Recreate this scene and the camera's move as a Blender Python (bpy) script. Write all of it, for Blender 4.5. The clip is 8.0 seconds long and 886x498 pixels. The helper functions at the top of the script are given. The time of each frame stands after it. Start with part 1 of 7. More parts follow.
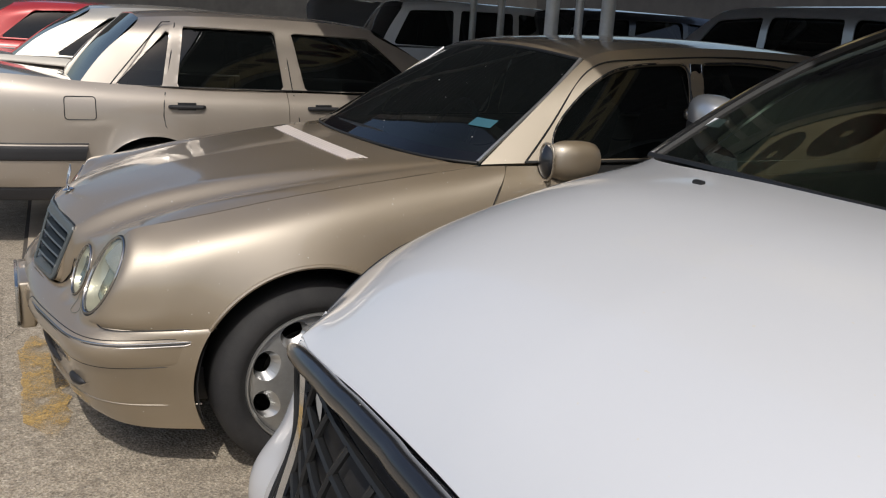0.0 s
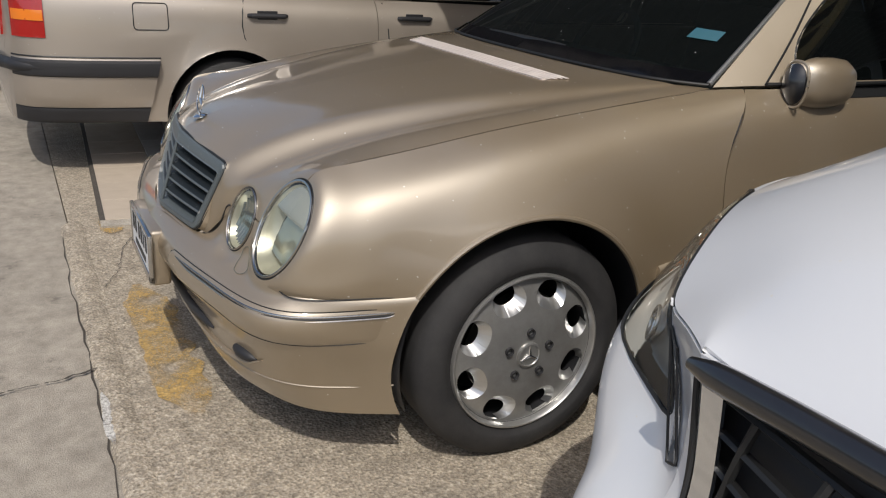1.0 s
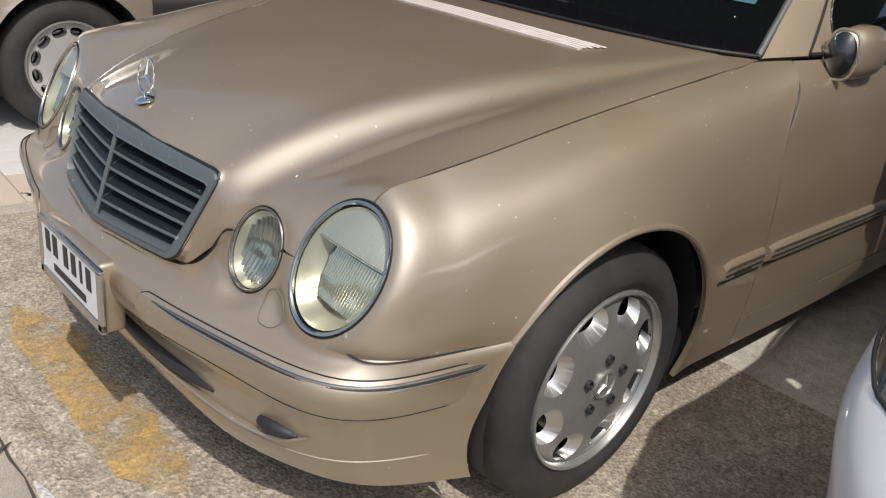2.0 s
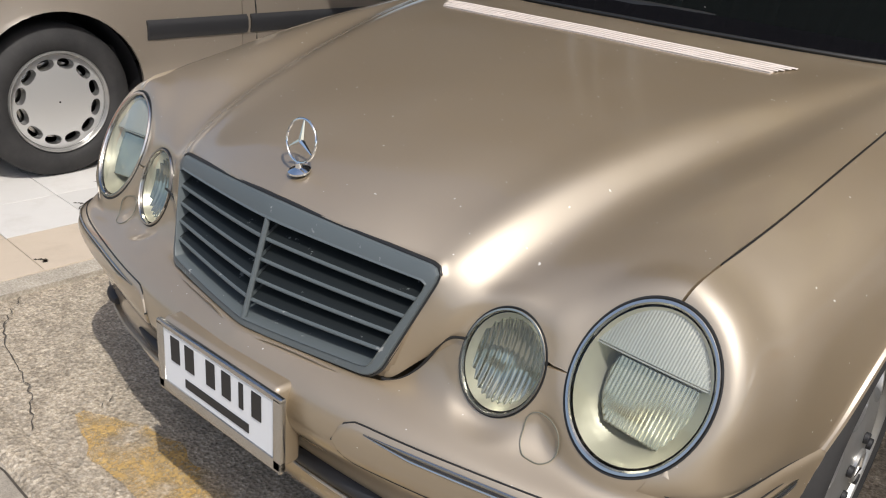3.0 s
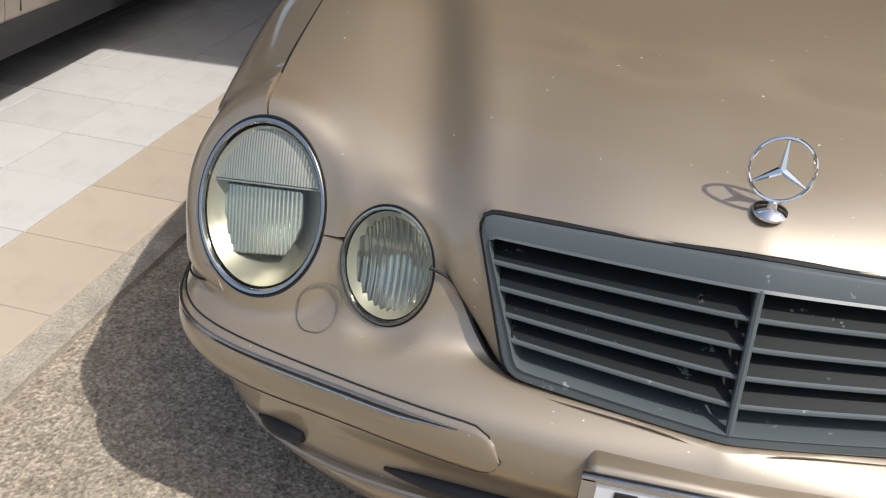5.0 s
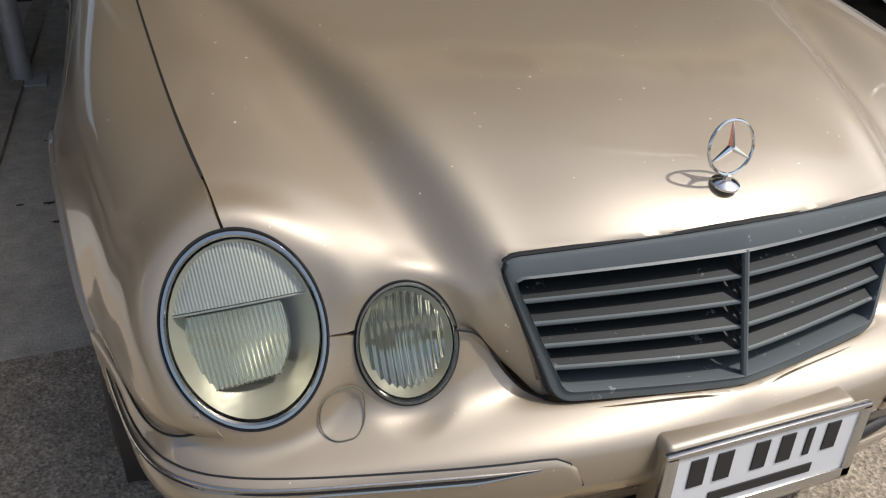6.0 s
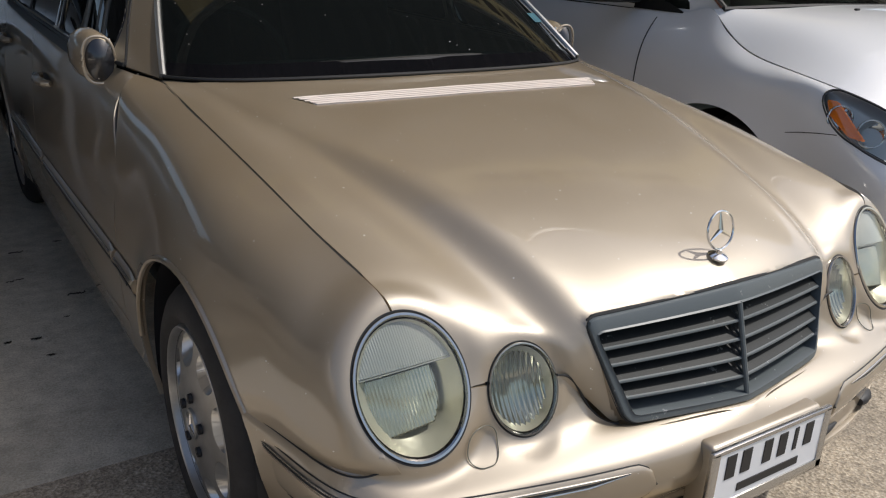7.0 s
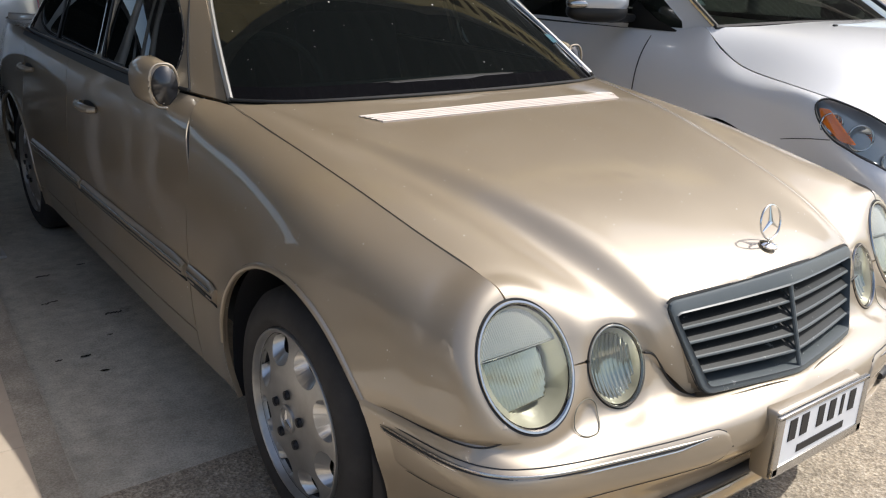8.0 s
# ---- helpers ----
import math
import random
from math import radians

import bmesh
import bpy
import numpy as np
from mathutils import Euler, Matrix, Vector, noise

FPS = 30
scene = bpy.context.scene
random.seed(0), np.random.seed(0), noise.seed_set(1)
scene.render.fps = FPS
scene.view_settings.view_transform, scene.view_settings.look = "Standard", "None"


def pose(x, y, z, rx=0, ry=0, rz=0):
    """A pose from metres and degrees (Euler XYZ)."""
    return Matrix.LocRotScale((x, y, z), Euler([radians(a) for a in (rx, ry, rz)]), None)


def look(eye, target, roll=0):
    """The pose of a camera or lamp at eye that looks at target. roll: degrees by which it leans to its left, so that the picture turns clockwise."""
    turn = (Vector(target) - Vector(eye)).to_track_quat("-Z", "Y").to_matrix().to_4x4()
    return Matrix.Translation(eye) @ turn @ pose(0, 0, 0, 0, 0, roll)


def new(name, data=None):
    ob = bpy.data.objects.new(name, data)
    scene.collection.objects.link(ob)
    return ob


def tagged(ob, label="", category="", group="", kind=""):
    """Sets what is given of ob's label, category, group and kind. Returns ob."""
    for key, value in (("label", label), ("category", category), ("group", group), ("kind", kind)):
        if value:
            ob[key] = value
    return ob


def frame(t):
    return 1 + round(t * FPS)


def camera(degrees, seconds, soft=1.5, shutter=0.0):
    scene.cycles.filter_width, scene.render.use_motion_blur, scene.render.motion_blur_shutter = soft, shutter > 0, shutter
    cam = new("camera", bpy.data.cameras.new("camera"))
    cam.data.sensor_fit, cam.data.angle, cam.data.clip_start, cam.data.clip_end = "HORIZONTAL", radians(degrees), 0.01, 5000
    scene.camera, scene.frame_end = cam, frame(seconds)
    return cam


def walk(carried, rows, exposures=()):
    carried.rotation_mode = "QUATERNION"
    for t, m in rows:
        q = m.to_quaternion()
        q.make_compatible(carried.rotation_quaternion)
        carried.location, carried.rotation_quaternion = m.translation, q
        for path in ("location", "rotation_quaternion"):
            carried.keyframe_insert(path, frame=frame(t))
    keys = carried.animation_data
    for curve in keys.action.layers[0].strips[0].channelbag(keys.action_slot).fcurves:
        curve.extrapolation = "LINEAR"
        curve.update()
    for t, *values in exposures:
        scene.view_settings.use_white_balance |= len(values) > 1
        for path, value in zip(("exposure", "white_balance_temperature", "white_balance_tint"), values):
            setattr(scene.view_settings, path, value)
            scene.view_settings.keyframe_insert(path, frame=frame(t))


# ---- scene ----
cam = camera(56.1, 8.0, 1.15)
PATH = [
    (0, (3.116, -0.792, 1.353), (1.405, 0.117, 0.857), 3.5),
    (0.5, (2.738, -0.891, 1.304), (1.035, -0.017, 0.725), 4.1),
    (1, (2.395, -1.101, 1.261), (0.742, -0.21, 0.574), 3.8),
    (1.2, (2.256, -1.16, 1.261), (0.659, -0.204, 0.528), 3.3),
    (2.3, (1.475, -1.42, 1.241), (0.262, -0.055, 0.427), 6.7),
    (2.5, (1.364, -1.459, 1.243), (0.184, -0.072, 0.414), 5.4),
    (3, (1.026, -1.491, 1.221), (-0.125, -0.067, 0.416), 5.2),
    (3.5, (0.695, -1.602, 1.194), (-0.247, -0.057, 0.342), 7.7),
    (4, (0.381, -1.608, 1.206), (-0.365, 0.027, 0.328), 3.3),
    (4.5, (0.062, -1.552, 1.179), (-0.581, 0.04, 0.154), 2.9),
    (5, (-0.222, -1.531, 1.191), (-0.512, 0.159, 0.161), 4.4),
    (5.2, (-0.328, -1.535, 1.149), (-0.511, 0.224, 0.215), 3.5),
    (6.3, (-0.895, -1.411, 1.254), (-0.011, 0.09, 0.271), 3.0),
    (6.5, (-0.999, -1.455, 1.266), (-0.037, 0.063, 0.389), 2.6),
    (7, (-1.257, -1.575, 1.308), (-0.225, -0.012, 0.605), 2.5),
    (7.5, (-1.523, -1.557, 1.324), (-0.456, 0.035, 0.75), -0.9),
    (7.8, (-1.577, -1.561, 1.321), (-0.488, 0.007, 0.680), 0.4),
    (8, (-1.581, -1.567, 1.317), (-0.449, -0.053, 0.664), 1.7),
]
walk(cam, [(t, look(eye, target, roll)) for t, eye, target, roll in PATH], [(0, -0.35), (1, -0.22), (2.5, 0.20), (3.5, 0.19), (5, 0.22), (6.5, 0.0), (7, 0.0), (7.5, 0.40), (8, 0.48)])


# ---- daylight ----
SUN_WAY = Vector((-0.655, 0.33, -1.0)).normalized()
world = bpy.data.worlds.new("sky")
scene.world = world
world.use_nodes = True
wn, wl = world.node_tree.nodes, world.node_tree.links
sky = wn.new("ShaderNodeTexSky")
sky.sky_type = "NISHITA"
sky.sun_disc = False
sky.sun_elevation = math.asin(-SUN_WAY.z)
sky.sun_rotation = math.atan2(-SUN_WAY.x, -SUN_WAY.y)
sky.dust_density = 3.0
sky.air_density = 1.0
wl.new(sky.outputs["Color"], wn["Background"].inputs["Color"])
wn["Background"].inputs["Strength"].default_value = 0.15
sun = new("sun", bpy.data.lights.new("sun", "SUN"))
sun.data.energy = 3.1
sun.data.angle = radians(0.55)
sun.data.color = (1.0, 0.965, 0.91)
sun.rotation_euler = SUN_WAY.to_track_quat("-Z", "Y").to_euler()
scene.view_settings.exposure = 0.0

# ---- materials ----
def material(name, colour, rough=0.5, metal=0.0, coat=0.0, coat_rough=0.03, spec=0.5):
    m = bpy.data.materials.new(name)
    m.use_nodes = True
    b = m.node_tree.nodes["Principled BSDF"]
    b.inputs["Base Color"].default_value = (*colour, 1)
    b.inputs["Roughness"].default_value = rough
    b.inputs["Metallic"].default_value = metal
    b.inputs["Coat Weight"].default_value = coat
    b.inputs["Coat Roughness"].default_value = coat_rough
    b.inputs["Specular IOR Level"].default_value = spec
    return m


def nodes_of(m):
    return m.node_tree.nodes, m.node_tree.links, m.node_tree.nodes["Principled BSDF"]


def noise_node(m, scale, detail=4.0, rough=0.6, stretch=None):
    n, l, b = nodes_of(m)
    tc = n.new("ShaderNodeTexCoord")
    t = n.new("ShaderNodeTexNoise")
    t.inputs["Scale"].default_value = scale
    t.inputs["Detail"].default_value = detail
    t.inputs["Roughness"].default_value = rough
    src = tc.outputs["Object"]
    if stretch:
        mp = n.new("ShaderNodeMapping")
        mp.inputs["Scale"].default_value = stretch
        l.new(src, mp.inputs["Vector"])
        src = mp.outputs["Vector"]
    l.new(src, t.inputs["Vector"])
    return t.outputs["Fac"]


def ramp(m, fac, stops):
    n, l, b = nodes_of(m)
    r = n.new("ShaderNodeValToRGB")
    e = r.color_ramp.elements
    while len(e) < len(stops):
        e.new(0.5)
    for k, (p, c) in zip(e, stops):
        k.position = p
        k.color = (*c, 1) if len(c) == 3 else c
    l.new(fac, r.inputs["Fac"])
    return r.outputs["Color"]


def mixed(m, a, b2, fac, mode="MIX"):
    n, l, b = nodes_of(m)
    x = n.new("ShaderNodeMix")
    x.data_type = "RGBA"
    x.blend_type = mode
    for sock, v in ((x.inputs[6], a), (x.inputs[7], b2), (x.inputs[0], fac)):
        if isinstance(v, (int, float)):
            sock.default_value = v
        elif isinstance(v, tuple):
            sock.default_value = (*v, 1)
        else:
            l.new(v, sock)
    return x.outputs[2]


def bumped(m, height, strength, dist):
    n, l, b = nodes_of(m)
    bp = n.new("ShaderNodeBump")
    bp.inputs["Strength"].default_value = strength
    bp.inputs["Distance"].default_value = dist
    l.new(height, bp.inputs["Height"])
    l.new(bp.outputs["Normal"], b.inputs["Normal"])


def car_paint(name, colour, metal, rough, dust=0.05, under=None):
    """Lacquered paint with fine flake, a film of dust and a few pale specks."""
    m = material(name, colour, rough, metal, 1.0, 0.03)
    n, l, b = nodes_of(m)
    dirt = ramp(m, noise_node(m, 5.0, 7.0, 0.65), ((0.35, (0, 0, 0)), (0.8, (1, 1, 1))))
    speck = ramp(m, noise_node(m, 105.0, 1.0, 0.4), ((0.795, (0, 0, 0)), (0.81, (1, 1, 1))))
    dusty = mixed(m, colour, (0.50, 0.46, 0.40), dust)
    c = mixed(m, colour, dusty, dirt)
    c = mixed(m, c, (0.70, 0.67, 0.61), speck)
    l.new(c, b.inputs["Base Color"])
    mt = ramp(m, speck, ((0.0, (metal,) * 3), (1.0, (0.0,) * 3)))
    l.new(mt, b.inputs["Metallic"])
    r = ramp(m, dirt, ((0.0, (rough,) * 3), (1.0, (rough + 0.07,) * 3)))
    l.new(r, b.inputs["Roughness"])
    cr = ramp(m, dirt, ((0.0, (0.03,) * 3), (1.0, (0.11,) * 3)))
    l.new(cr, b.inputs["Coat Roughness"])
    bp = n.new("ShaderNodeBump")
    bp.inputs["Strength"].default_value = 0.05
    bp.inputs["Distance"].default_value = 0.001
    l.new(noise_node(m, 900.0, 2.0), bp.inputs["Height"])
    l.new(bp.outputs["Normal"], b.inputs["Normal"])
    if under:
        # a brown ground coat shows between the silvery flakes
        u, mx = n.new("ShaderNodeBsdfPrincipled"), n.new("ShaderNodeMixShader")
        u.inputs["Roughness"].default_value = 0.5
        u.inputs["Coat Weight"].default_value = 1.0
        l.new(mixed(m, mixed(m, under, (0.40, 0.36, 0.30), mixed(m, (0, 0, 0), dirt, 0.12)), (0.70, 0.67, 0.61), speck), u.inputs["Base Color"])
        l.new(cr, u.inputs["Coat Roughness"])
        mx.inputs[0].default_value = 0.46
        l.new(b.outputs[0], mx.inputs[1])
        l.new(u.outputs[0], mx.inputs[2])
        l.new(mx.outputs[0], n["Material Output"].inputs["Surface"])
    return m


def glass(name, colour, rough=0.0, gloss=1.0, dust=False, film=0.0):
    """A thin pane: it lets tinted light through and mirrors by its angle."""
    m = bpy.data.materials.new(name)
    m.use_nodes = True
    n, l = m.node_tree.nodes, m.node_tree.links
    n.remove(n["Principled BSDF"])
    t, g, mix, f = n.new("ShaderNodeBsdfTransparent"), n.new("ShaderNodeBsdfGlossy"), n.new("ShaderNodeMixShader"), n.new("ShaderNodeFresnel")
    t.inputs["Color"].default_value = (*colour, 1)
    g.inputs["Roughness"].default_value = rough
    g.inputs["Color"].default_value = (gloss, gloss, gloss, 1)
    f.inputs["IOR"].default_value = 1.5
    l.new(f.outputs["Fac"], mix.inputs[0])
    l.new(t.outputs[0], mix.inputs[1])
    l.new(g.outputs[0], mix.inputs[2])
    last = mix.outputs[0]
    if film:
        # an even veil of fine dust
        fd, fm = n.new("ShaderNodeBsdfDiffuse"), n.new("ShaderNodeMixShader")
        fd.inputs["Color"].default_value = (0.44, 0.55, 0.55, 1)
        fm.inputs[0].default_value = film
        l.new(last, fm.inputs[1])
        l.new(fd.outputs[0], fm.inputs[2])
        last = fm.outputs[0]
    if dust:
        tc, ns, rp, df, mx = n.new("ShaderNodeTexCoord"), n.new("ShaderNodeTexNoise"), n.new("ShaderNodeValToRGB"), n.new("ShaderNodeBsdfDiffuse"), n.new("ShaderNodeMixShader")
        ns.inputs["Scale"].default_value = 75.0
        ns.inputs["Detail"].default_value = 1.0
        rp.color_ramp.elements[0].position, rp.color_ramp.elements[1].position = 0.795, 0.81
        df.inputs["Color"].default_value = (0.75, 0.74, 0.72, 1)
        l.new(tc.outputs["Object"], ns.inputs["Vector"])
        l.new(ns.outputs["Fac"], rp.inputs["Fac"])
        l.new(rp.outputs["Color"], mx.inputs[0])
        l.new(last, mx.inputs[1])
        l.new(df.outputs[0], mx.inputs[2])
        last = mx.outputs[0]
    l.new(last, n["Material Output"].inputs["Surface"])
    return m


GOLD = car_paint("champagne_paint", (0.495, 0.455, 0.390), 0.95, 0.48, under=(0.238, 0.163, 0.080))
WHITE = car_paint("white_paint", (0.69, 0.695, 0.705), 0.05, 0.40, 0.03)
BEIGE = car_paint("beige_paint", (0.48, 0.44, 0.39), 0.95, 0.48, under=(0.26, 0.21, 0.16))
SILVER = car_paint("silver_paint", (0.55, 0.57, 0.60), 0.7, 0.33)
PALE = car_paint("pale_paint", (0.50, 0.47, 0.41), 0.45, 0.40)
BLACKP = car_paint("black_paint", (0.012, 0.012, 0.014), 0.2, 0.3, 0.02)
REDP = car_paint("red_paint", (0.42, 0.02, 0.02), 0.2, 0.3, 0.02)
GREY_GRILLE = material("grey_plastic", (0.085, 0.10, 0.105), 0.42)
bumped(GREY_GRILLE, noise_node(GREY_GRILLE, 300), 0.08, 0.002)
_c = ramp(GREY_GRILLE, noise_node(GREY_GRILLE, 30, 3, 0.7), ((0.66, (0.085, 0.10, 0.105)), (0.70, (0.26, 0.27, 0.27))))
GREY_GRILLE.node_tree.links.new(_c, GREY_GRILLE.node_tree.nodes["Principled BSDF"].inputs["Base Color"])
# grille plastic darkened to paint the shade on the slats; chips stay paler
SHADED_BLADE = material("shaded_blade", (0.010, 0.013, 0.014), 0.5, 0.0, 0.0, 0.03, 0.3)
bumped(SHADED_BLADE, noise_node(SHADED_BLADE, 200), 0.1, 0.002)
_c = ramp(SHADED_BLADE, noise_node(SHADED_BLADE, 38, 3, 0.7), ((0.665, (0.010, 0.013, 0.014)), (0.70, (0.13, 0.14, 0.14))))
SHADED_BLADE.node_tree.links.new(_c, SHADED_BLADE.node_tree.nodes["Principled BSDF"].inputs["Base Color"])
DARK = material("dark_plastic", (0.018, 0.018, 0.02), 0.55)
bumped(DARK, noise_node(DARK, 240), 0.1, 0.002)
SEAL = material("black_rubber_seal", (0.012, 0.012, 0.012), 0.5)
CHROME = material("chrome", (0.78, 0.79, 0.80), 0.07, 1.0)
bumped(CHROME, noise_node(CHROME, 45, 3), 0.03, 0.002)
RIM_CHROME = material("rim_chrome", (0.50, 0.49, 0.47), 0.13, 1.0)
bumped(RIM_CHROME, noise_node(RIM_CHROME, 60, 3), 0.06, 0.002)
DULL_CHROME = material("worn_chrome", (0.55, 0.54, 0.52), 0.24, 1.0)
bumped(DULL_CHROME, noise_node(DULL_CHROME, 90, 4), 0.12, 0.002)
STRIP = material("worn_strip", (0.56, 0.54, 0.50), 0.22, 1.0)
bumped(STRIP, noise_node(STRIP, 60, 4), 0.15, 0.002)
TYRE = material("tyre_rubber", (0.022, 0.028, 0.029), 0.75)
_c = ramp(TYRE, noise_node(TYRE, 9, 6, 0.7), ((0.3, (0.013, 0.013, 0.014)), (0.75, (0.036, 0.034, 0.033))))
TYRE.node_tree.links.new(_c, TYRE.node_tree.nodes["Principled BSDF"].inputs["Base Color"])
bumped(TYRE, noise_node(TYRE, 120), 0.15, 0.003)
ALLOY = material("alloy", (0.42, 0.42, 0.41), 0.33, 0.7)
_c = ramp(ALLOY, noise_node(ALLOY, 14, 6, 0.7), ((0.3, (0.42, 0.42, 0.41)), (0.8, (0.30, 0.29, 0.27))))
ALLOY.node_tree.links.new(_c, ALLOY.node_tree.nodes["Principled BSDF"].inputs["Base Color"])
BRIGHT_ALLOY = material("polished_alloy", (0.58, 0.58, 0.57), 0.30, 0.9)
bumped(BRIGHT_ALLOY, noise_node(BRIGHT_ALLOY, 70), 0.08, 0.002)
REFLECTOR = material("lamp_reflector", (0.62, 0.61, 0.52), 0.34, 0.65)
bumped(REFLECTOR, noise_node(REFLECTOR, 26, 2, 0.5, (1, 1, 0.25)), 0.15, 0.01)
LENS = glass("lamp_lens", (0.96, 0.96, 0.90), 0.02)
SMOKED = material("smoked_lens", (0.22, 0.23, 0.235), 0.14, 0.2, 1.0)
bumped(SMOKED, noise_node(SMOKED, 40), 0.05, 0.002)
SMOKED_CHROME = material("lamp_housing", (0.42, 0.43, 0.44), 0.28, 0.5)
bumped(SMOKED_CHROME, noise_node(SMOKED_CHROME, 18, 2), 0.3, 0.01)
FLUTED = material("fluted_reflector", (0.56, 0.55, 0.44), 0.16, 0.85, 1.0)
SILVER_FLUTED = material("silver_reflector", (0.40, 0.41, 0.37), 0.14, 0.95, 1.0)
bumped(SILVER_FLUTED, noise_node(SILVER_FLUTED, 16, 1), 0.6, 0.016)
bumped(FLUTED, noise_node(FLUTED, 16, 1), 0.6, 0.014)
# dark tone for the lamp's painted shadow gap and the cap's shut line
GAP_LINE = material("gap_line", (0.13, 0.13, 0.10), 0.4)
PALE_LENS = material("pale_ribbed_lens", (0.42, 0.43, 0.40), 0.22, 0.35, 1.0)
bumped(PALE_LENS, noise_node(PALE_LENS, 25, 2), 0.3, 0.006)
AMBER = material("amber_lens", (0.75, 0.20, 0.02), 0.12, 0.0, 1.0)
REDLENS = material("red_lens", (0.34, 0.014, 0.010), 0.12, 0.0, 1.0)
TINT = glass("tinted_glass", (0.07, 0.08, 0.078), film=0.006)
TINT_DUSTY = glass("dusty_tinted_glass", (0.12, 0.165, 0.16), dust=True, film=0.008)
TINT_GREEN = glass("green_glass", (0.50, 0.60, 0.52))
BLACK_GLASS = material("black_glass", (0.004, 0.004, 0.005), 0.06)
INTERIOR = material("cabin_trim", (0.035, 0.035, 0.037), 0.7)
bumped(INTERIOR, noise_node(INTERIOR, 150), 0.2, 0.003)
CABIN_PALE = material("pale_cabin_trim", (0.36, 0.33, 0.28), 0.7)
bumped(CABIN_PALE, noise_node(CABIN_PALE, 90), 0.2, 0.003)
PLATE = material("plate_white", (0.72, 0.73, 0.74), 0.35)
INK = material("plate_ink", (0.015, 0.015, 0.016), 0.5)
STICKER = material("turquoise_paper", (0.03, 0.11, 0.145), 0.5)
VENT = material("pale_vent", (0.72, 0.64, 0.58), 0.5)
bumped(VENT, noise_node(VENT, 80), 0.1, 0.002)


def ground_material(name, dark, mid, light, grain=170.0, stain=(0.10, 0.09, 0.075), stones=0.0):
    m = material(name, mid, 0.9)
    n, l, b = nodes_of(m)
    big = noise_node(m, 1.3, 8.0, 0.65)
    fine = noise_node(m, grain, 3.0, 0.7)
    med = noise_node(m, 14.0, 8.0, 0.7)
    c = ramp(m, fine, ((0.30, dark), (0.48, mid), (0.66, light)))
    if stones:
        # pebbles of the exposed aggregate, each with a shade of its own
        vor, tc = n.new("ShaderNodeTexVoronoi"), n.new("ShaderNodeTexCoord")
        vor.inputs["Scale"].default_value = stones
        l.new(tc.outputs["Object"], vor.inputs["Vector"])
        shade = ramp(m, vor.outputs["Color"], ((0.10, (0.42, 0.41, 0.40)), (0.45, (0.95, 0.94, 0.92)), (0.85, (1.55, 1.52, 1.46))))
        c = mixed(m, c, shade, 0.45, "MULTIPLY")
        fine = vor.outputs["Distance"]
    c = mixed(m, c, ramp(m, med, ((0.3, (0.55, 0.53, 0.5)), (0.7, (1.15, 1.13, 1.1)))), 0.75, "MULTIPLY")
    c = mixed(m, c, stain, ramp(m, big, ((0.50, (0, 0, 0)), (0.74, (0.7, 0.7, 0.7)))))
    spots = ramp(m, noise_node(m, 5.5, 6.0, 0.75), ((0.60, (0, 0, 0)), (0.70, (0.55, 0.55, 0.55))))
    c = mixed(m, c, tuple(v * 0.6 for v in stain), spots)
    l.new(c, b.inputs["Base Color"])
    bumped(m, fine, 0.5, 0.006)
    return m


APRON = ground_material("rough_concrete", (0.19, 0.158, 0.118), (0.355, 0.306, 0.238), (0.53, 0.475, 0.395), 120.0, (0.16, 0.14, 0.115), 105.0)
ROAD = ground_material("road_concrete", (0.27, 0.24, 0.195), (0.37, 0.33, 0.275), (0.45, 0.41, 0.345), 240.0)
BAY = ground_material("bay_concrete", (0.40, 0.375, 0.315), (0.54, 0.51, 0.435), (0.66, 0.63, 0.54), 150.0, (0.22, 0.195, 0.155))
KERB = ground_material("kerb_concrete", (0.30, 0.265, 0.215), (0.42, 0.38, 0.32), (0.54, 0.50, 0.43), 150.0)


def tile_material(name, colour, stain):
    m = material(name, colour, 0.32)
    n, l, b = nodes_of(m)
    info = n.new("ShaderNodeObjectInfo")
    c = ramp(m, info.outputs["Random"], ((0.0, tuple(v * 0.95 for v in colour)), (1.0, tuple(min(1, v * 1.04) for v in colour))))
    c = mixed(m, c, stain, ramp(m, noise_node(m, 6, 8, 0.7), ((0.52, (0, 0, 0)), (0.85, (0.55, 0.55, 0.55)))))
    l.new(c, b.inputs["Base Color"])
    l.new(ramp(m, noise_node(m, 9, 5), ((0.3, (0.28,) * 3), (0.7, (0.55,) * 3))), b.inputs["Roughness"])
    return m


TILE_WHITE = tile_material("white_tile", (0.60, 0.585, 0.56), (0.38, 0.34, 0.29))
TILE_BEIGE = tile_material("beige_tile", (0.51, 0.43, 0.34), (0.32, 0.26, 0.20))
GROUT = ground_material("grout", (0.05, 0.045, 0.038), (0.08, 0.07, 0.06), (0.12, 0.105, 0.09))
HUBCAP = material("silver_plastic", (0.62, 0.62, 0.61), 0.34, 0.6)
bumped(HUBCAP, noise_node(HUBCAP, 60), 0.05, 0.002)
YELLOW = material("worn_yellow_paint", (0.58, 0.33, 0.05), 0.85)
STEEL = material("painted_steel", (0.48, 0.49, 0.50), 0.4, 0.3)
_c = ramp(STEEL, noise_node(STEEL, 8, 6), ((0.35, (0.50, 0.51, 0.52)), (0.75, (0.36, 0.35, 0.33))))
STEEL.node_tree.links.new(_c, STEEL.node_tree.nodes["Principled BSDF"].inputs["Base Color"])
ROOFING = material("roof_sheet", (0.14, 0.14, 0.145), 0.6, 0.2)
bumped(ROOFING, noise_node(ROOFING, 6), 0.2, 0.01)
# near-black: the gloom behind the car port is put into this colour
DARK_WALL = material("shade_dark_render", (0.05, 0.049, 0.047), 0.85)
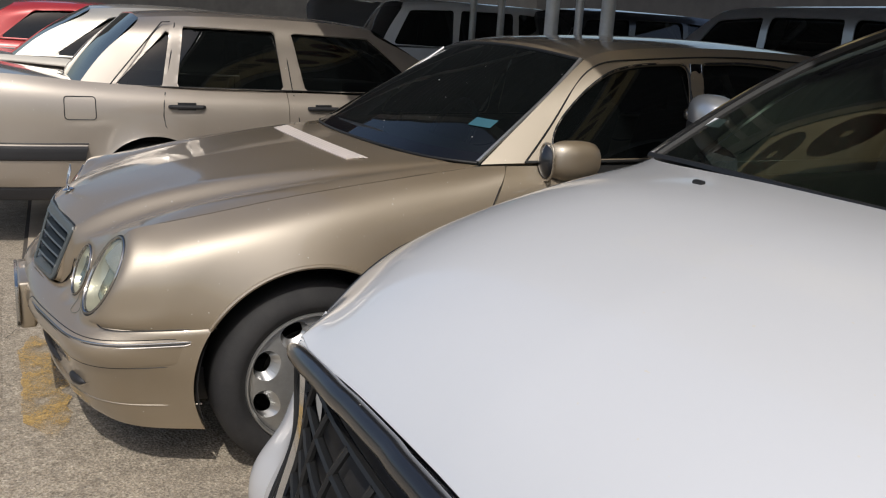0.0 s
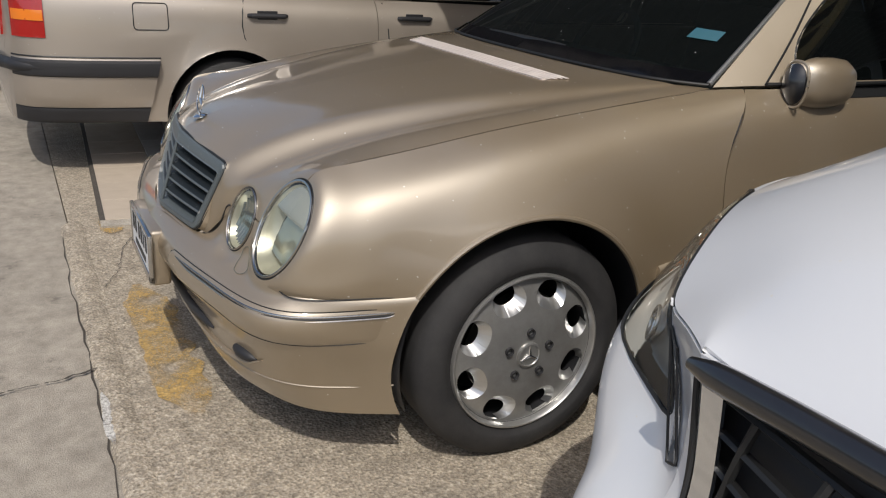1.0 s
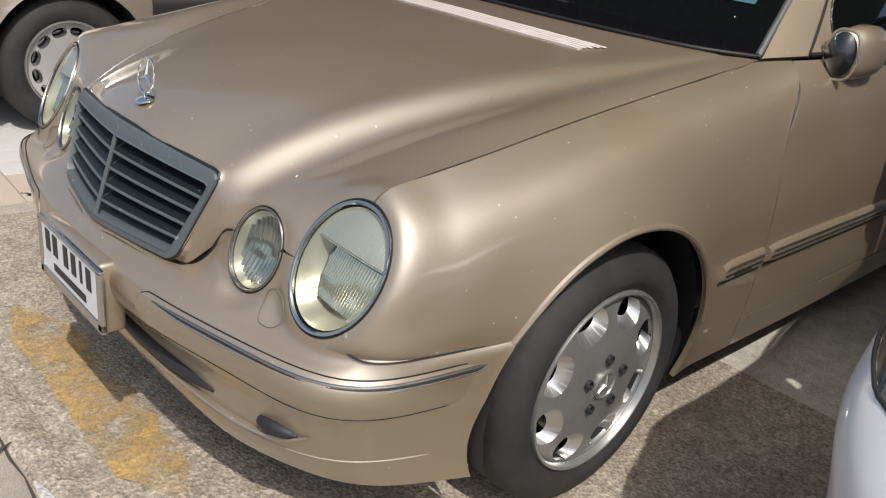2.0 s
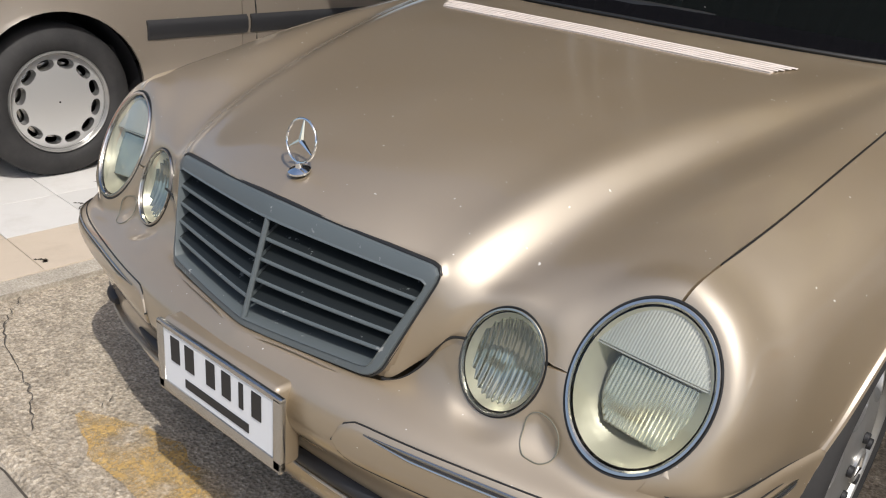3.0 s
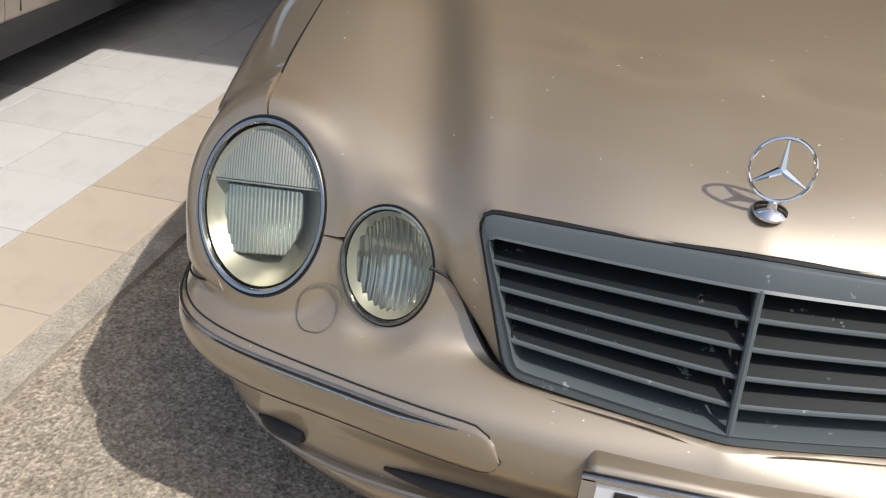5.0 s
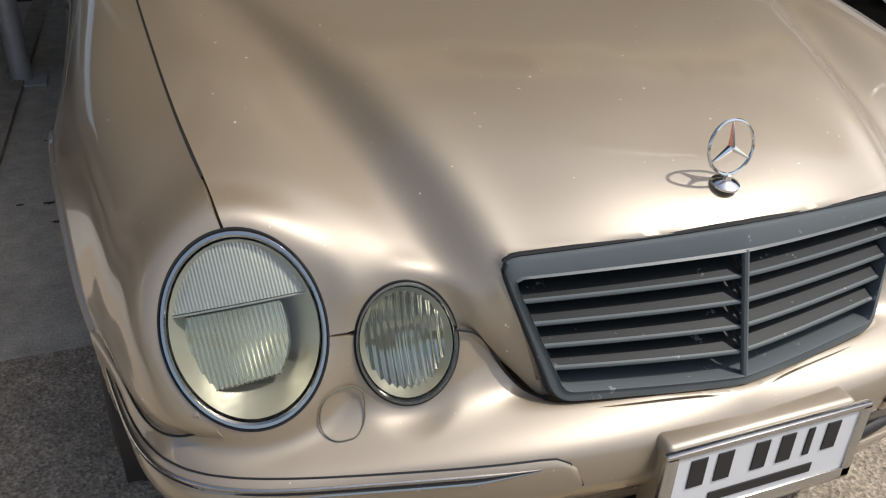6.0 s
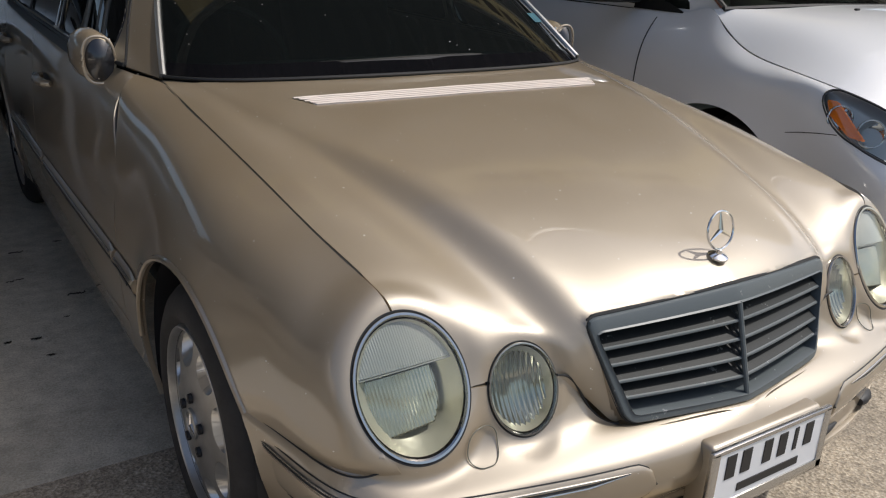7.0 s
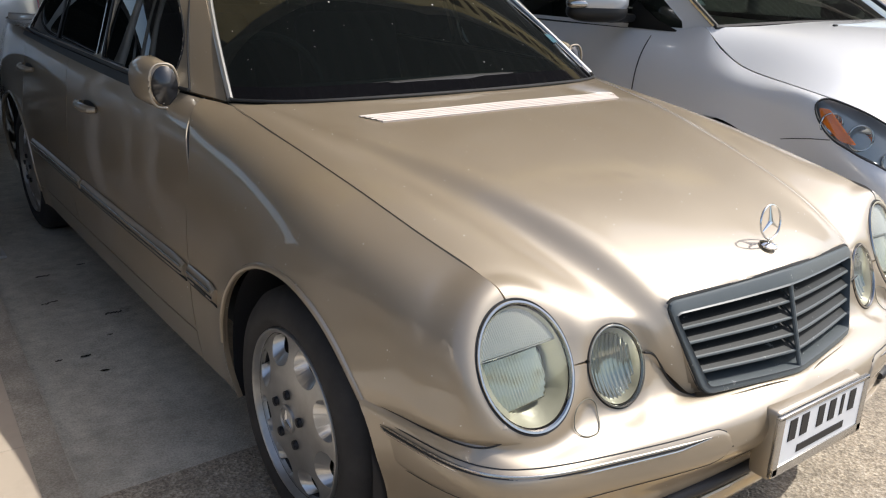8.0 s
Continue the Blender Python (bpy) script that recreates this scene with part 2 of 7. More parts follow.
_c = ramp(DARK_WALL, noise_node(DARK_WALL, 2.5, 8, 0.7), ((0.3, (0.035, 0.034, 0.033)), (0.7, (0.06, 0.058, 0.055))))
DARK_WALL.node_tree.links.new(_c, DARK_WALL.node_tree.nodes["Principled BSDF"].inputs["Base Color"])
CREAM_WALL = material("cream_render", (0.50, 0.45, 0.37), 0.85)
_c = ramp(CREAM_WALL, noise_node(CREAM_WALL, 2.0, 8, 0.7), ((0.3, (0.44, 0.39, 0.31)), (0.7, (0.56, 0.51, 0.42))))
CREAM_WALL.node_tree.links.new(_c, CREAM_WALL.node_tree.nodes["Principled BSDF"].inputs["Base Color"])
SIGN_BROWN = material("brown_print", (0.13, 0.075, 0.03), 0.6)
bumped(SIGN_BROWN, noise_node(SIGN_BROWN, 40), 0.1, 0.003)
MAROON = material("maroon_print", (0.26, 0.075, 0.055), 0.6)
bumped(MAROON, noise_node(MAROON, 40), 0.1, 0.003)
VINYL = material("yellow_vinyl", (0.55, 0.45, 0.20), 0.6)
_n, _l, _b = nodes_of(VINYL)
_t, _x = _n.new("ShaderNodeBsdfTranslucent"), _n.new("ShaderNodeMixShader")
_c = ramp(VINYL, noise_node(VINYL, 3.0, 6), ((0.3, (0.36, 0.285, 0.135)), (0.7, (0.50, 0.42, 0.23))))
_l.new(_c, _b.inputs["Base Color"])
_l.new(_c, _t.inputs["Color"])
_x.inputs[0].default_value = 0.45
_l.new(_b.outputs[0], _x.inputs[1])
_l.new(_t.outputs[0], _x.inputs[2])
_l.new(_x.outputs[0], _n["Material Output"].inputs["Surface"])

# ---- building tools ----
def root(name, m=None, **tags):
    e = new(name)
    e.empty_display_size = 0.2
    if m is not None:
        e.matrix_world = m
    return tagged(e, **tags)


def mesh_of(name, bm, mat, smooth=True, sharp=38):
    me = bpy.data.meshes.new(name)
    bm.normal_update()
    bm.to_mesh(me)
    bm.free()
    mats = mat if isinstance(mat, (list, tuple)) else [mat]
    for k in mats:
        me.materials.append(k)
    if smooth:
        me.polygons.foreach_set("use_smooth", [True] * len(me.polygons))
        me.set_sharp_from_angle(angle=radians(sharp))
    return me


def part(name, bm, mat, parent=None, label="", smooth=True, sharp=38):
    ob = new(name, mesh_of(name, bm, mat, smooth, sharp))
    if parent is not None:
        ob.parent = parent
    return tagged(ob, label)


def spline(pts, n, ts=None):
    """n samples of the natural cubic spline through the points."""
    p = np.array(pts, float)
    k = len(p)
    t = np.r_[0, np.cumsum(np.linalg.norm(np.diff(p, axis=0), axis=1) ** 0.7 + 1e-6)] if ts is None else np.array(ts, float)
    t = t / t[-1]
    h = np.diff(t)
    a = np.zeros((k, k))
    r = np.zeros((k, p.shape[1]))
    a[0, 0] = a[-1, -1] = 1
    for i in range(1, k - 1):
        a[i, i - 1], a[i, i], a[i, i + 1] = h[i - 1], 2 * (h[i - 1] + h[i]), h[i]
        r[i] = 6 * ((p[i + 1] - p[i]) / h[i] - (p[i] - p[i - 1]) / h[i - 1])
    m = np.linalg.solve(a, r)
    q = np.linspace(0, 1, n)
    i = np.clip(np.searchsorted(t, q, "right") - 1, 0, k - 2)
    hh, d = h[i][:, None], (q - t[i])[:, None]
    b = (p[i + 1] - p[i]) / hh - hh * (2 * m[i] + m[i + 1]) / 6
    return p[i] + d * b + d**2 * m[i] / 2 + d**3 * (m[i + 1] - m[i]) / (6 * hh)


def patch(rows, nu, nv):
    """A smooth grid [nv, nu, 3] through control rows."""
    lines = np.stack([spline(r, nu) for r in rows])
    gaps = np.linalg.norm(np.diff(lines, axis=0), axis=2).mean(1)
    ts = np.r_[0, np.cumsum(gaps)]
    return np.stack([spline(lines[:, j], nv, ts) for j in range(nu)], 1)


def mirrored(g):
    """The left half's grid [nv, nu] turned into the right half's."""
    return (g * np.array([-1, 1, 1]))[:, ::-1]


def both(g):
    """Joins a half grid, whose first row lies on the middle line, with its mirror image along v."""
    return np.concatenate([(g * np.array([-1, 1, 1]))[:0:-1], g])


def shrunk(g, d, sides="udlr"):
    """Draws a grid's edges in by d metres, to leave a shut line."""
    g = g.copy()
    for key, a, b in (("u", g[0], g[1]), ("d", g[-1], g[-2]), ("l", g[:, 0], g[:, 1]), ("r", g[:, -1], g[:, -2])):
        if key in sides:
            w = b - a
            a += w / (np.linalg.norm(w, axis=-1, keepdims=True) + 1e-9) * d
    return g


def oval_cut(c, u, v, power=2.0, taper=0.0, depth=0.2, reach=1.7, flat=True, ease=1.0):
    """A hole in the plane through c spanned by the half axes u and v; the skin round it is drawn to that plane."""
    c, u, v = (np.array(k, float) for k in (c, u, v))
    n = np.cross(u, v)
    n /= np.linalg.norm(n)

    def cut(p):
        d = p - c
        b = d @ v / (v @ v)
        a = d @ u / (u @ u) / (1 + taper * b)
        off = d @ n
        val = (np.abs(a) ** power + np.abs(b) ** power) ** (1 / power)
        val = np.where(np.abs(off) < depth, val, 9.0)
        k = 1 / np.maximum(val, 1e-3)
        on = c + (a * k * (1 + taper * b * k))[:, None] * u + (b * k)[:, None] * v + (0 if flat else 1) * off[:, None] * n
        w = np.clip((reach - val) / (reach - 1), 0, 1) ** 2 * (3 - 2 * np.clip((reach - val) / (reach - 1), 0, 1))
        w = w**ease
        drawn = p - (w * off if flat else 0 * off)[:, None] * n
        return val, on, drawn

    return cut


def arch_cut(y, z, r, side):
    def cut(p):
        d = p[:, 1:] - (y, z)
        val = np.linalg.norm(d, axis=1) / r
        val = np.where(p[:, 0] * side > 0.3, val, 9.0)
        on = p.copy()
        on[:, 1:] = (y, z) + d / np.maximum(val, 1e-3)[:, None]
        w = np.clip((1.35 - val) / 0.35, 0, 1) ** 2
        drawn = p.copy()
        drawn[:, 0] += side * 0.012 * w
        on[:, 0] += side * 0.012
        return val, on, drawn

    return cut


HEART = np.array((0.0, 1.5, 0.55))


def skin(g, cuts=(), flange=0.012, flip=False, solid=True):
    """A bmesh of a grid with holes; it looks away from the car's heart, and its open edges are turned inwards by the flange."""
    nv, nu, _ = g.shape
    p = g.reshape(-1, 3).copy()
    gn = np.cross(np.gradient(g, axis=1), np.gradient(g, axis=0)).reshape(-1, 3)
    gn /= np.linalg.norm(gn, axis=1, keepdims=True) + 1e-9
    flip = float((gn * (p - HEART)).sum()) < 0
    gn *= -1 if flip else 1
    inside = np.zeros(len(p), bool)
    for cut in cuts:
        val, on, drawn = cut(p)
        p = np.where((val < 1)[:, None], on, np.where((val < 2)[:, None], drawn, p))
        inside |= val < 1
    idx = np.arange(nv * nu).reshape(nv, nu)
    q = np.stack([idx[:-1, :-1], idx[:-1, 1:], idx[1:, 1:], idx[1:, :-1]], -1).reshape(-1, 4)
    q = q[~inside[q].all(1)]
    if flip:
        q = q[:, ::-1]
    used = np.unique(q)
    back = -np.ones(len(p), int)
    back[used] = np.arange(len(used))
    bm = bmesh.new()
    vs = [bm.verts.new(k) for k in p[used]]
    for f in back[q]:
        bm.faces.new([vs[i] for i in f])
    if flange:
        deep = {}
        for e in [e for e in bm.edges if e.is_boundary]:
            deep[e.verts[0]] = deep[e.verts[1]] = None
            e.tag = True
        order = {v: i for i, v in enumerate(vs)}
        deep = {k: bm.verts.new(k.co - Vector(gn[used[order[k]]]) * flange) for k in deep}
        for e in [e for e in bm.edges if e.tag]:
            f = e.link_faces[0]
            ring = [l.vert for l in f.loops]
            i = ring.index(e.verts[0])
            a, b = (e.verts[0], e.verts[1]) if ring[(i + 1) % len(ring)] == e.verts[1] else (e.verts[1], e.verts[0])
            bm.faces.new((b, a, deep[a], deep[b]))
    return bm


def tube(pts, r, sides=8, closed=False, flat=1.0):
    """A bar of round section along points; r may be one radius or one per point."""
    p = [Vector(k) for k in pts]
    n = len(p)
    rs = [float(r)] * n if isinstance(r, (int, float)) else [float(k) for k in r]
    bm = bmesh.new()
    rings = []
    up = Vector((0, 0, 1))
    for i in range(n):
        a = p[i - 1] if i or closed else p[i]
        b = p[(i + 1) % n] if i < n - 1 or closed else p[i]
        t = (b - a).normalized()
        side = t.cross(up)
        if side.length < 1e-3:
            side = t.cross(Vector((0, 1, 0)))
        side.normalize()
        top = side.cross(t)
        rings.append([bm.verts.new(p[i] + rs[i] * (math.cos(w) * side + flat * math.sin(w) * top)) for w in [2 * math.pi * k / sides for k in range(sides)]])
    for i in range(n if closed else n - 1):
        a, b = rings[i], rings[(i + 1) % n]
        for k in range(sides):
            bm.faces.new((a[k], a[(k + 1) % sides], b[(k + 1) % sides], b[k]))
    if not closed:
        bm.faces.new(rings[0])
        bm.faces.new(rings[-1][::-1])
    bmesh.ops.recalc_face_normals(bm, faces=bm.faces[:])
    return bm


def rounded_box(size, r=0.01, seg=2, m=None):
    bm = bmesh.new()
    bmesh.ops.create_cube(bm, size=1.0, matrix=Matrix.Diagonal((*size, 1)))
    if r:
        bmesh.ops.bevel(bm, geom=bm.edges[:], offset=r, segments=seg, affect="EDGES", profile=0.5)
    if m is not None:
        bm.transform(m)
    return bm


def box(x0, x1, y0, y1, z0, z1, r=0.0, seg=2):
    return rounded_box((x1 - x0, y1 - y0, z1 - z0), r, seg, Matrix.Translation(((x0 + x1) / 2, (y0 + y1) / 2, (z0 + z1) / 2)))


def lathe(profile, steps=48, axis="X"):
    """A body turned round the x axis from (x, radius) pairs."""
    bm = bmesh.new()
    rings = []
    for x, r in profile:
        rings.append([bm.verts.new((x, r * math.cos(w), r * math.sin(w))) for w in [2 * math.pi * k / steps for k in range(steps)]])
    for a, b in zip(rings, rings[1:]):
        for k in range(steps):
            bm.faces.new((a[k], a[(k + 1) % steps], b[(k + 1) % steps], b[k]))
    bmesh.ops.recalc_face_normals(bm, faces=bm.faces[:])
    return bm


def sheet(g, thick, flip=False):
    """A solid pane of even thickness from a grid."""
    bm = skin(g, flange=0, flip=flip)
    bmesh.ops.solidify(bm, geom=bm.faces[:], thickness=thick)
    return bm


def loop_points(c, u, v, n=64, power=2.0, taper=0.0, off=0.0):
    c, u, v = (np.array(k, float) for k in (c, u, v))
    w = np.cross(u, v)
    w /= np.linalg.norm(w)
    out = []
    for t in np.linspace(0, 2 * np.pi, n, endpoint=False):
        a = np.sign(np.cos(t)) * abs(np.cos(t)) ** (2 / power)
        b = np.sign(np.sin(t)) * abs(np.sin(t)) ** (2 / power)
        out.append(c + a * (1 + taper * b) * u + b * v + off * w)
    return out


def dome(c, u, v, bulge, n=48, rings=8, rim=1.0):
    """A shallow cap over the oval c, u, v, bulging along u x v (negative: a bowl)."""
    c, u, v = (np.array(k, float) for k in (c, u, v))
    w = np.cross(u, v)
    w /= np.linalg.norm(w)
    bm = bmesh.new()
    top = bm.verts.new(c + bulge * w)
    last = None
    for k in range(1, rings + 1):
        s = rim * k / rings
        ring = [bm.verts.new(c + s * (math.cos(t) * u + math.sin(t) * v) + bulge * (1 - (k / rings) ** 2) * w) for t in [2 * math.pi * i / n for i in range(n)]]
        for i in range(n):
            if last is None:
                bm.faces.new((top, ring[i], ring[(i + 1) % n]))
            else:
                bm.faces.new((last[i], ring[i], ring[(i + 1) % n], last[(i + 1) % n]))
        last = ring
    return bm


def rounded_poly(poly, r, n=6):
    """A closed outline with its corners rounded off, each over r metres of its sides."""
    q = np.array(poly, float)
    out = []
    for a, b, c in zip(np.roll(q, 1, 0), q, np.roll(q, -1, 0)):
        ra, rc = min(r, 0.48 * np.linalg.norm(a - b)), min(r, 0.48 * np.linalg.norm(c - b))
        s, e = b + (a - b) / np.linalg.norm(a - b) * ra, b + (c - b) / np.linalg.norm(c - b) * rc
        out += [(1 - t) ** 2 * s + 2 * t * (1 - t) * b + t * t * e for t in np.linspace(0, 1, n)]
    return np.array(out)


def poly_cut(poly, axes, keep, r=0.04, outside=False):
    """A hole with the outline poly in the two given axes, where keep(points) holds; its corners are rounded."""
    q = rounded_poly(poly, r)
    ax = list(axes)

    def cut(p):
        s = p[:, ax]
        inside = np.zeros(len(s), bool)
        near, best = s.copy(), np.full(len(s), 1e9)
        for a, b in zip(q, np.roll(q, -1, 0)):
            crosses = (a[1] > s[:, 1]) != (b[1] > s[:, 1])
            with np.errstate(divide="ignore", invalid="ignore"):
                at = a[0] + (s[:, 1] - a[1]) / (b[1] - a[1]) * (b[0] - a[0])
            inside ^= crosses & (s[:, 0] < at)
            ab = b - a
            k = np.clip((s - a) @ ab / (ab @ ab + 1e-12), 0, 1)
            f = a + k[:, None] * ab
            d = np.linalg.norm(s - f, axis=1)
            near = np.where((d < best)[:, None], f, near)
            best = np.minimum(best, d)
        inside = (~inside | ~keep(p)) if outside else (inside & keep(p))
        on = p.copy()
        on[:, ax] = near
        return np.where(inside, 0.5, 9.0), on, p

    return cut


def side_cut(poly, side, r=0.04, outside=False):
    return poly_cut(poly, (1, 2), lambda p: p[:, 0] * side > 0.2, r, outside)


def between(g, y0, y1):
    """The columns of a flank's grid that lie between two places along the car."""
    y = g[:, :, 1].mean(0)
    return g[:, max(0, int(np.searchsorted(y, y0)) - 1) : int(np.searchsorted(y, y1)) + 1]


def along(rows_pts, ys):
    """Points of the spline through rows_pts at the given places along the car."""
    q = spline(rows_pts, 400)
    return [tuple(q[np.abs(q[:, 1] - y).argmin()]) for y in ys]


def pane(name, g, mat, parent, label="", flip=False, shadow=True, inside=(0.0, 1.8, 0.6)):
    """A single sheet of glass whose face looks away from the cabin."""
    bm = skin(g, (), 0.0, flip)
    bm.normal_update()
    if sum(f.normal.dot(f.calc_center_median() - Vector(inside)) for f in bm.faces) < 0:
        bmesh.ops.reverse_faces(bm, faces=bm.faces[:])
    ob = part(name, bm, mat, parent, label, sharp=60)
    ob.visible_shadow = shadow
    return ob


def side_skin(rows, side, nu, nv, cuts=(), flange=0.012, cols=None, lines=None, gap=0.0):
    """The skin of one flank from its left-hand control rows; cols, lines: the stretch (0 to 1) to keep."""
    g = patch(rows, nu, nv)
    if cols:
        a, b = (int(round(k * (nu - 1))) for k in cols)
        g = g[:, a : b + 1]
    if lines:
        a, b = (int(round(k * (nv - 1))) for k in lines)
        g = g[a : b + 1]
    if gap:
        g = shrunk(g, gap)
    if side < 0:
        g = g * np.array([-1, 1, 1])
    return skin(g, cuts, flange, flip=side > 0)


def joined(items):
    """One bmesh out of several, which are used up."""
    out = bmesh.new()
    for b in items:
        me = bpy.data.meshes.new("tmp")
        b.to_mesh(me)
        b.free()
        out.from_mesh(me)
        bpy.data.meshes.remove(me)
    return out

# ---- the champagne sedan ----
WHEELS = {}


def wheel_meshes(r, w, rim, holes, hole, flat, metal):
    """The meshes of one kind of wheel, turned round the x axis, its face towards +x."""
    k = rim / 0.212
    t = lathe([(-w + 0.02, rim - 0.01), (-w, rim + 0.03), (-w, r - 0.05), (-w + 0.025, r - 0.008), (-w + 0.05, r), (-0.05, r), (-0.03, r - 0.004), (-0.012, r - 0.020), (0.0, r - 0.045), (0.004, r - 0.065), (0.001, rim + 0.02), (-0.012, rim + 0.004), (-0.02, rim - 0.01)], 72)
    prof = spline([((-0.022 if flat else -0.014) + (0.016 * math.cos(min(1, i / 12) * 1.4) - 0.012 * (i / 12) ** 3) * (0.4 if flat else 1), rr) for i, rr in enumerate(np.linspace(0.004, rim - (0.012 if flat else 0.007), 13))], 64)
    g = np.array([[(x, rr * math.cos(a), rr * math.sin(a)) for a in np.linspace(0, 2 * math.pi, 289)] for x, rr in prof])
    cuts = []
    for i in range(holes):
        a = 2 * math.pi * (i + 0.5) / holes
        d, e = np.array((0, math.cos(a), math.sin(a))), np.array((0, -math.sin(a), math.cos(a)))
        cuts.append(oval_cut(np.array((-0.02, 0, 0)) + hole[0] * k * d, hole[1] * k * d, hole[2] * k * e, 2.3, -0.0, 0.1, 1.25, False))
    f = skin(g, cuts, 0.0)
    bmesh.ops.recalc_face_normals(f, faces=f.faces[:])
    edge = [e for e in f.edges if e.is_boundary and 0.05 < math.hypot(e.verts[0].co.y, e.verts[0].co.z) < rim - 0.016]
    got = bmesh.ops.extrude_edge_only(f, edges=edge)["geom"]
    for fc in got:
        if isinstance(fc, bmesh.types.BMFace):
            fc.material_index = 1
    for v in [v for v in got if isinstance(v, bmesh.types.BMVert)]:
        a = (math.floor(math.atan2(v.co.z, v.co.y) / (2 * math.pi / holes)) + 0.5) * 2 * math.pi / holes
        far = hole[0] + (0.9 * hole[1] if not flat else 0.010)
        c = Vector((v.co.x, far * k * math.cos(a), far * k * math.sin(a)))
        v.co = c + (v.co - c) * (0.86 if flat else 0.66)
        v.co.x -= 0.030 if flat else 0.026
    badge = joined([tube([(0.008, 0, 0), (0.007, 0.026 * math.cos(a), 0.026 * math.sin(a))], [0.005, 0.0015], 6) for a in [math.pi / 2 + 2 * math.pi * i / 3 for i in range(3)]])
    bolts = []
    for i in range(5):
        a = 2 * math.pi * (i + 0.25) / 5
        b = lathe([(-0.010, 0.0115), (-0.002, 0.011), (-0.004, 0.007), (-0.012, 0.0065), (-0.014, 0.0001)], 14)
        b.transform(Matrix.Translation((0.0 if flat else 0.011, 0.062 * math.cos(a), 0.062 * math.sin(a))))
        bolts.append(b)
    out = [("tyre", t, TYRE), ("wheel_disc", f, [metal, BRIGHT_ALLOY]),
           ("rim_lip", lathe([(-0.03, rim - 0.014), (-0.020, rim - 0.009), (-0.006, rim - 0.007), (-0.002, rim - 0.003), (-0.003, rim + 0.001), (-0.010, rim + 0.004), (-0.03, rim + 0.002)], 72), ALLOY),
           ("wheel_barrel", lathe([(-0.03, rim - 0.014), (-w + 0.01, rim - 0.02), (-w + 0.01, 0.02)], 48), DARK),
           ("brake_disc", lathe([(-0.075, 0.15), (-0.066, 0.15), (-0.066, 0.05)], 48), DULL_CHROME)]
    if not flat:
        out += [("hub_cap", lathe([(-0.006, 0.036), (0.007, 0.034), (0.009, 0.029), (0.006, 0.027), (0.006, 0.0001)], 32), ALLOY), ("hub_badge", badge, CHROME)]
        out += [("wheel_bolt", b, DARK) for b in bolts]
    else:
        badge.free()
        for b in bolts:
            b.free()
    return [(nm, mesh_of(nm, b, mt)) for nm, b, mt in out]


def wheel(parent, x, y, z, side, r=0.307, width=0.205, rim=0.212, holes=8, hole=(0.161, 0.037, 0.047), flat=False, metal=ALLOY):
    """A wheel with a tyre and a vented disc; side is the way that its face looks."""
    key = (r, width, rim, holes, hole, flat, metal)
    if key not in WHEELS:
        WHEELS[key] = wheel_meshes(*key)
    at = pose(x, y, z) @ (pose(0, 0, 0) if side > 0 else pose(0, 0, 0, 0, 0, 180))
    disc = None
    for nm, me in WHEELS[key]:
        ob = new(nm, me)
        if nm in ("tyre", "wheel_disc"):
            ob.parent = parent
            ob.matrix_basis = at
            disc = ob
            tagged(ob, "worn black rubber tyre" if nm == "tyre" else "grey alloy wheel with vents round its edge")
        else:
            ob.parent = disc
    return disc


def wheel_well(parent, x, y, z, r, side):
    """The dark lining above a wheel."""
    bm = bmesh.new()
    rings = []
    for xx in (x, x - side * 0.30):
        rings.append([bm.verts.new((xx, y + r * math.cos(a), z + r * math.sin(a))) for a in np.linspace(-0.35, math.pi + 0.35, 40)])
    for k in range(39):
        bm.faces.new((rings[0][k], rings[0][k + 1], rings[1][k + 1], rings[1][k]))
    bm.faces.new(rings[1])
    return part("wheel_well", bm, DARK, parent)


sedan = root("sedan", label="champagne gold metallic four-door sedan parked in its bay", category="car")

# bonnet: lines from the windscreen to the nose, from the middle out to the shut line
HOOD = [
    [(0, 0.40, 0.950), (0, 0.20, 0.926), (0, -0.10, 0.882), (0, -0.35, 0.835), (0, -0.53, 0.787), (0, -0.642, 0.745), (0, -0.698, 0.69), (0, -0.738, 0.512)],
    [(0.22, 0.41, 0.948), (0.21, 0.20, 0.923), (0.20, -0.10, 0.879), (0.19, -0.35, 0.830), (0.18, -0.53, 0.780), (0.175, -0.625, 0.738), (0.17, -0.680, 0.685), (0.155, -0.712, 0.512)],
    [(0.50, 0.46, 0.945), (0.455, 0.21, 0.919), (0.395, -0.10, 0.875), (0.345, -0.35, 0.8225), (0.318, -0.51, 0.770), (0.308, -0.595, 0.728), (0.298, -0.645, 0.682), (0.262, -0.680, 0.512)],
    [(0.612, 0.51, 0.942), (0.545, 0.22, 0.915), (0.463, -0.10, 0.869), (0.402, -0.35, 0.814), (0.370, -0.50, 0.764), (0.354, -0.58, 0.723), (0.342, -0.630, 0.680), (0.288, -0.668, 0.512)],
    [(0.640, 0.53, 0.939), (0.590, 0.22, 0.902), (0.516, -0.10, 0.846), (0.454, -0.35, 0.783), (0.421, -0.50, 0.732), (0.403, -0.575, 0.695), (0.394, -0.622, 0.655), (0.352, -0.634, 0.575)],
    [(0.668, 0.57, 0.938), (0.648, 0.24, 0.901), (0.606, -0.10, 0.851), (0.562, -0.33, 0.801), (0.531, -0.46, 0.760), (0.507, -0.545, 0.717), (0.50, -0.59, 0.67), (0.505, -0.612, 0.617)],
    [(0.70, 0.61, 0.936), (0.70, 0.26, 0.893), (0.69, -0.10, 0.840), (0.676, -0.33, 0.797), (0.658, -0.50, 0.754), (0.652, -0.555, 0.71), (0.648, -0.595, 0.66), (0.62, -0.612, 0.615)],
]
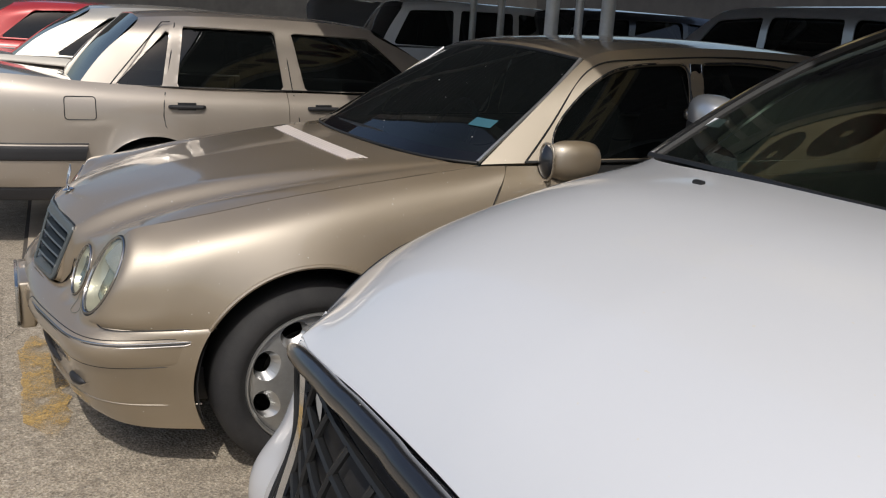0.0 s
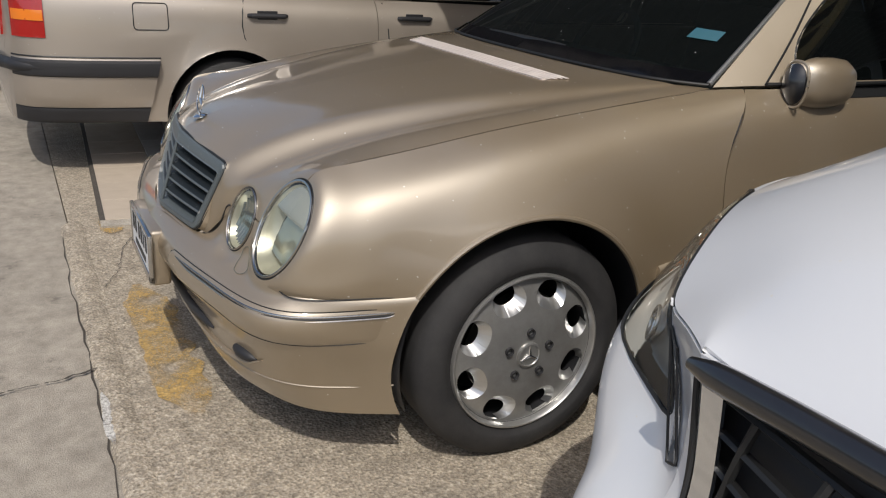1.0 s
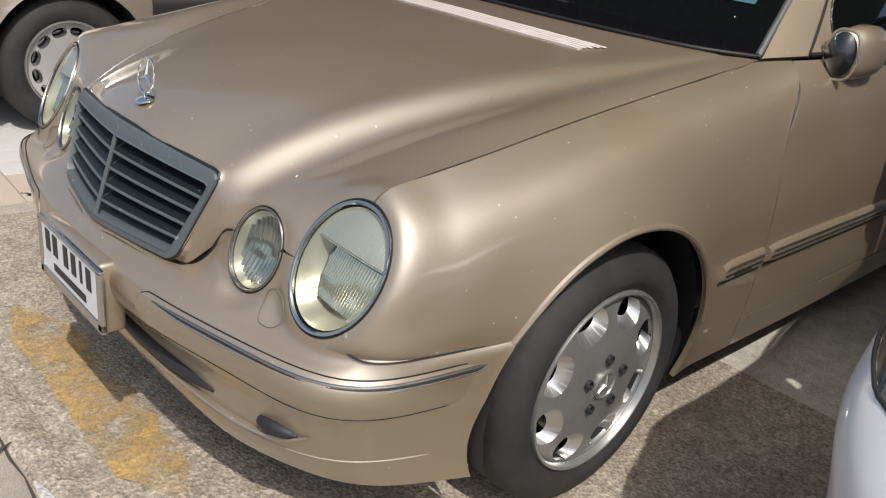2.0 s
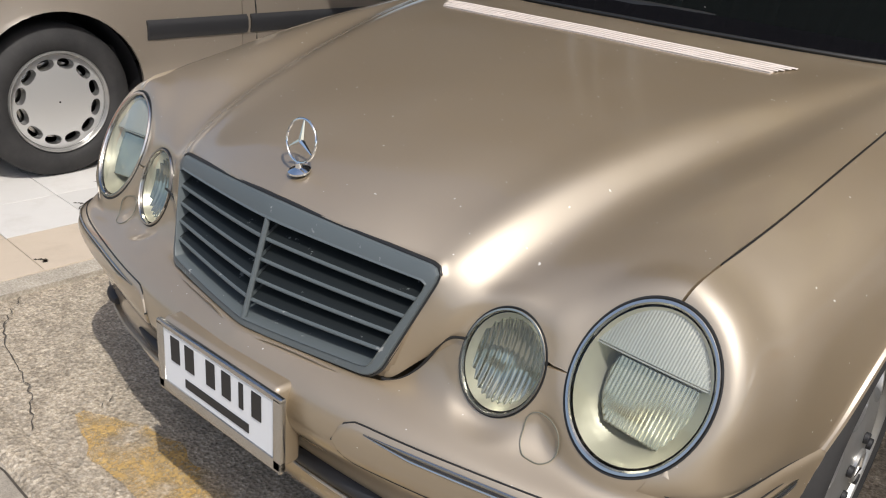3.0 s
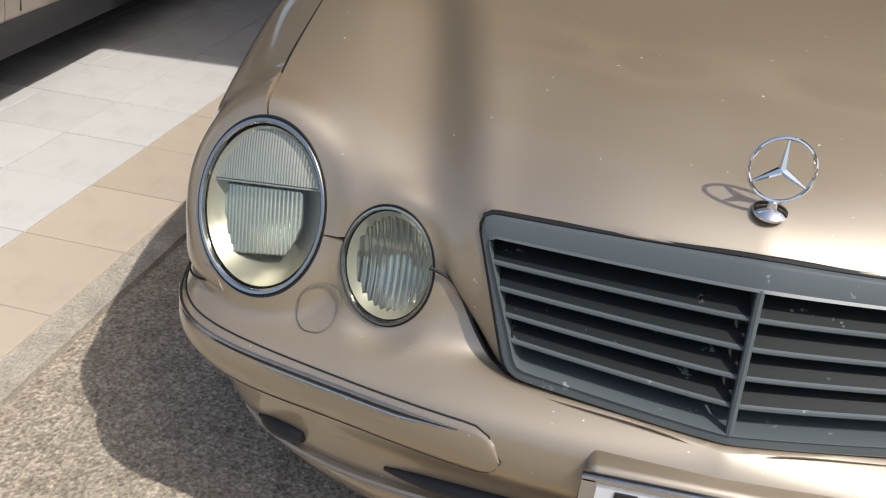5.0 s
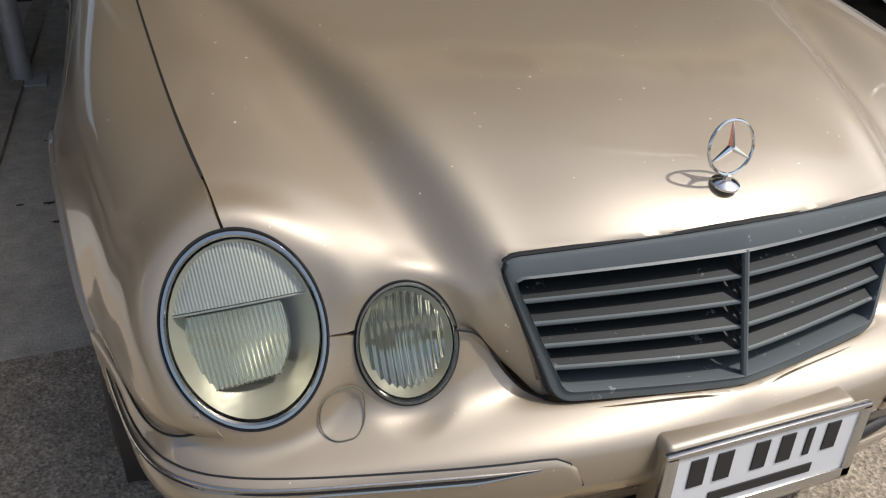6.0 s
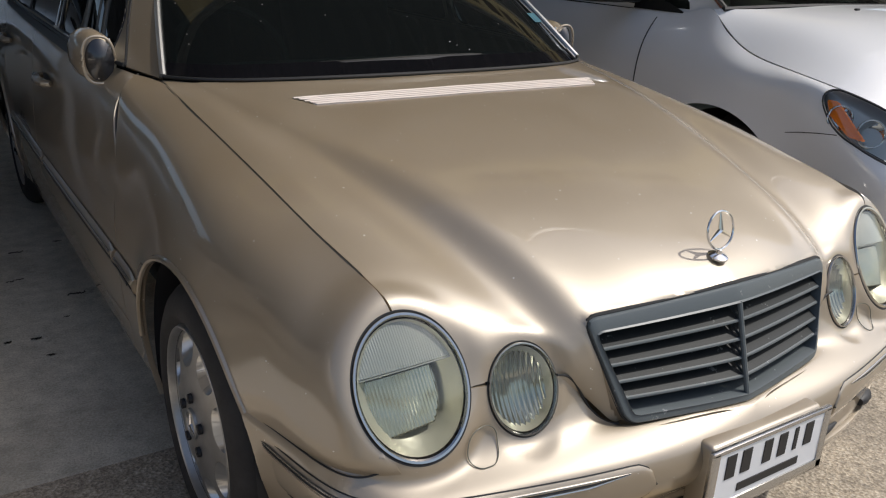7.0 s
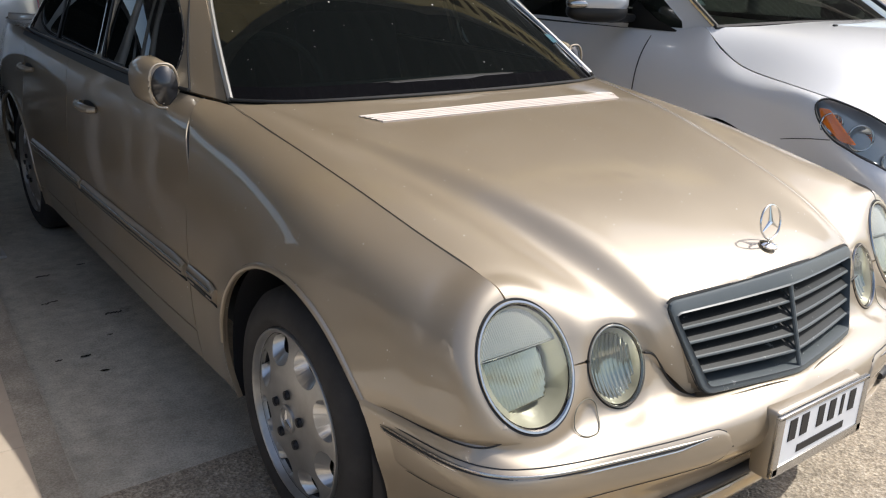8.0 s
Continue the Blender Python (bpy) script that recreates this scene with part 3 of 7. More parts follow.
FENDER = [
    [(0.645, -0.56, 0.705)] + along(HOOD[-1], (-0.505, -0.42, -0.33, -0.10, 0.10, 0.26, 0.43, 0.58)) + [(0.742, 0.690, 0.941)],
    [(0.68, -0.585, 0.68), (0.715, -0.53, 0.70), (0.745, -0.43, 0.73), (0.765, -0.30, 0.757), (0.785, -0.08, 0.800), (0.785, 0.28, 0.850), (0.785, 0.50, 0.878), (0.795, 0.650, 0.897)],
    [(0.69, -0.60, 0.61), (0.75, -0.56, 0.625), (0.79, -0.46, 0.645), (0.815, -0.30, 0.675), (0.84, -0.05, 0.715), (0.835, 0.28, 0.74), (0.830, 0.45, 0.755), (0.833, 0.584, 0.766)],
    [(0.69, -0.615, 0.555), (0.755, -0.575, 0.56), (0.80, -0.47, 0.565), (0.83, -0.30, 0.59), (0.862, -0.02, 0.62), (0.853, 0.30, 0.62), (0.850, 0.45, 0.624), (0.850, 0.580, 0.628)],
    [(0.69, -0.605, 0.51), (0.75, -0.580, 0.507), (0.79, -0.50, 0.505), (0.830, -0.28, 0.50), (0.868, 0.0, 0.50), (0.857, 0.32, 0.49), (0.853, 0.45, 0.49), (0.853, 0.580, 0.490)],
    [(0.62, -0.56, 0.40), (0.70, -0.52, 0.40), (0.75, -0.44, 0.39), (0.79, -0.28, 0.38), (0.84, 0.0, 0.37), (0.850, 0.32, 0.36), (0.848, 0.45, 0.356), (0.848, 0.583, 0.352)],
    [(0.58, -0.53, 0.25), (0.66, -0.48, 0.24), (0.71, -0.40, 0.23), (0.75, -0.27, 0.225), (0.80, 0.0, 0.215), (0.825, 0.32, 0.205), (0.825, 0.45, 0.201), (0.826, 0.590, 0.199)],
]
BUMPER = [
    [(0, -0.68, 0.185), (0.25, -0.675, 0.185), (0.45, -0.65, 0.18), (0.592, -0.590, 0.172), (0.675, -0.53, 0.168), (0.742, -0.43, 0.168), (0.787, -0.295, 0.17)],
    [(0, -0.715, 0.255), (0.27, -0.705, 0.255), (0.47, -0.68, 0.252), (0.615, -0.63, 0.25), (0.70, -0.56, 0.25), (0.758, -0.44, 0.25), (0.797, -0.29, 0.25)],
    [(0, -0.725, 0.33), (0.28, -0.715, 0.33), (0.49, -0.685, 0.33), (0.64, -0.645, 0.325), (0.722, -0.58, 0.325), (0.778, -0.45, 0.325), (0.808, -0.288, 0.325)],
    [(0, -0.770, 0.385), (0.30, -0.745, 0.385), (0.52, -0.700, 0.385), (0.68, -0.655, 0.385), (0.752, -0.59, 0.385), (0.797, -0.46, 0.385), (0.820, -0.285, 0.385)],
    [(0, -0.788, 0.455), (0.31, -0.762, 0.455), (0.54, -0.712, 0.457), (0.70, -0.668, 0.458), (0.770, -0.60, 0.458), (0.806, -0.46, 0.459), (0.830, -0.285, 0.462)],
    [(0, -0.773, 0.484), (0.31, -0.750, 0.482), (0.53, -0.704, 0.479), (0.69, -0.649, 0.480), (0.762, -0.585, 0.486), (0.804, -0.455, 0.486), (0.834, -0.28, 0.488)],
    [(0, -0.757, 0.503), (0.30, -0.713, 0.503), (0.49, -0.672, 0.500), (0.66, -0.618, 0.499), (0.750, -0.585, 0.503), (0.797, -0.45, 0.500), (0.836, -0.275, 0.500)],
    [(0, -0.742, 0.503), (0.14, -0.726, 0.503), (0.262, -0.690, 0.503), (0.305, -0.660, 0.520), (0.342, -0.637, 0.572), (0.385, -0.628, 0.606), (0.47, -0.625, 0.612), (0.60, -0.600, 0.612), (0.69, -0.585, 0.55), (0.775, -0.50, 0.51), (0.830, -0.27, 0.508)],
]
BIG = ((0.646, -0.578, 0.630), (0.097, 0.008, -0.015), (0.012, 0.057, 0.110))
SMALL = ((0.452, -0.622, 0.596), (0.066, 0.008, -0.005), (0.003, 0.028, 0.077))


def to_side(oval, side):
    """An oval of the left flank, or its mirror image, facing forwards."""
    c, u, v = (np.array(k) for k in oval)
    return (c, u, v) if side > 0 else (c * (-1, 1, 1), -u * (-1, 1, 1), v * (-1, 1, 1))


def grown(oval, k):
    return oval[0], oval[1] * k, oval[2] * k


def lamp_cuts(side=0, reach=1.45):
    return [oval_cut(*grown(to_side(o, s), 1.0), 2.0, 0.0, 0.12, reach, True, 1.8 if side else 1.0) for o in (BIG, SMALL) for s in ((1, -1) if not side else (side,))]


GRILLE_OUTER = np.array([(-0.273, 0.514), (0, 0.507), (0.273, 0.514), (0.336, 0.703), (0, 0.723), (-0.336, 0.703)])
GRILLE_INNER = np.array([(-0.260, 0.531), (0, 0.523), (0.260, 0.531), (0.319, 0.679), (0, 0.690), (-0.319, 0.679)])


def nose_y(x, z):
    """The grille's bowed, raked face: how far forward it lies."""
    return -0.7385 + 0.305 * (z - 0.514) + 0.049 * (abs(x) / 0.32) ** 1.25


grille_hole = poly_cut(GRILLE_OUTER * 1.012 - (0, 0.0075), (0, 2), lambda p: p[:, 1] < -0.52, 0.028)


def grille_cut(p):
    """The grille's opening, whose edge lies on the grille's face."""
    val, on, drawn = grille_hole(p)
    on[:, 1] = [nose_y(x, z) + 0.001 for x, z in on[:, (0, 2)]]
    return val, on, drawn


hood_grid = patch(HOOD, 110, 64)
part("bonnet", skin(shrunk(both(hood_grid), 0.0025), lamp_cuts() + [grille_cut], 0.012), GOLD, sedan, "champagne gold bonnet with a faint film of dust")
bumper = part("front_bumper", skin(np.concatenate([mirrored(patch(BUMPER, 150, 100))[:, :-1], patch(BUMPER, 150, 100)], 1), lamp_cuts() + [grille_cut] + [arch_cut(-0.012, 0.322, 0.349, s) for s in (1, -1)], 0.012), GOLD, sedan)
ARCH = (-0.012, 0.322, 0.347)
for s in (1, -1):
    part("front_wing", side_skin(FENDER, s, 190, 130, lamp_cuts(s, 1.8) + [arch_cut(*ARCH, s)], 0.014, gap=0.002), GOLD, sedan)
    wheel_well(sedan, s * 0.83, 0, 0.32, 0.352, s)
    wheel(sedan, s * 0.842, 0.0, 0.302, s)
    wheel(sedan, s * 0.842, 2.833, 0.302, s)
    wheel_well(sedan, s * 0.83, 2.833, 0.32, 0.352, s)

# flank
FLANK = [
    [(0.742, 0.690, 0.941), (0.785, 0.95, 0.947), (0.797, 1.3, 0.951), (0.802, 1.75, 0.956), (0.800, 2.3, 0.963), (0.790, 2.833, 0.968), (0.765, 3.35, 0.965), (0.66, 3.90, 0.95)],
    [(0.795, 0.650, 0.897), (0.814, 0.95, 0.896), (0.822, 1.3, 0.899), (0.825, 1.75, 0.909), (0.823, 2.3, 0.922), (0.813, 2.833, 0.930), (0.787, 3.35, 0.91), (0.68, 3.92, 0.89)],
    [(0.833, 0.584, 0.766), (0.842, 0.95, 0.772), (0.847, 1.3, 0.775), (0.850, 1.75, 0.778), (0.850, 2.3, 0.782), (0.847, 2.833, 0.785), (0.825, 3.35, 0.78), (0.71, 3.94, 0.77)],
    [(0.850, 0.580, 0.628), (0.856, 0.95, 0.63), (0.860, 1.3, 0.632), (0.863, 1.75, 0.635), (0.864, 2.3, 0.64), (0.868, 2.833, 0.645), (0.845, 3.35, 0.64), (0.725, 3.95, 0.63)],
    [(0.853, 0.580, 0.490), (0.858, 0.95, 0.49), (0.862, 1.3, 0.49), (0.865, 1.75, 0.492), (0.866, 2.3, 0.495), (0.872, 2.833, 0.50), (0.848, 3.35, 0.50), (0.73, 3.955, 0.49)],
    [(0.848, 0.583, 0.352), (0.854, 0.95, 0.35), (0.857, 1.3, 0.35), (0.860, 1.75, 0.35), (0.861, 2.3, 0.35), (0.862, 2.833, 0.35), (0.835, 3.35, 0.35), (0.72, 3.95, 0.35)],
    [(0.826, 0.590, 0.199), (0.830, 0.95, 0.198), (0.832, 1.3, 0.20), (0.834, 1.75, 0.20), (0.834, 2.3, 0.20), (0.830, 2.833, 0.21), (0.80, 3.35, 0.22), (0.68, 3.93, 0.24)],
]
REAR_ARCH = (2.833, 0.322, 0.347)
for s in (1, -1):
    fd = part("front_door", side_skin(FLANK, s, 121, 50, (), 0.012, (0, 0.392), (0, 0.88), 0.0022), GOLD, sedan)
    rd = part("rear_door", side_skin(FLANK, s, 121, 50, [arch_cut(*REAR_ARCH, s)], 0.012, (0.392, 0.62), (0, 0.88), 0.0022), GOLD, sedan)
    part("rear_wing", side_skin(FLANK, s, 121, 50, [arch_cut(*REAR_ARCH, s)], 0.012, (0.62, 1.0), None, 0.0015), GOLD, sedan)
    part("sill", side_skin(FLANK, s, 121, 50, [arch_cut(*REAR_ARCH, s)], 0.012, (0, 0.62), (0.88, 1.0), 0.0022), GOLD, sedan)

# cabin above the belt
UPPER = [
    [(0.702, 0.615, 0.940), (0.750, 0.76, 0.950), (0.792, 1.0, 0.955), (0.800, 1.5, 0.959), (0.800, 2.2, 0.966), (0.780, 2.75, 0.972), (0.70, 3.08, 0.975)],
    [(0.648, 0.825, 1.100), (0.680, 0.93, 1.115), (0.722, 1.10, 1.13), (0.737, 1.55, 1.14), (0.735, 2.15, 1.145), (0.710, 2.62, 1.135), (0.63, 2.90, 1.12)],
    [(0.588, 1.035, 1.255), (0.612, 1.12, 1.278), (0.643, 1.25, 1.305), (0.660, 1.6, 1.330), (0.658, 2.1, 1.330), (0.635, 2.45, 1.312), (0.565, 2.68, 1.28)],
    [(0.560, 1.105, 1.300), (0.570, 1.17, 1.325), (0.585, 1.28, 1.344), (0.595, 1.6, 1.364), (0.593, 2.1, 1.364), (0.57, 2.45, 1.346), (0.51, 2.62, 1.318)],
]
WIN_FRONT = [(0.866, 0.966), (0.872, 1.005), (0.888, 1.042), (0.922, 1.086), (0.990, 1.148), (1.063, 1.206), (1.149, 1.260), (1.225, 1.284), (1.310, 1.297), (1.493, 1.306), (1.495, 0.970)]
WIN_REAR = [(1.557, 0.971), (1.557, 1.308), (1.78, 1.318), (1.95, 1.312), (2.12, 1.288), (2.33, 1.237), (2.52, 1.152), (2.655, 1.045), (2.715, 0.984)]
for s in (1, -1):
    part("window_frame", side_skin(UPPER, s, 320, 120, [side_cut(WIN_FRONT, s), side_cut(WIN_REAR, s)], 0.014), GOLD, sedan)
    g = patch(UPPER[:3], 140, 40)[:, 6:130] * np.array([s, 1, 1]) - np.array([s * 0.010, 0, 0])
    cut = int(np.abs(g[:, :, 1].mean(0) - 1.527).argmin())
    pane("side_glass", g[:, : cut], TINT, sedan, "dark tinted door glass", flip=s > 0)
    pane("side_glass", g[:, cut:], TINT, sedan, "dark tinted door glass", flip=s > 0)
ROOF = [
    [(0, 1.035, 1.338), (0, 1.15, 1.362), (0, 1.35, 1.384), (0, 1.7, 1.400), (0, 2.1, 1.400), (0, 2.45, 1.380), (0, 2.62, 1.365)],
    [(0.30, 1.055, 1.328), (0.30, 1.16, 1.354), (0.31, 1.35, 1.375), (0.32, 1.7, 1.392), (0.32, 2.1, 1.392), (0.30, 2.45, 1.372), (0.28, 2.62, 1.355)],
    UPPER[3],
]
part("roof", skin(both(patch(ROOF, 60, 24)), (), 0.012, flip=False), GOLD, sedan)
SCREEN = [
    [(0, 0.405, 0.952), (0, 0.62, 1.10), (0, 0.83, 1.225), (0, 1.03, 1.332)],
    [(0.35, 0.43, 0.950), (0.33, 0.645, 1.095), (0.31, 0.85, 1.218), (0.30, 1.05, 1.322)],
    [(0.60, 0.51, 0.945), (0.56, 0.725, 1.085), (0.52, 0.91, 1.195), (0.48, 1.085, 1.303)],
    [(0.695, 0.61, 0.942), (0.642, 0.82, 1.090), (0.592, 0.985, 1.205), (0.552, 1.10, 1.295)],
]
pane("windscreen", both(patch(SCREEN, 40, 24)), TINT_DUSTY, sedan, "dark tinted windscreen with dust specks", flip=False)
BACKLIGHT = [
    [(0, 2.62, 1.36), (0, 2.9, 1.18), (0, 3.15, 0.985)],
    [(0.30, 2.62, 1.35), (0.34, 2.88, 1.17), (0.36, 3.13, 0.98)],
    [(0.51, 2.62, 1.318), (0.60, 2.86, 1.15), (0.69, 3.08, 0.975)],
]
pane("back_glass", both(patch(BACKLIGHT, 30, 16)), TINT, sedan, flip=False)
TAIL = [
    [(0, 3.13, 0.985), (0, 3.5, 0.975), (0, 3.82, 0.955), (0, 3.93, 0.85), (0, 3.955, 0.55), (0, 3.90, 0.25)],
    [(0.40, 3.11, 0.98), (0.40, 3.5, 0.970), (0.38, 3.81, 0.952), (0.37, 3.93, 0.85), (0.37, 3.95, 0.55), (0.36, 3.89, 0.25)],
    [(0.70, 3.07, 0.975), (0.74, 3.4, 0.968), (0.665, 3.86, 0.953), (0.68, 3.92, 0.85), (0.72, 3.945, 0.55), (0.68, 3.92, 0.24)],
]
part("tail", skin(both(patch(TAIL, 50, 20)), (), 0.01, flip=False), GOLD, sedan)
for s in (1, -1):
    inner = [(0.785, 2.66, 0.9705), (0.768, 2.85, 0.973), (0.700, 3.07, 0.976), (0.738, 3.40, 0.969), (0.665, 3.86, 0.954)]
    outer = along(FLANK[0], (2.66, 2.85, 3.07, 3.40, 3.86))
    middle = [tuple((np.array(a) + b) / 2 + (0, 0, 0.003)) for a, b in zip(inner, outer)]
    part("rear_shoulder", skin(patch([inner, middle, outer], 40, 10) * (s, 1, 1), (), 0.004, flip=s > 0), GOLD, sedan)
part("underbody", box(-0.66, 0.66, -0.50, 3.80, 0.20, 0.32, 0.02), DARK, sedan)
part("firewall", box(-0.64, 0.64, 0.42, 0.50, 0.30, 0.90, 0.02), DARK, sedan)
part("engine_bay_box", box(-0.55, 0.55, -0.52, 0.40, 0.30, 0.60, 0.05), DARK, sedan)
part("dashboard", box(-0.66, 0.66, 0.50, 0.95, 0.70, 0.93, 0.06, 3), INTERIOR, sedan)
part("cabin_floor", box(-0.70, 0.70, 0.50, 3.20, 0.33, 0.40), INTERIOR, sedan)


# lamps, grille and trim of the sedan
def band(loops):
    """A closed band through loops of as many points each."""
    bm = bmesh.new()
    rings = [[bm.verts.new(k) for k in lp] for lp in loops]
    n = len(rings[0])
    for a, b in zip(rings, rings[1:]):
        for k in range(n):
            bm.faces.new((a[k], a[(k + 1) % n], b[(k + 1) % n], b[k]))
    return bm


def scaled(oval, k, off=0.0, shift=0.0):
    c, u, v = oval
    w = np.cross(u, v)
    w = w / np.linalg.norm(w)
    return c + off * w + shift * v, u * k, v * k


def oval_ring(oval, k0, k1, lift, depth, n=72):
    """A half-round frame between two scales of an oval."""
    loops = []
    for k, o in ((k0, -depth), (k0, 0.0), (k0 * 0.75 + k1 * 0.25, lift), (k0 * 0.3 + k1 * 0.7, lift), (k1, 0.3 * lift), (k1, -depth)):
        loops.append(loop_points(*scaled(oval, k, o), n=n))
    return band(loops)


def head_lamp(side, shape, inner):
    oval = to_side(shape, side)
    c, u, v = oval
    w = np.cross(u, v)
    w = w / np.linalg.norm(w)
    small = np.linalg.norm(u) < 0.08
    k = 0.066 / np.linalg.norm(u) if small else 1.0
    bezel = part("headlamp", oval_ring(oval, 1.0, 0.925, 0.0045, 0.05), RIM_CHROME, sedan, "oval headlamp with a chrome rim")
    part("lamp_seal", oval_ring(oval, 1.024, 0.996, 0.0010, 0.04), SEAL, bezel)
    bowl = dome(*scaled(oval, 0.90, -0.004), -0.060, 48, 10)
    part("reflector", bowl, REFLECTOR, bezel, "silvered reflector bowl")
    lens = dome(*scaled(oval, 0.915, 0.001), 0.016 if not small else 0.011, 48, 8)
    part("lens", lens, LENS, bezel, "slightly yellowed clear lens").visible_shadow = False
    # fluted glass inside: a D-shaped piece in the large lamp, the whole face of the small one
    fl = bmesh.new()
    n = 44 if not small else 24
    rows_n = 12
    cols = []
    for i in range(2 * n + 1):
        t = -1 + i / n
        if small:
            a, top = 0.86 * t, 0.86 * math.sqrt(max(0.0, 1 - t * t))
            bot = -top
        else:
            a, arc = 0.69 * t - 0.16 * inner, math.sqrt(max(0.0, 1 - t * t))
            lim = 0.86 * math.sqrt(max(0.0, 1 - (a / 0.87) ** 2))
            top = min(0.21 - 0.05 * a * inner, 0.75 * arc, lim)
            bot = max(-0.54, -0.70 * arc, -lim)
        col = []
        for j in range(rows_n + 1):
            b = bot + (top - bot) * j / rows_n
            rib = math.cos(math.pi * i / 2)
            deep = -0.034 + 0.026 * (a * a + b * b) + 0.0016 * rib if small else -0.028 + 0.0012 * rib + 0.008 * (1 - t * t)
            col.append(fl.verts.new(c + a * u + b * v + deep * w))
        cols.append(col)
    for a, b in zip(cols, cols[1:]):
        for j in range(rows_n):
            fl.faces.new((a[j], b[j], b[j + 1], a[j + 1]))
    rim_line = [k[0].co.copy() for k in cols] + [k[rows_n].co.copy() for k in reversed(cols)]
    part("fluted_glass", fl, SILVER_FLUTED if small else FLUTED, bezel, "fluted inner glass", sharp=80)
    # dark tube that draws the shadow gap between fluted glass and reflector
    part("fluted_gap_shade", tube(rim_line[::2], 0.0008 if small else 0.0012, 5, True), GAP_LINE, bezel)
    if not small:
        # pale upper visor with its bright ribbed lower edge
        vz = bmesh.new()
        cols = []
        for i in range(81):
            t = 0.86 * (-1 + i / 40)
            top = 0.88 * math.sqrt(max(0.0, 1 - (t / 0.88) ** 2))
            low = min(0.27 - 0.05 * t * inner, top)
            cols.append([vz.verts.new(c + t * u + (low + (top - low) * j / 4) * v + (-0.012 + (0.0006 if i % 2 else 0) + 0.010 * (1 - t * t) - 0.006 * (j / 4) ** 2) * w) for j in range(5)])
        for a, b in zip(cols, cols[1:]):
            for j in range(4):
                vz.faces.new((a[j], b[j], b[j + 1], a[j + 1]))
        part("visor_glass", vz, PALE_LENS, bezel, "pale ribbed upper glass", sharp=12)
        part("visor_edge", tube([c + t * u + (0.25 - 0.05 * t * inner) * v + (-0.014 + 0.010 * (1 - t * t)) * w for t in np.linspace(-0.83, 0.83, 20)], 0.0016, 8), PALE_LENS, bezel)
    return bezel


def sheet_of(bm, thick):
    bmesh.ops.solidify(bm, geom=bm.faces[:], thickness=thick)
    return bm


for s in (1, -1):
    head_lamp(s, BIG, -s)
    head_lamp(s, SMALL, s)


def grille_loop(k, off, n=150):
    """An outline between the grille frame's outer (0) and inner (1) edge, off metres proud of its face."""
    poly = rounded_poly(GRILLE_OUTER * (1 - k) + GRILLE_INNER * k, 0.026 - 0.016 * k, 8)
    closed = np.vstack([poly, poly[:1]])
    seg = np.r_[0, np.cumsum(np.linalg.norm(np.diff(closed, axis=0), axis=1))]
    q = np.linspace(0, seg[-1], n, endpoint=False)
    pts = np.stack([np.interp(q, seg, closed[:, i]) for i in (0, 1)], 1)
    return [(x, nose_y(x, z) - off, z) for x, z in pts]


grille = part("grille", band([grille_loop(0.0, -0.04), grille_loop(0.0, 0.000), grille_loop(0.05, 0.0035), grille_loop(0.16, 0.005), grille_loop(0.86, 0.006), grille_loop(0.95, 0.0085), grille_loop(1.0, 0.006), grille_loop(1.02, -0.05)]), GREY_GRILLE, sedan, "grey plastic radiator grille with chipped slats", sharp=25)
part("grille_gap", tube(grille_loop(-0.06, -0.004), 0.0036, 6, True), SEAL, grille)
for s in (1, -1):
    for k in range(4):
        zc, ze = 0.6575 - 0.0343 * k, 0.6495 - 0.0297 * k
        xe = 0.322 - 0.060 * (0.680 - ze) / 0.149
        bm = bmesh.new()
        rows = []
        for x in np.linspace(0.004, xe, 12):
            z = zc + (ze - zc) * x / xe
            y = nose_y(x, z)
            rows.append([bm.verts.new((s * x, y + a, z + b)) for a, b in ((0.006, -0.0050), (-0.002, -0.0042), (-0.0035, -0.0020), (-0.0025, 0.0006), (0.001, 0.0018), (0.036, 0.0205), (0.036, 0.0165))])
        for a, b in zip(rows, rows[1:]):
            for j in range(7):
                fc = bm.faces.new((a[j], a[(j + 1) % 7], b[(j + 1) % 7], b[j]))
                # faces behind the lit lip get the darker copy, shade in its colour
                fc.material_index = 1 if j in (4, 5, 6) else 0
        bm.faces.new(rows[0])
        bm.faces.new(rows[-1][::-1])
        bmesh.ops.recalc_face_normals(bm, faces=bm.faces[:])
        part("slat", bm, [GREY_GRILLE, SHADED_BLADE], grille, sharp=25)
mid = tube([(0, nose_y(0, z) - 0.003, z) for z in np.linspace(0.520, 0.692, 6)], 0.0052, 8)
part("centre_bar", mid, GREY_GRILLE, grille)
part("radiator_mesh", band([grille_loop(0.5, -0.050), [(0, -0.64, 0.61)] * 150]), DARK, grille)

# upright ring badge on its stalk
badge = part("bonnet_badge", tube([(0.036 * math.cos(a), -0.619 + 0.18 * 0.036 * math.sin(a), 0.811 + 0.036 * math.sin(a)) for a in np.linspace(0, 2 * math.pi, 40, endpoint=False)], 0.0023, 8, True), CHROME, sedan, "upright chrome ring badge")
for k in range(3):
    a = math.pi / 2 + 2 * math.pi * k / 3
    part("badge_spoke", tube([(0, -0.619, 0.811), (0.035 * math.cos(a), -0.619 + 0.18 * 0.035 * math.sin(a), 0.811 + 0.035 * math.sin(a))], [0.0052, 0.0012], 6), CHROME, badge)
foot = lathe([(0.0, 0.020), (0.003, 0.0195), (0.006, 0.014), (0.008, 0.006), (0.016, 0.004), (0.018, 0.0001)], 28)
foot.transform(Matrix.Translation((0, -0.622, 0.7585)) @ pose(0, 0, 0, 12, 0, 0) @ pose(0, 0, 0, 0, -90, 0))
part("badge_foot", foot, CHROME, badge)

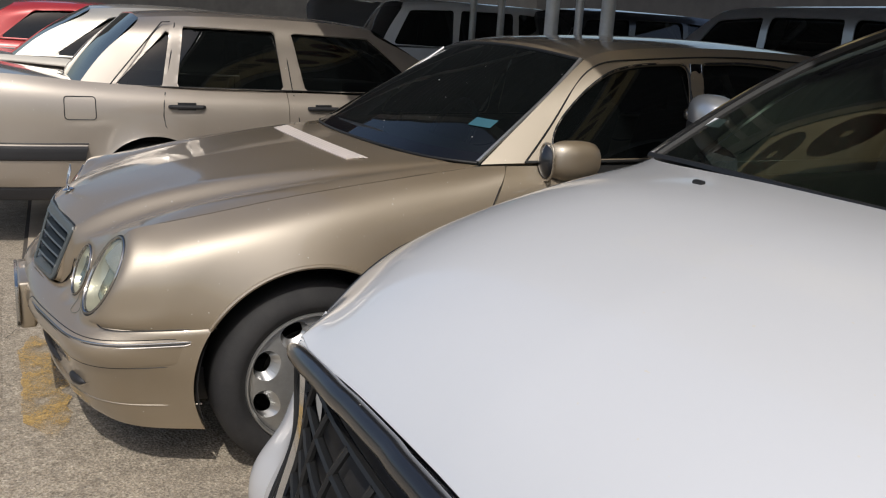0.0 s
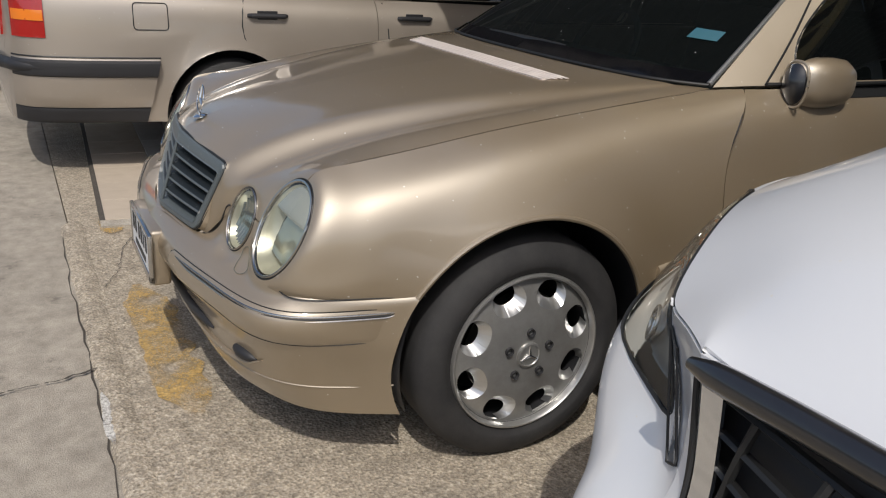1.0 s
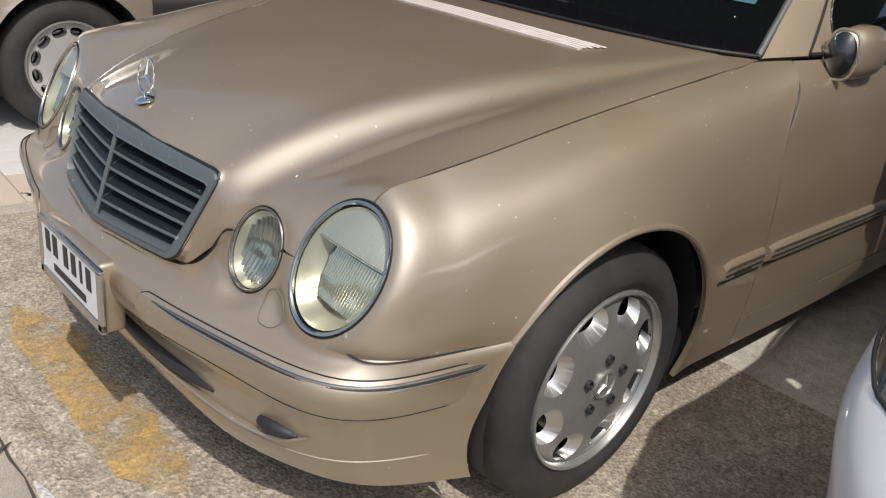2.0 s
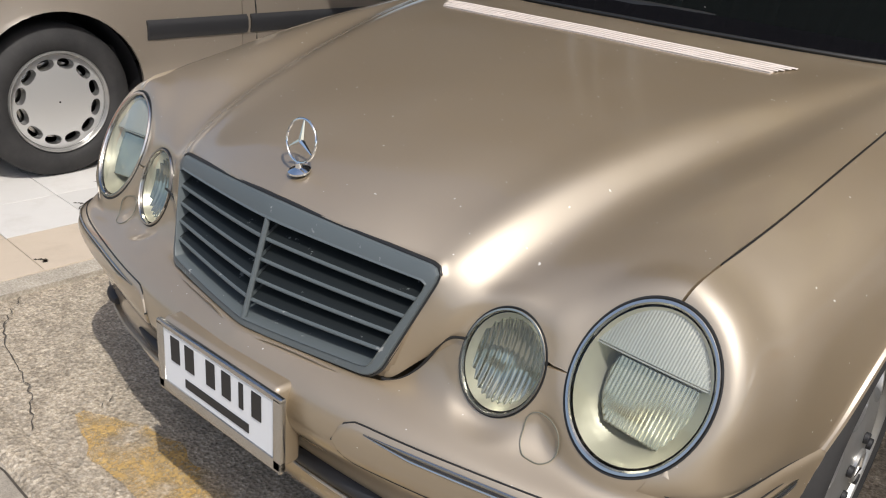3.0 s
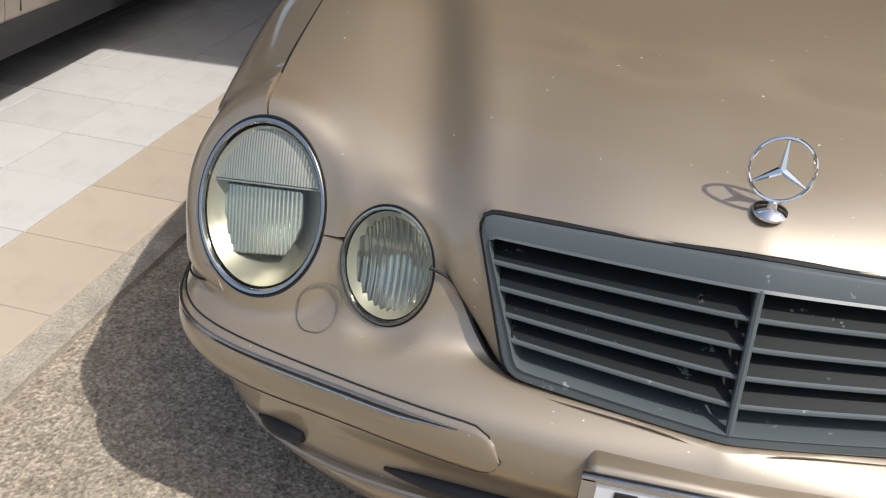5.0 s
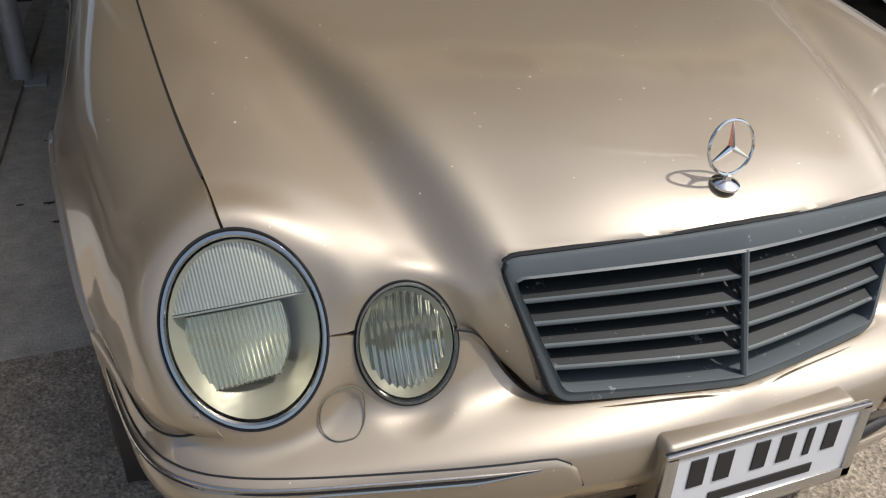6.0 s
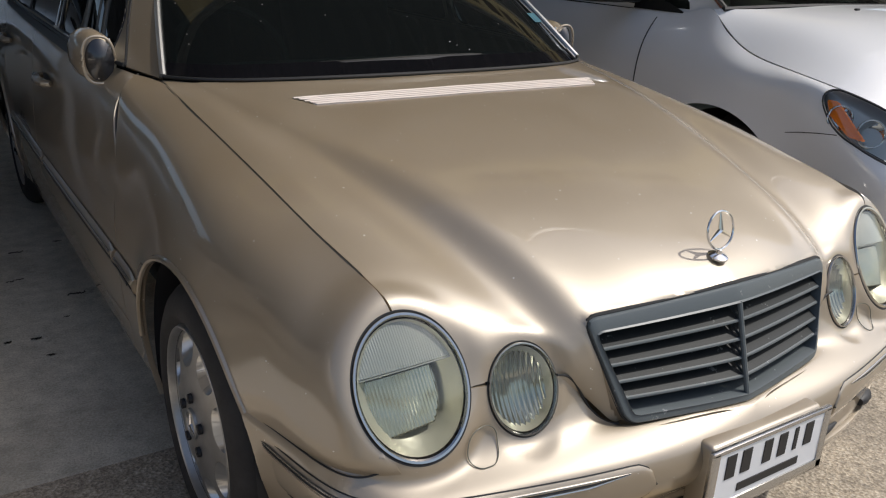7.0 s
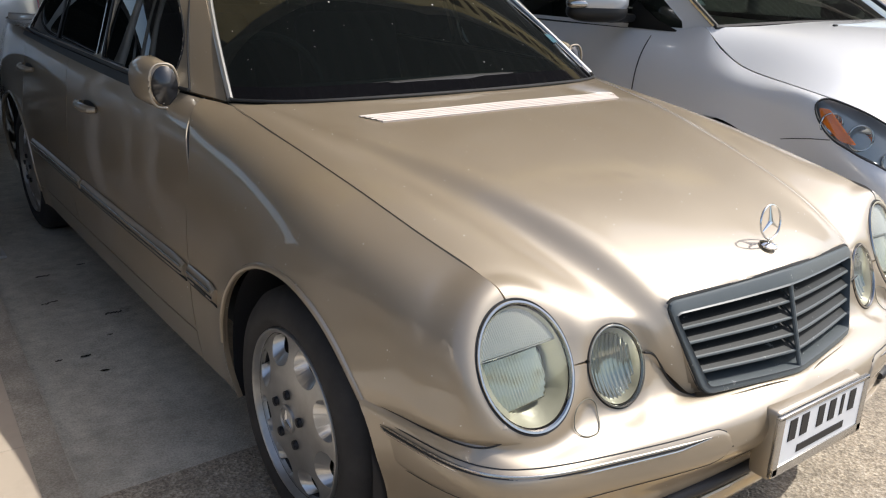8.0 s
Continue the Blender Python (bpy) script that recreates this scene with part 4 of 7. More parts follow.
# bumper: rubbing panels, bright strip, washer caps, slots
bump = patch(BUMPER, 161, 121)
front_skin = np.array([tuple(v.co) for v in bumper.data.vertices if v.co.x > 0.4 and v.co.z > 0.44 and v.co.y < -0.54])
bn = np.cross(np.gradient(bump, axis=1), np.gradient(bump, axis=0))
bn /= np.linalg.norm(bn, axis=2, keepdims=True) + 1e-9
bn *= np.sign(-bn[60, 20, 1])


def on_bumper(u, v, off, side=1):
    """A point on the bumper's skin: u from the middle round to the wheel, v from the lip up."""
    i, j = v * 120, u * 160
    a, b = min(119, int(i)), min(159, int(j))
    fi, fj = i - a, j - b
    f = lambda m: (1 - fi) * ((1 - fj) * m[a, b] + fj * m[a, b + 1]) + fi * ((1 - fj) * m[a + 1, b] + fj * m[a + 1, b + 1])
    q = f(bump) + off * f(bn)
    return q * np.array([side, 1, 1])


def v_at(z, u):
    col = bump[:, int(round(u * 160)), 2]
    return float(np.interp(z, col[:90], np.arange(90) / 120))


def u_at(x):
    return float(np.interp(x, bump[70, :, 0], np.arange(161) / 160))


def u_back(y):
    return float(np.interp(y, bump[70, :, 1], np.arange(161) / 160))


for s in (1, -1):
    u0, u1 = u_at(0.258), u_back(-0.345)
    rows = []
    for i in range(15):
        f = -1 + 2 * i / 14
        row = []
        for k in range(101):
            e = -1 + 2 * k / 100
            h = math.sqrt(max(0.0, 1 - (max(0.0, abs(e) - 0.90) / 0.10) ** 2)) * 0.985 + 0.015
            u = u0 + (u1 - u0) * k / 100
            z = 0.432 + 0.043 * f * h
            row.append(on_bumper(u, v_at(z, u), 0.004 - 0.0035 * abs(f) ** 8, s))
        rows.append(row)
    panel = part("rubbing_panel", skin(np.array(rows), (), 0.004, flip=s < 0), GOLD, sedan, "raised champagne rubbing panel")
    edge = [rows[0][k] for k in range(0, 101, 2)] + [rows[i][100] for i in range(2, 13, 2)] + [rows[14][k] for k in range(100, -1, -2)] + [rows[i][0] for i in range(12, 1, -2)]
    part("panel_gap", tube(edge, 0.0015, 5, True), SEAL, panel)
    line = []
    for k in range(80):
        u = u_at(0.315) + (u_back(-0.362) - u_at(0.315)) * k / 79
        line.append(on_bumper(u, v_at(0.4655, u), 0.0046, s))
    ends = [min(1.0, 0.15 + k / 9, 0.4 + (79 - k) / 4) for k in range(80)]
    part("bright_strip", tube(line, [0.0029 * e for e in ends], 8), STRIP, panel, "thin worn bright strip")
    part("strip_groove", tube([np.array(k) - (0, 0, 0.0055 * e) for k, e in zip(line, ends)], [0.0024 * e for e in ends], 6), DARK, panel)
    part("bright_strip", tube([np.array(k) - (0, 0, 0.0110 * e) for k, e in zip(line, ends)], [0.0024 * e for e in ends], 6), STRIP, panel)
    # washer cap below and between the lamps, with its shut line
    ring = np.array(loop_points((0.543, -0.648, 0.523), (0.029, 0.009, -0.003), (-0.003, 0.006, 0.027), 48, 2.7))
    for q in ring:
        d = ((front_skin[:, (0, 2)] - q[[0, 2]]) ** 2).sum(1)
        k = d.argsort()[:5]
        q[1] = (front_skin[k, 1] / (d[k] + 1e-6)).sum() / (1 / (d[k] + 1e-6)).sum() - 0.003
    for _ in range(2):
        ring[:, 1] = (np.roll(ring[:, 1], 1) + 2 * ring[:, 1] + np.roll(ring[:, 1], -1)) / 4
    part("cap_gap", tube([(s * x, y, z) for x, y, z in ring], 0.0010, 6, True), GAP_LINE, sedan)
    # slot with a driving-lamp bar, low in the corner
    sl = [on_bumper(u_at(0.60) + (u_at(0.69) - u_at(0.60)) * k / 20, v_at(0.304, 0.5), 0.001, s) for k in range(21)]
    part("air_slot", tube(sl, [0.003 + 0.013 * math.sin(math.pi * min(1, 0.08 + k / 20)) ** 0.5 for k in range(21)], 10, flat=1.0), DARK, sedan)
    wing_line = spline([(0.690, -0.615, 0.530), (0.718, -0.606, 0.512), (0.752, -0.587, 0.5045), (0.797, -0.453, 0.5010), (0.836, -0.277, 0.5015)], 50)
    part("wing_gap", tube([(s * (x + 0.003), y - 0.002, z) for x, y, z in wing_line[:-2]], 0.0017, 6), SEAL, sedan)
    s_line = spline([(0.272, -0.682, 0.506), (0.290, -0.674, 0.508), (0.308, -0.660, 0.521), (0.328, -0.648, 0.549), (0.347, -0.641, 0.583), (0.366, -0.638, 0.604), (0.392, -0.638, 0.614)], 40)
    part("bonnet_front_gap", tube([(s * x, y + 0.002, z) for x, y, z in s_line], 0.0024, 8), SEAL, sedan)
    part("lip_groove", tube([on_bumper(u, v_at(0.252, u), 0.0000, s) for u in np.linspace(0.30, 0.955, 60)], 0.0024, 6), GOLD, sedan)
    low = spline([on_bumper(u, v_at(z, u), 0.004, s) for u, z in ((u_at(0.10), 0.275), (u_at(0.30), 0.274), (u_at(0.44), 0.272), (u_at(0.56), 0.272), (u_at(0.66), 0.285), (u_at(0.71), 0.312))], 50)
    part("lower_lip", tube(low, [0.0085 * min(1.0, 0.3 + k / 8, 0.2 + (49 - k) / 8) for k in range(50)], 8, flat=0.7), GOLD, sedan)
slot = [on_bumper(abs(t) * u_at(0.46), v_at(0.300, 0.3), 0.001, 1 if t > 0 else -1) for t in np.linspace(-1, 1, 41)]
part("air_intake", tube(slot, [0.003 + 0.013 * (1 - abs(t) ** 6) for t in np.linspace(-1, 1, 41)], 10), DARK, sedan, "dark lower air intake")

# number plate with its bracket, characters as plain bars
plate = part("plate_bracket", rounded_box((0.318, 0.052, 0.160), 0.010, 3, pose(0.004, -0.774, 0.402)), GOLD, sedan, "champagne plate bracket")
fr = pose(0.011, -0.803, 0.406)
frame_bars = [rounded_box((0.346, 0.012, d), 0.003, 2, fr @ Matrix.Translation((0, 0, z))) for z, d in ((-0.0590, 0.024), (0.0665, 0.010))] + [rounded_box((0.020, 0.012, 0.138), 0.003, 2, fr @ Matrix.Translation((x, 0, 0.001))) for x in (-0.163, 0.163)]
part("plate_frame", joined(frame_bars), DULL_CHROME, plate, "scratched chrome plate frame")
part("plate", rounded_box((0.330, 0.004, 0.128), 0.0015, 1, fr @ Matrix.Translation((0, -0.001, 0.004))), PLATE, plate, "white number plate")
for x, wd in ((-0.118, 0.027), (-0.075, 0.027), (-0.014, 0.025), (0.030, 0.025), (0.070, 0.012), (0.110, 0.025)):
    part("plate_character", rounded_box((wd, 0.002, 0.050), 0.0008, 1, fr @ Matrix.Translation((x, -0.0036, 0.028))), INK, plate, smooth=False)
part("plate_line", rounded_box((0.180, 0.002, 0.018), 0.0008, 1, fr @ Matrix.Translation((0.0, -0.0036, -0.026))), INK, plate, smooth=False)

# air vents across the bonnet's rear edge
hg = both(patch(HOOD, 200, 80))


def on_hood(x, y):
    d = (hg[:, :, 0] - x) ** 2 + (hg[:, :, 1] - y) ** 2
    return float(hg[:, :, 2][np.unravel_index(d.argmin(), d.shape)])


vg = np.array([[(x * (1 + 0.018 * f), 0.212 + 0.068 * f + 0.020 * (abs(x) / 0.45) ** 2.0, on_hood(x, 0.212 + 0.068 * f + 0.020 * (abs(x) / 0.45) ** 2.0) + 0.0026) for x in np.linspace(-0.440, 0.440, 30)] for f in np.linspace(0, 1, 6)])
vent = part("bonnet_vent", skin(vg, (), 0.003), VENT, sedan, "pale slatted air vent at the back of the bonnet")
for k in range(5):
    off = 0.0135 * k
    pts = [(x, 0.218 + off + 0.020 * (abs(x) / 0.45) ** 2.0, on_hood(x, 0.218 + off + 0.020 * (abs(x) / 0.45) ** 2.0) + 0.003) for x in np.linspace(-0.440 - 0.008 * k, 0.440 + 0.008 * k, 30)]
    b = tube(pts, 0.0070, 8, flat=0.16)
    part("vent_slat", b, VENT, vent)

# doors: mouldings, handles, mirrors
fl = patch(FLANK, 161, 81)
ff = patch(FENDER, 161, 81)


def on_flank(y, z, off, side, grid=None):
    g = fl if grid is None else grid
    d = (g[:, :, 1] - y) ** 2 + (g[:, :, 2] - z) ** 2
    q = g[np.unravel_index(d.argmin(), d.shape)]
    return (side * (q[0] + off), y, z)


for s in (1, -1):
    for y0, y1, grid in ((0.372, 0.566, ff), (0.596, 1.628, fl), (1.658, 2.46, fl)):
        rows = [[on_flank(y, 0.482 + 0.028 * f * min(1.0, 0.75 + 6 * (y - y0)) + 0.012 * (y - 0.4) / 2, 0.004 + 0.010 * (1 - abs(f) ** 4), s, grid) for y in np.linspace(y0, y1, 40)] for f in np.linspace(-1, 1, 9)]
        mould = part("side_moulding", skin(np.array(rows), (), 0.014, flip=s < 0), GOLD, sedan, "champagne side moulding")
        part("bright_strip", tube([on_flank(y, 0.494 + 0.012 * (y - 0.4) / 2, 0.0155, s, grid) for y in np.linspace(y0 + 0.012, y1 - 0.01, 30)], 0.0032, 6), DULL_CHROME, mould)
        part("moulding_groove", tube([on_flank(y, 0.476 + 0.012 * (y - 0.4) / 2, 0.0140, s, grid) for y in np.linspace(y0 + 0.012, y1 - 0.01, 30)], 0.0026, 6), SEAL, mould)
        part("moulding_shadow", tube([on_flank(y, 0.453 + 0.012 * (y - 0.4) / 2, 0.0035, s, grid) for y in np.linspace(y0, y1, 30)], 0.0030, 6), SEAL, mould)
    part("nameplate", skin(np.array([[on_flank(y, 0.468 + dz, 0.0165, s, ff) for y in np.linspace(0.425, 0.505, 8)] for dz in (0, 0.005, 0.010)]), (), 0.002, flip=s < 0), DARK, sedan, "small dark badge on the moulding")
    # rolled lips of the wheel arches
    for yc, grid in ((ARCH[0], ff), (REAR_ARCH[0], fl)):
        lip = [on_flank(yc + 0.351 * math.cos(a), 0.322 + 0.351 * math.sin(a), 0.010, s, grid) for a in np.linspace(math.radians(8 if grid is ff else -8), math.radians(150 if grid is ff else 188), 50)]
        lip = np.array(lip)
        for _ in range(6):
            lip[1:-1, 0] = (lip[:-2, 0] + 2 * lip[1:-1, 0] + lip[2:, 0]) / 4
        part("arch_lip", tube(lip, 0.0075, 8), GOLD, sedan)
    # dark tubes that draw the shade inside the shut lines
    part("bonnet_gap", tube([(s * x, y, z - 0.0045) for x, y, z in spline(HOOD[-1], 60)[:44]], 0.0040, 6), SEAL, sedan)
    part("door_gap", tube([(s * (k[0][0] - 0.0055), k[0][1], k[0][2]) for k in patch(FLANK, 9, 40)[:36, :1]], 0.0024, 6), SEAL, sedan)
    for y, z in ((1.500, 0.803), (2.480, 0.826)):
        x = on_flank(y, z, 0, 1)[0]
        cup = part("handle_recess", dome((s * (x + 0.001), y, z), (0, 0.085 * s, 0), (0, 0, 0.022), 0.002, 32, 4), DARK, sedan)
        part("door_handle", tube([(s * (x + o), y + d, z + 0.004) for d, o in ((-0.10, 0.006), (-0.085, 0.024), (-0.03, 0.032), (0.03, 0.032), (0.085, 0.024), (0.10, 0.006))], [0.010, 0.013, 0.015, 0.015, 0.013, 0.010], 10), GOLD, sedan, "champagne pull handle")
    # mirror, folded against the door
    prof = []
    for k, (d, wy, wz) in enumerate(((0.0, 0.092, 0.056), (0.03, 0.104, 0.070), (0.06, 0.100, 0.068), (0.088, 0.078, 0.052), (0.102, 0.036, 0.026))):
        prof.append(loop_points((s * (0.775 + 0.8 * d), 0.905 + 0.008 * k, 0.965), (0, wy, 0), (0, 0, wz), 36, 2.8))
    shell = band(prof)
    shell.faces.new([v for v in shell.verts][-36:])
    bmesh.ops.recalc_face_normals(shell, faces=shell.faces[:])
    mirror = part("door_mirror", shell, GOLD, sedan, "champagne door mirror folded in")
    part("mirror_glass", rounded_box((0.006, 0.170, 0.105), 0.002, 2, pose(s * 0.774, 0.905, 0.965)), CHROME, mirror, "mirror glass")
    part("mirror_joint", dome((s * 0.806, 0.806, 0.963), (0.036 * s, 0.006, 0) if s > 0 else (0.036, -0.006, 0), (0, 0, 0.056), 0.020, 32, 6), BLACKP, mirror, "glossy black joint of the folded mirror")
    part("joint_rim", tube(loop_points((s * 0.808, 0.808, 0.963), (0.041, 0, 0), (0, 0, 0.062), 36, 2.6), 0.0042, 8, True), GOLD, mirror)
    part("mirror_foot", tube([(s * 0.755, 0.875, 0.935), (s * 0.78, 0.875, 0.929), (s * 0.81, 0.875, 0.925)], [0.034, 0.030, 0.026], 12, flat=0.6), SEAL, mirror)
    # dark seals: window openings, belt line and door posts
    ug = patch(UPPER, 200, 80)
    for poly in (WIN_FRONT, WIN_REAR):
        ring = []
        for y, z in rounded_poly(poly, 0.04, 5):
            q = ug[np.unravel_index(((ug[:, :, 1] - y) ** 2 + (ug[:, :, 2] - z) ** 2).argmin(), ug.shape[:2])]
            ring.append((s * (q[0] - 0.003), y, z))
        part("window_seal", tube(ring, 0.0045, 6, True), SEAL, sedan)
    part("belt_seal", tube([(s * (x + 0.004), y, z + 0.004) for x, y, z in spline(UPPER[0][1:6], 40)], 0.006, 6), SEAL, sedan)
    def on_side(y, z, off):
        q = ug[np.unravel_index(((ug[:, :, 1] - y) ** 2 + (ug[:, :, 2] - z) ** 2).argmin(), ug.shape[:2])]
        return (s * (q[0] + off), y, z)

    def upright(y, z0, z1, off, lean=0.0):
        """A line up the door glass, smoothly curved."""
        zs = np.linspace(z0, z1, 12)
        q = np.array([on_side(y + lean * (z - z0), z, off) for z in zs])
        q[:, 0] = np.polyval(np.polyfit(zs, q[:, 0], 2), zs)
        return q

    part("door_post", skin(np.array([upright(y, 0.972, 1.306, 0.002) for y in np.linspace(1.499, 1.555, 5)]), (), 0.006, flip=s > 0), BLACK_GLASS, sedan, "glossy black door post")
    for y in (1.499, 1.555):
        part("post_trim", tube(upright(y, 0.972, 1.306, 0.002), 0.0015, 6), DULL_CHROME, sedan)
    part("quarter_bar", tube(upright(2.135, 0.976, 1.280, -0.002, 0.03), 0.0050, 6), SEAL, sedan)
    band_rows = [[(s * (q[0] + 0.0035), q[1], q[2]) for q in fl[k, 12:105]] for k in range(0, 4)]
    part("belt_band", skin(np.array(band_rows), (), 0.004, flip=s > 0), SEAL, sedan, "black rubber band below the door windows")
    part("pillar_trim", tube([(s * x, y - 0.004, z + 0.004) for x, y, z in spline([SCREEN[3][k] for k in range(4)], 24)], 0.0085, 8), BRIGHT_ALLOY, sedan, "bright strip along the windscreen")
    part("gutter_line", tube([(s * (x + 0.001), y, z + 0.002) for x, y, z in spline([UPPER[0][1], UPPER[1][1], UPPER[2][1], UPPER[2][2], UPPER[2][3], UPPER[2][4], UPPER[2][5]], 50)], 0.0035, 6), SEAL, sedan)
part("screen_seal", tube([(x, y - 0.006, z + 0.003) for x, y, z in spline([(-0.695, 0.61, 0.942), (-0.60, 0.51, 0.945), (-0.35, 0.43, 0.950), (0, 0.405, 0.952), (0.35, 0.43, 0.950), (0.60, 0.51, 0.945), (0.695, 0.61, 0.942)], 60)], 0.0045, 8), SEAL, sedan)
part("screen_border", skin(both(patch(SCREEN, 40, 48))[:, :4] + (0, -0.002, 0.003), (), 0.0), BLACK_GLASS, sedan, "black border of the windscreen")
part("screen_seal", tube([(x, y, z + 0.002) for x, y, z in spline([(-0.552, 1.10, 1.295), (-0.30, 1.05, 1.322), (0, 1.03, 1.332), (0.30, 1.05, 1.322), (0.552, 1.10, 1.295)], 40)], 0.006, 8), SEAL, sedan)
# single wiper parked along the screen's foot
wiper = part("wiper", tube([(-0.50, 0.508, 0.972), (-0.25, 0.468, 0.978), (0.0, 0.455, 0.984), (0.20, 0.475, 0.982)], [0.008, 0.010, 0.011, 0.009], 8), SEAL, sedan, "black wiper arm")
part("wiper_blade", tube([(-0.58, 0.545, 0.962), (-0.25, 0.495, 0.985), (0.10, 0.485, 0.988)], 0.006, 6), SEAL, wiper)
sg = patch(SCREEN, 60, 60)
at = np.unravel_index(((sg - np.array((0.566, 0.700, 1.047))) ** 2).sum(2).argmin(), sg.shape[:2])
part("sticker", skin(sg[at[0] - 4 : at[0] + 4, at[1] - 2 : at[1] + 3] + (0.001, -0.002, 0.003), (), 0.0), STICKER, sedan, "turquoise paper sticker")
# seats
for x in (-0.36, 0.36):
    seat = part("seat", rounded_box((0.50, 0.50, 0.16), 0.05, 3, pose(x, 1.45, 0.50)), INTERIOR, sedan, "dark leather seat")
    part("backrest", rounded_box((0.48, 0.14, 0.60), 0.05, 3, pose(x, 1.75, 0.80, -14)), INTERIOR, seat)
    part("head_rest", rounded_box((0.26, 0.09, 0.17), 0.035, 3, pose(x, 1.86, 1.16, -8)), INTERIOR, seat)
wheel_rim = tube([(-0.36 + 0.185 * math.cos(a), 1.05 + 0.08 * math.sin(a), 0.90 + 0.165 * math.sin(a)) for a in np.linspace(0, 2 * math.pi, 40, endpoint=False)], 0.014, 8, True)
part("steering_wheel", wheel_rim, INTERIOR, sedan, "dark steering wheel")
part("rear_bench", rounded_box((1.3, 0.16, 0.60), 0.06, 3, pose(0, 2.70, 0.78, -16)), INTERIOR, sedan)

# ---- ground ----
def slab(name, x0, x1, y0, y1, top, mat, thick=0.2, nx=2, ny=2, rough=0.0, **tags):
    """A slab with a slightly uneven top."""
    bm = bmesh.new()
    vs = [[bm.verts.new((x, y, top + (rough * (noise.noise(Vector((x * 1.7, y * 1.7, 3.0))) + 0.4 * noise.noise(Vector((x * 7, y * 7, 1.0)))) if rough else 0.0))) for x in np.linspace(x0, x1, nx)] for y in np.linspace(y0, y1, ny)]
    for j in range(ny - 1):
        for i in range(nx - 1):
            bm.faces.new((vs[j][i], vs[j][i + 1], vs[j + 1][i + 1], vs[j + 1][i]))
    rim = [e for e in bm.edges if e.is_boundary]
    got = bmesh.ops.extrude_edge_only(bm, edges=rim)["geom"]
    for v in got:
        if isinstance(v, bmesh.types.BMVert):
            v.co.z = top - thick
    return tagged(part(name, bm, mat, None, "", True, 50), kind="structure", **tags)


slab("ground", -400, 400, -400, 400, -0.12, ROAD, 0.5)
slab("road", -30, 30, -9.0, -0.93, 0.0, ROAD, 0.11, 2, 2, 0.0, label="worn brown-grey concrete driveway")
slab("pavement_west", -12, -1.312, -0.925, -0.30, 0.001, APRON, 0.11, label="rough exposed-aggregate concrete apron")
slab("pavement", -1.31, 14, -0.925, 0.38, 0.002, APRON, 0.11, 180, 54, 0.004, label="rough exposed-aggregate concrete apron")
slab("pavement_inner", -0.66, 14, 0.38, 0.86, 0.002, APRON, 0.11, 170, 20, 0.004, label="rough exposed-aggregate concrete apron")
slab("floor", -0.80, 14, 0.86, 14, 0.0, BAY, 0.11, 90, 90, 0.003, label="stained grey concrete parking floor")
slab("floor_strip", -1.27, -0.80, 0.86, 14, 0.0, BAY, 0.11, 10, 140, 0.003, label="stained grey concrete parking floor")
slab("floor_corner", -1.27, -0.66, 0.38, 0.86, 0.0, BAY, 0.11, 12, 16, 0.003, label="stained grey concrete parking floor")
edge = Matrix.Translation((-1.32, -0.40, 0)) @ Matrix.Rotation(radians(-2.6), 4, "Z") @ Matrix.Translation((1.32, 0.40, 0))
slab("tile_bed", -12, -1.36, -0.80, 14, 0.018, GROUT, 0.13, label="cement bed under floor tiles").matrix_world = edge
slab("kerb", -1.36, -1.27, -0.80, 14, 0.02, KERB, 0.13, 4, 300, 0.006, label="crumbling cement edge of the tiled floor").matrix_world = edge

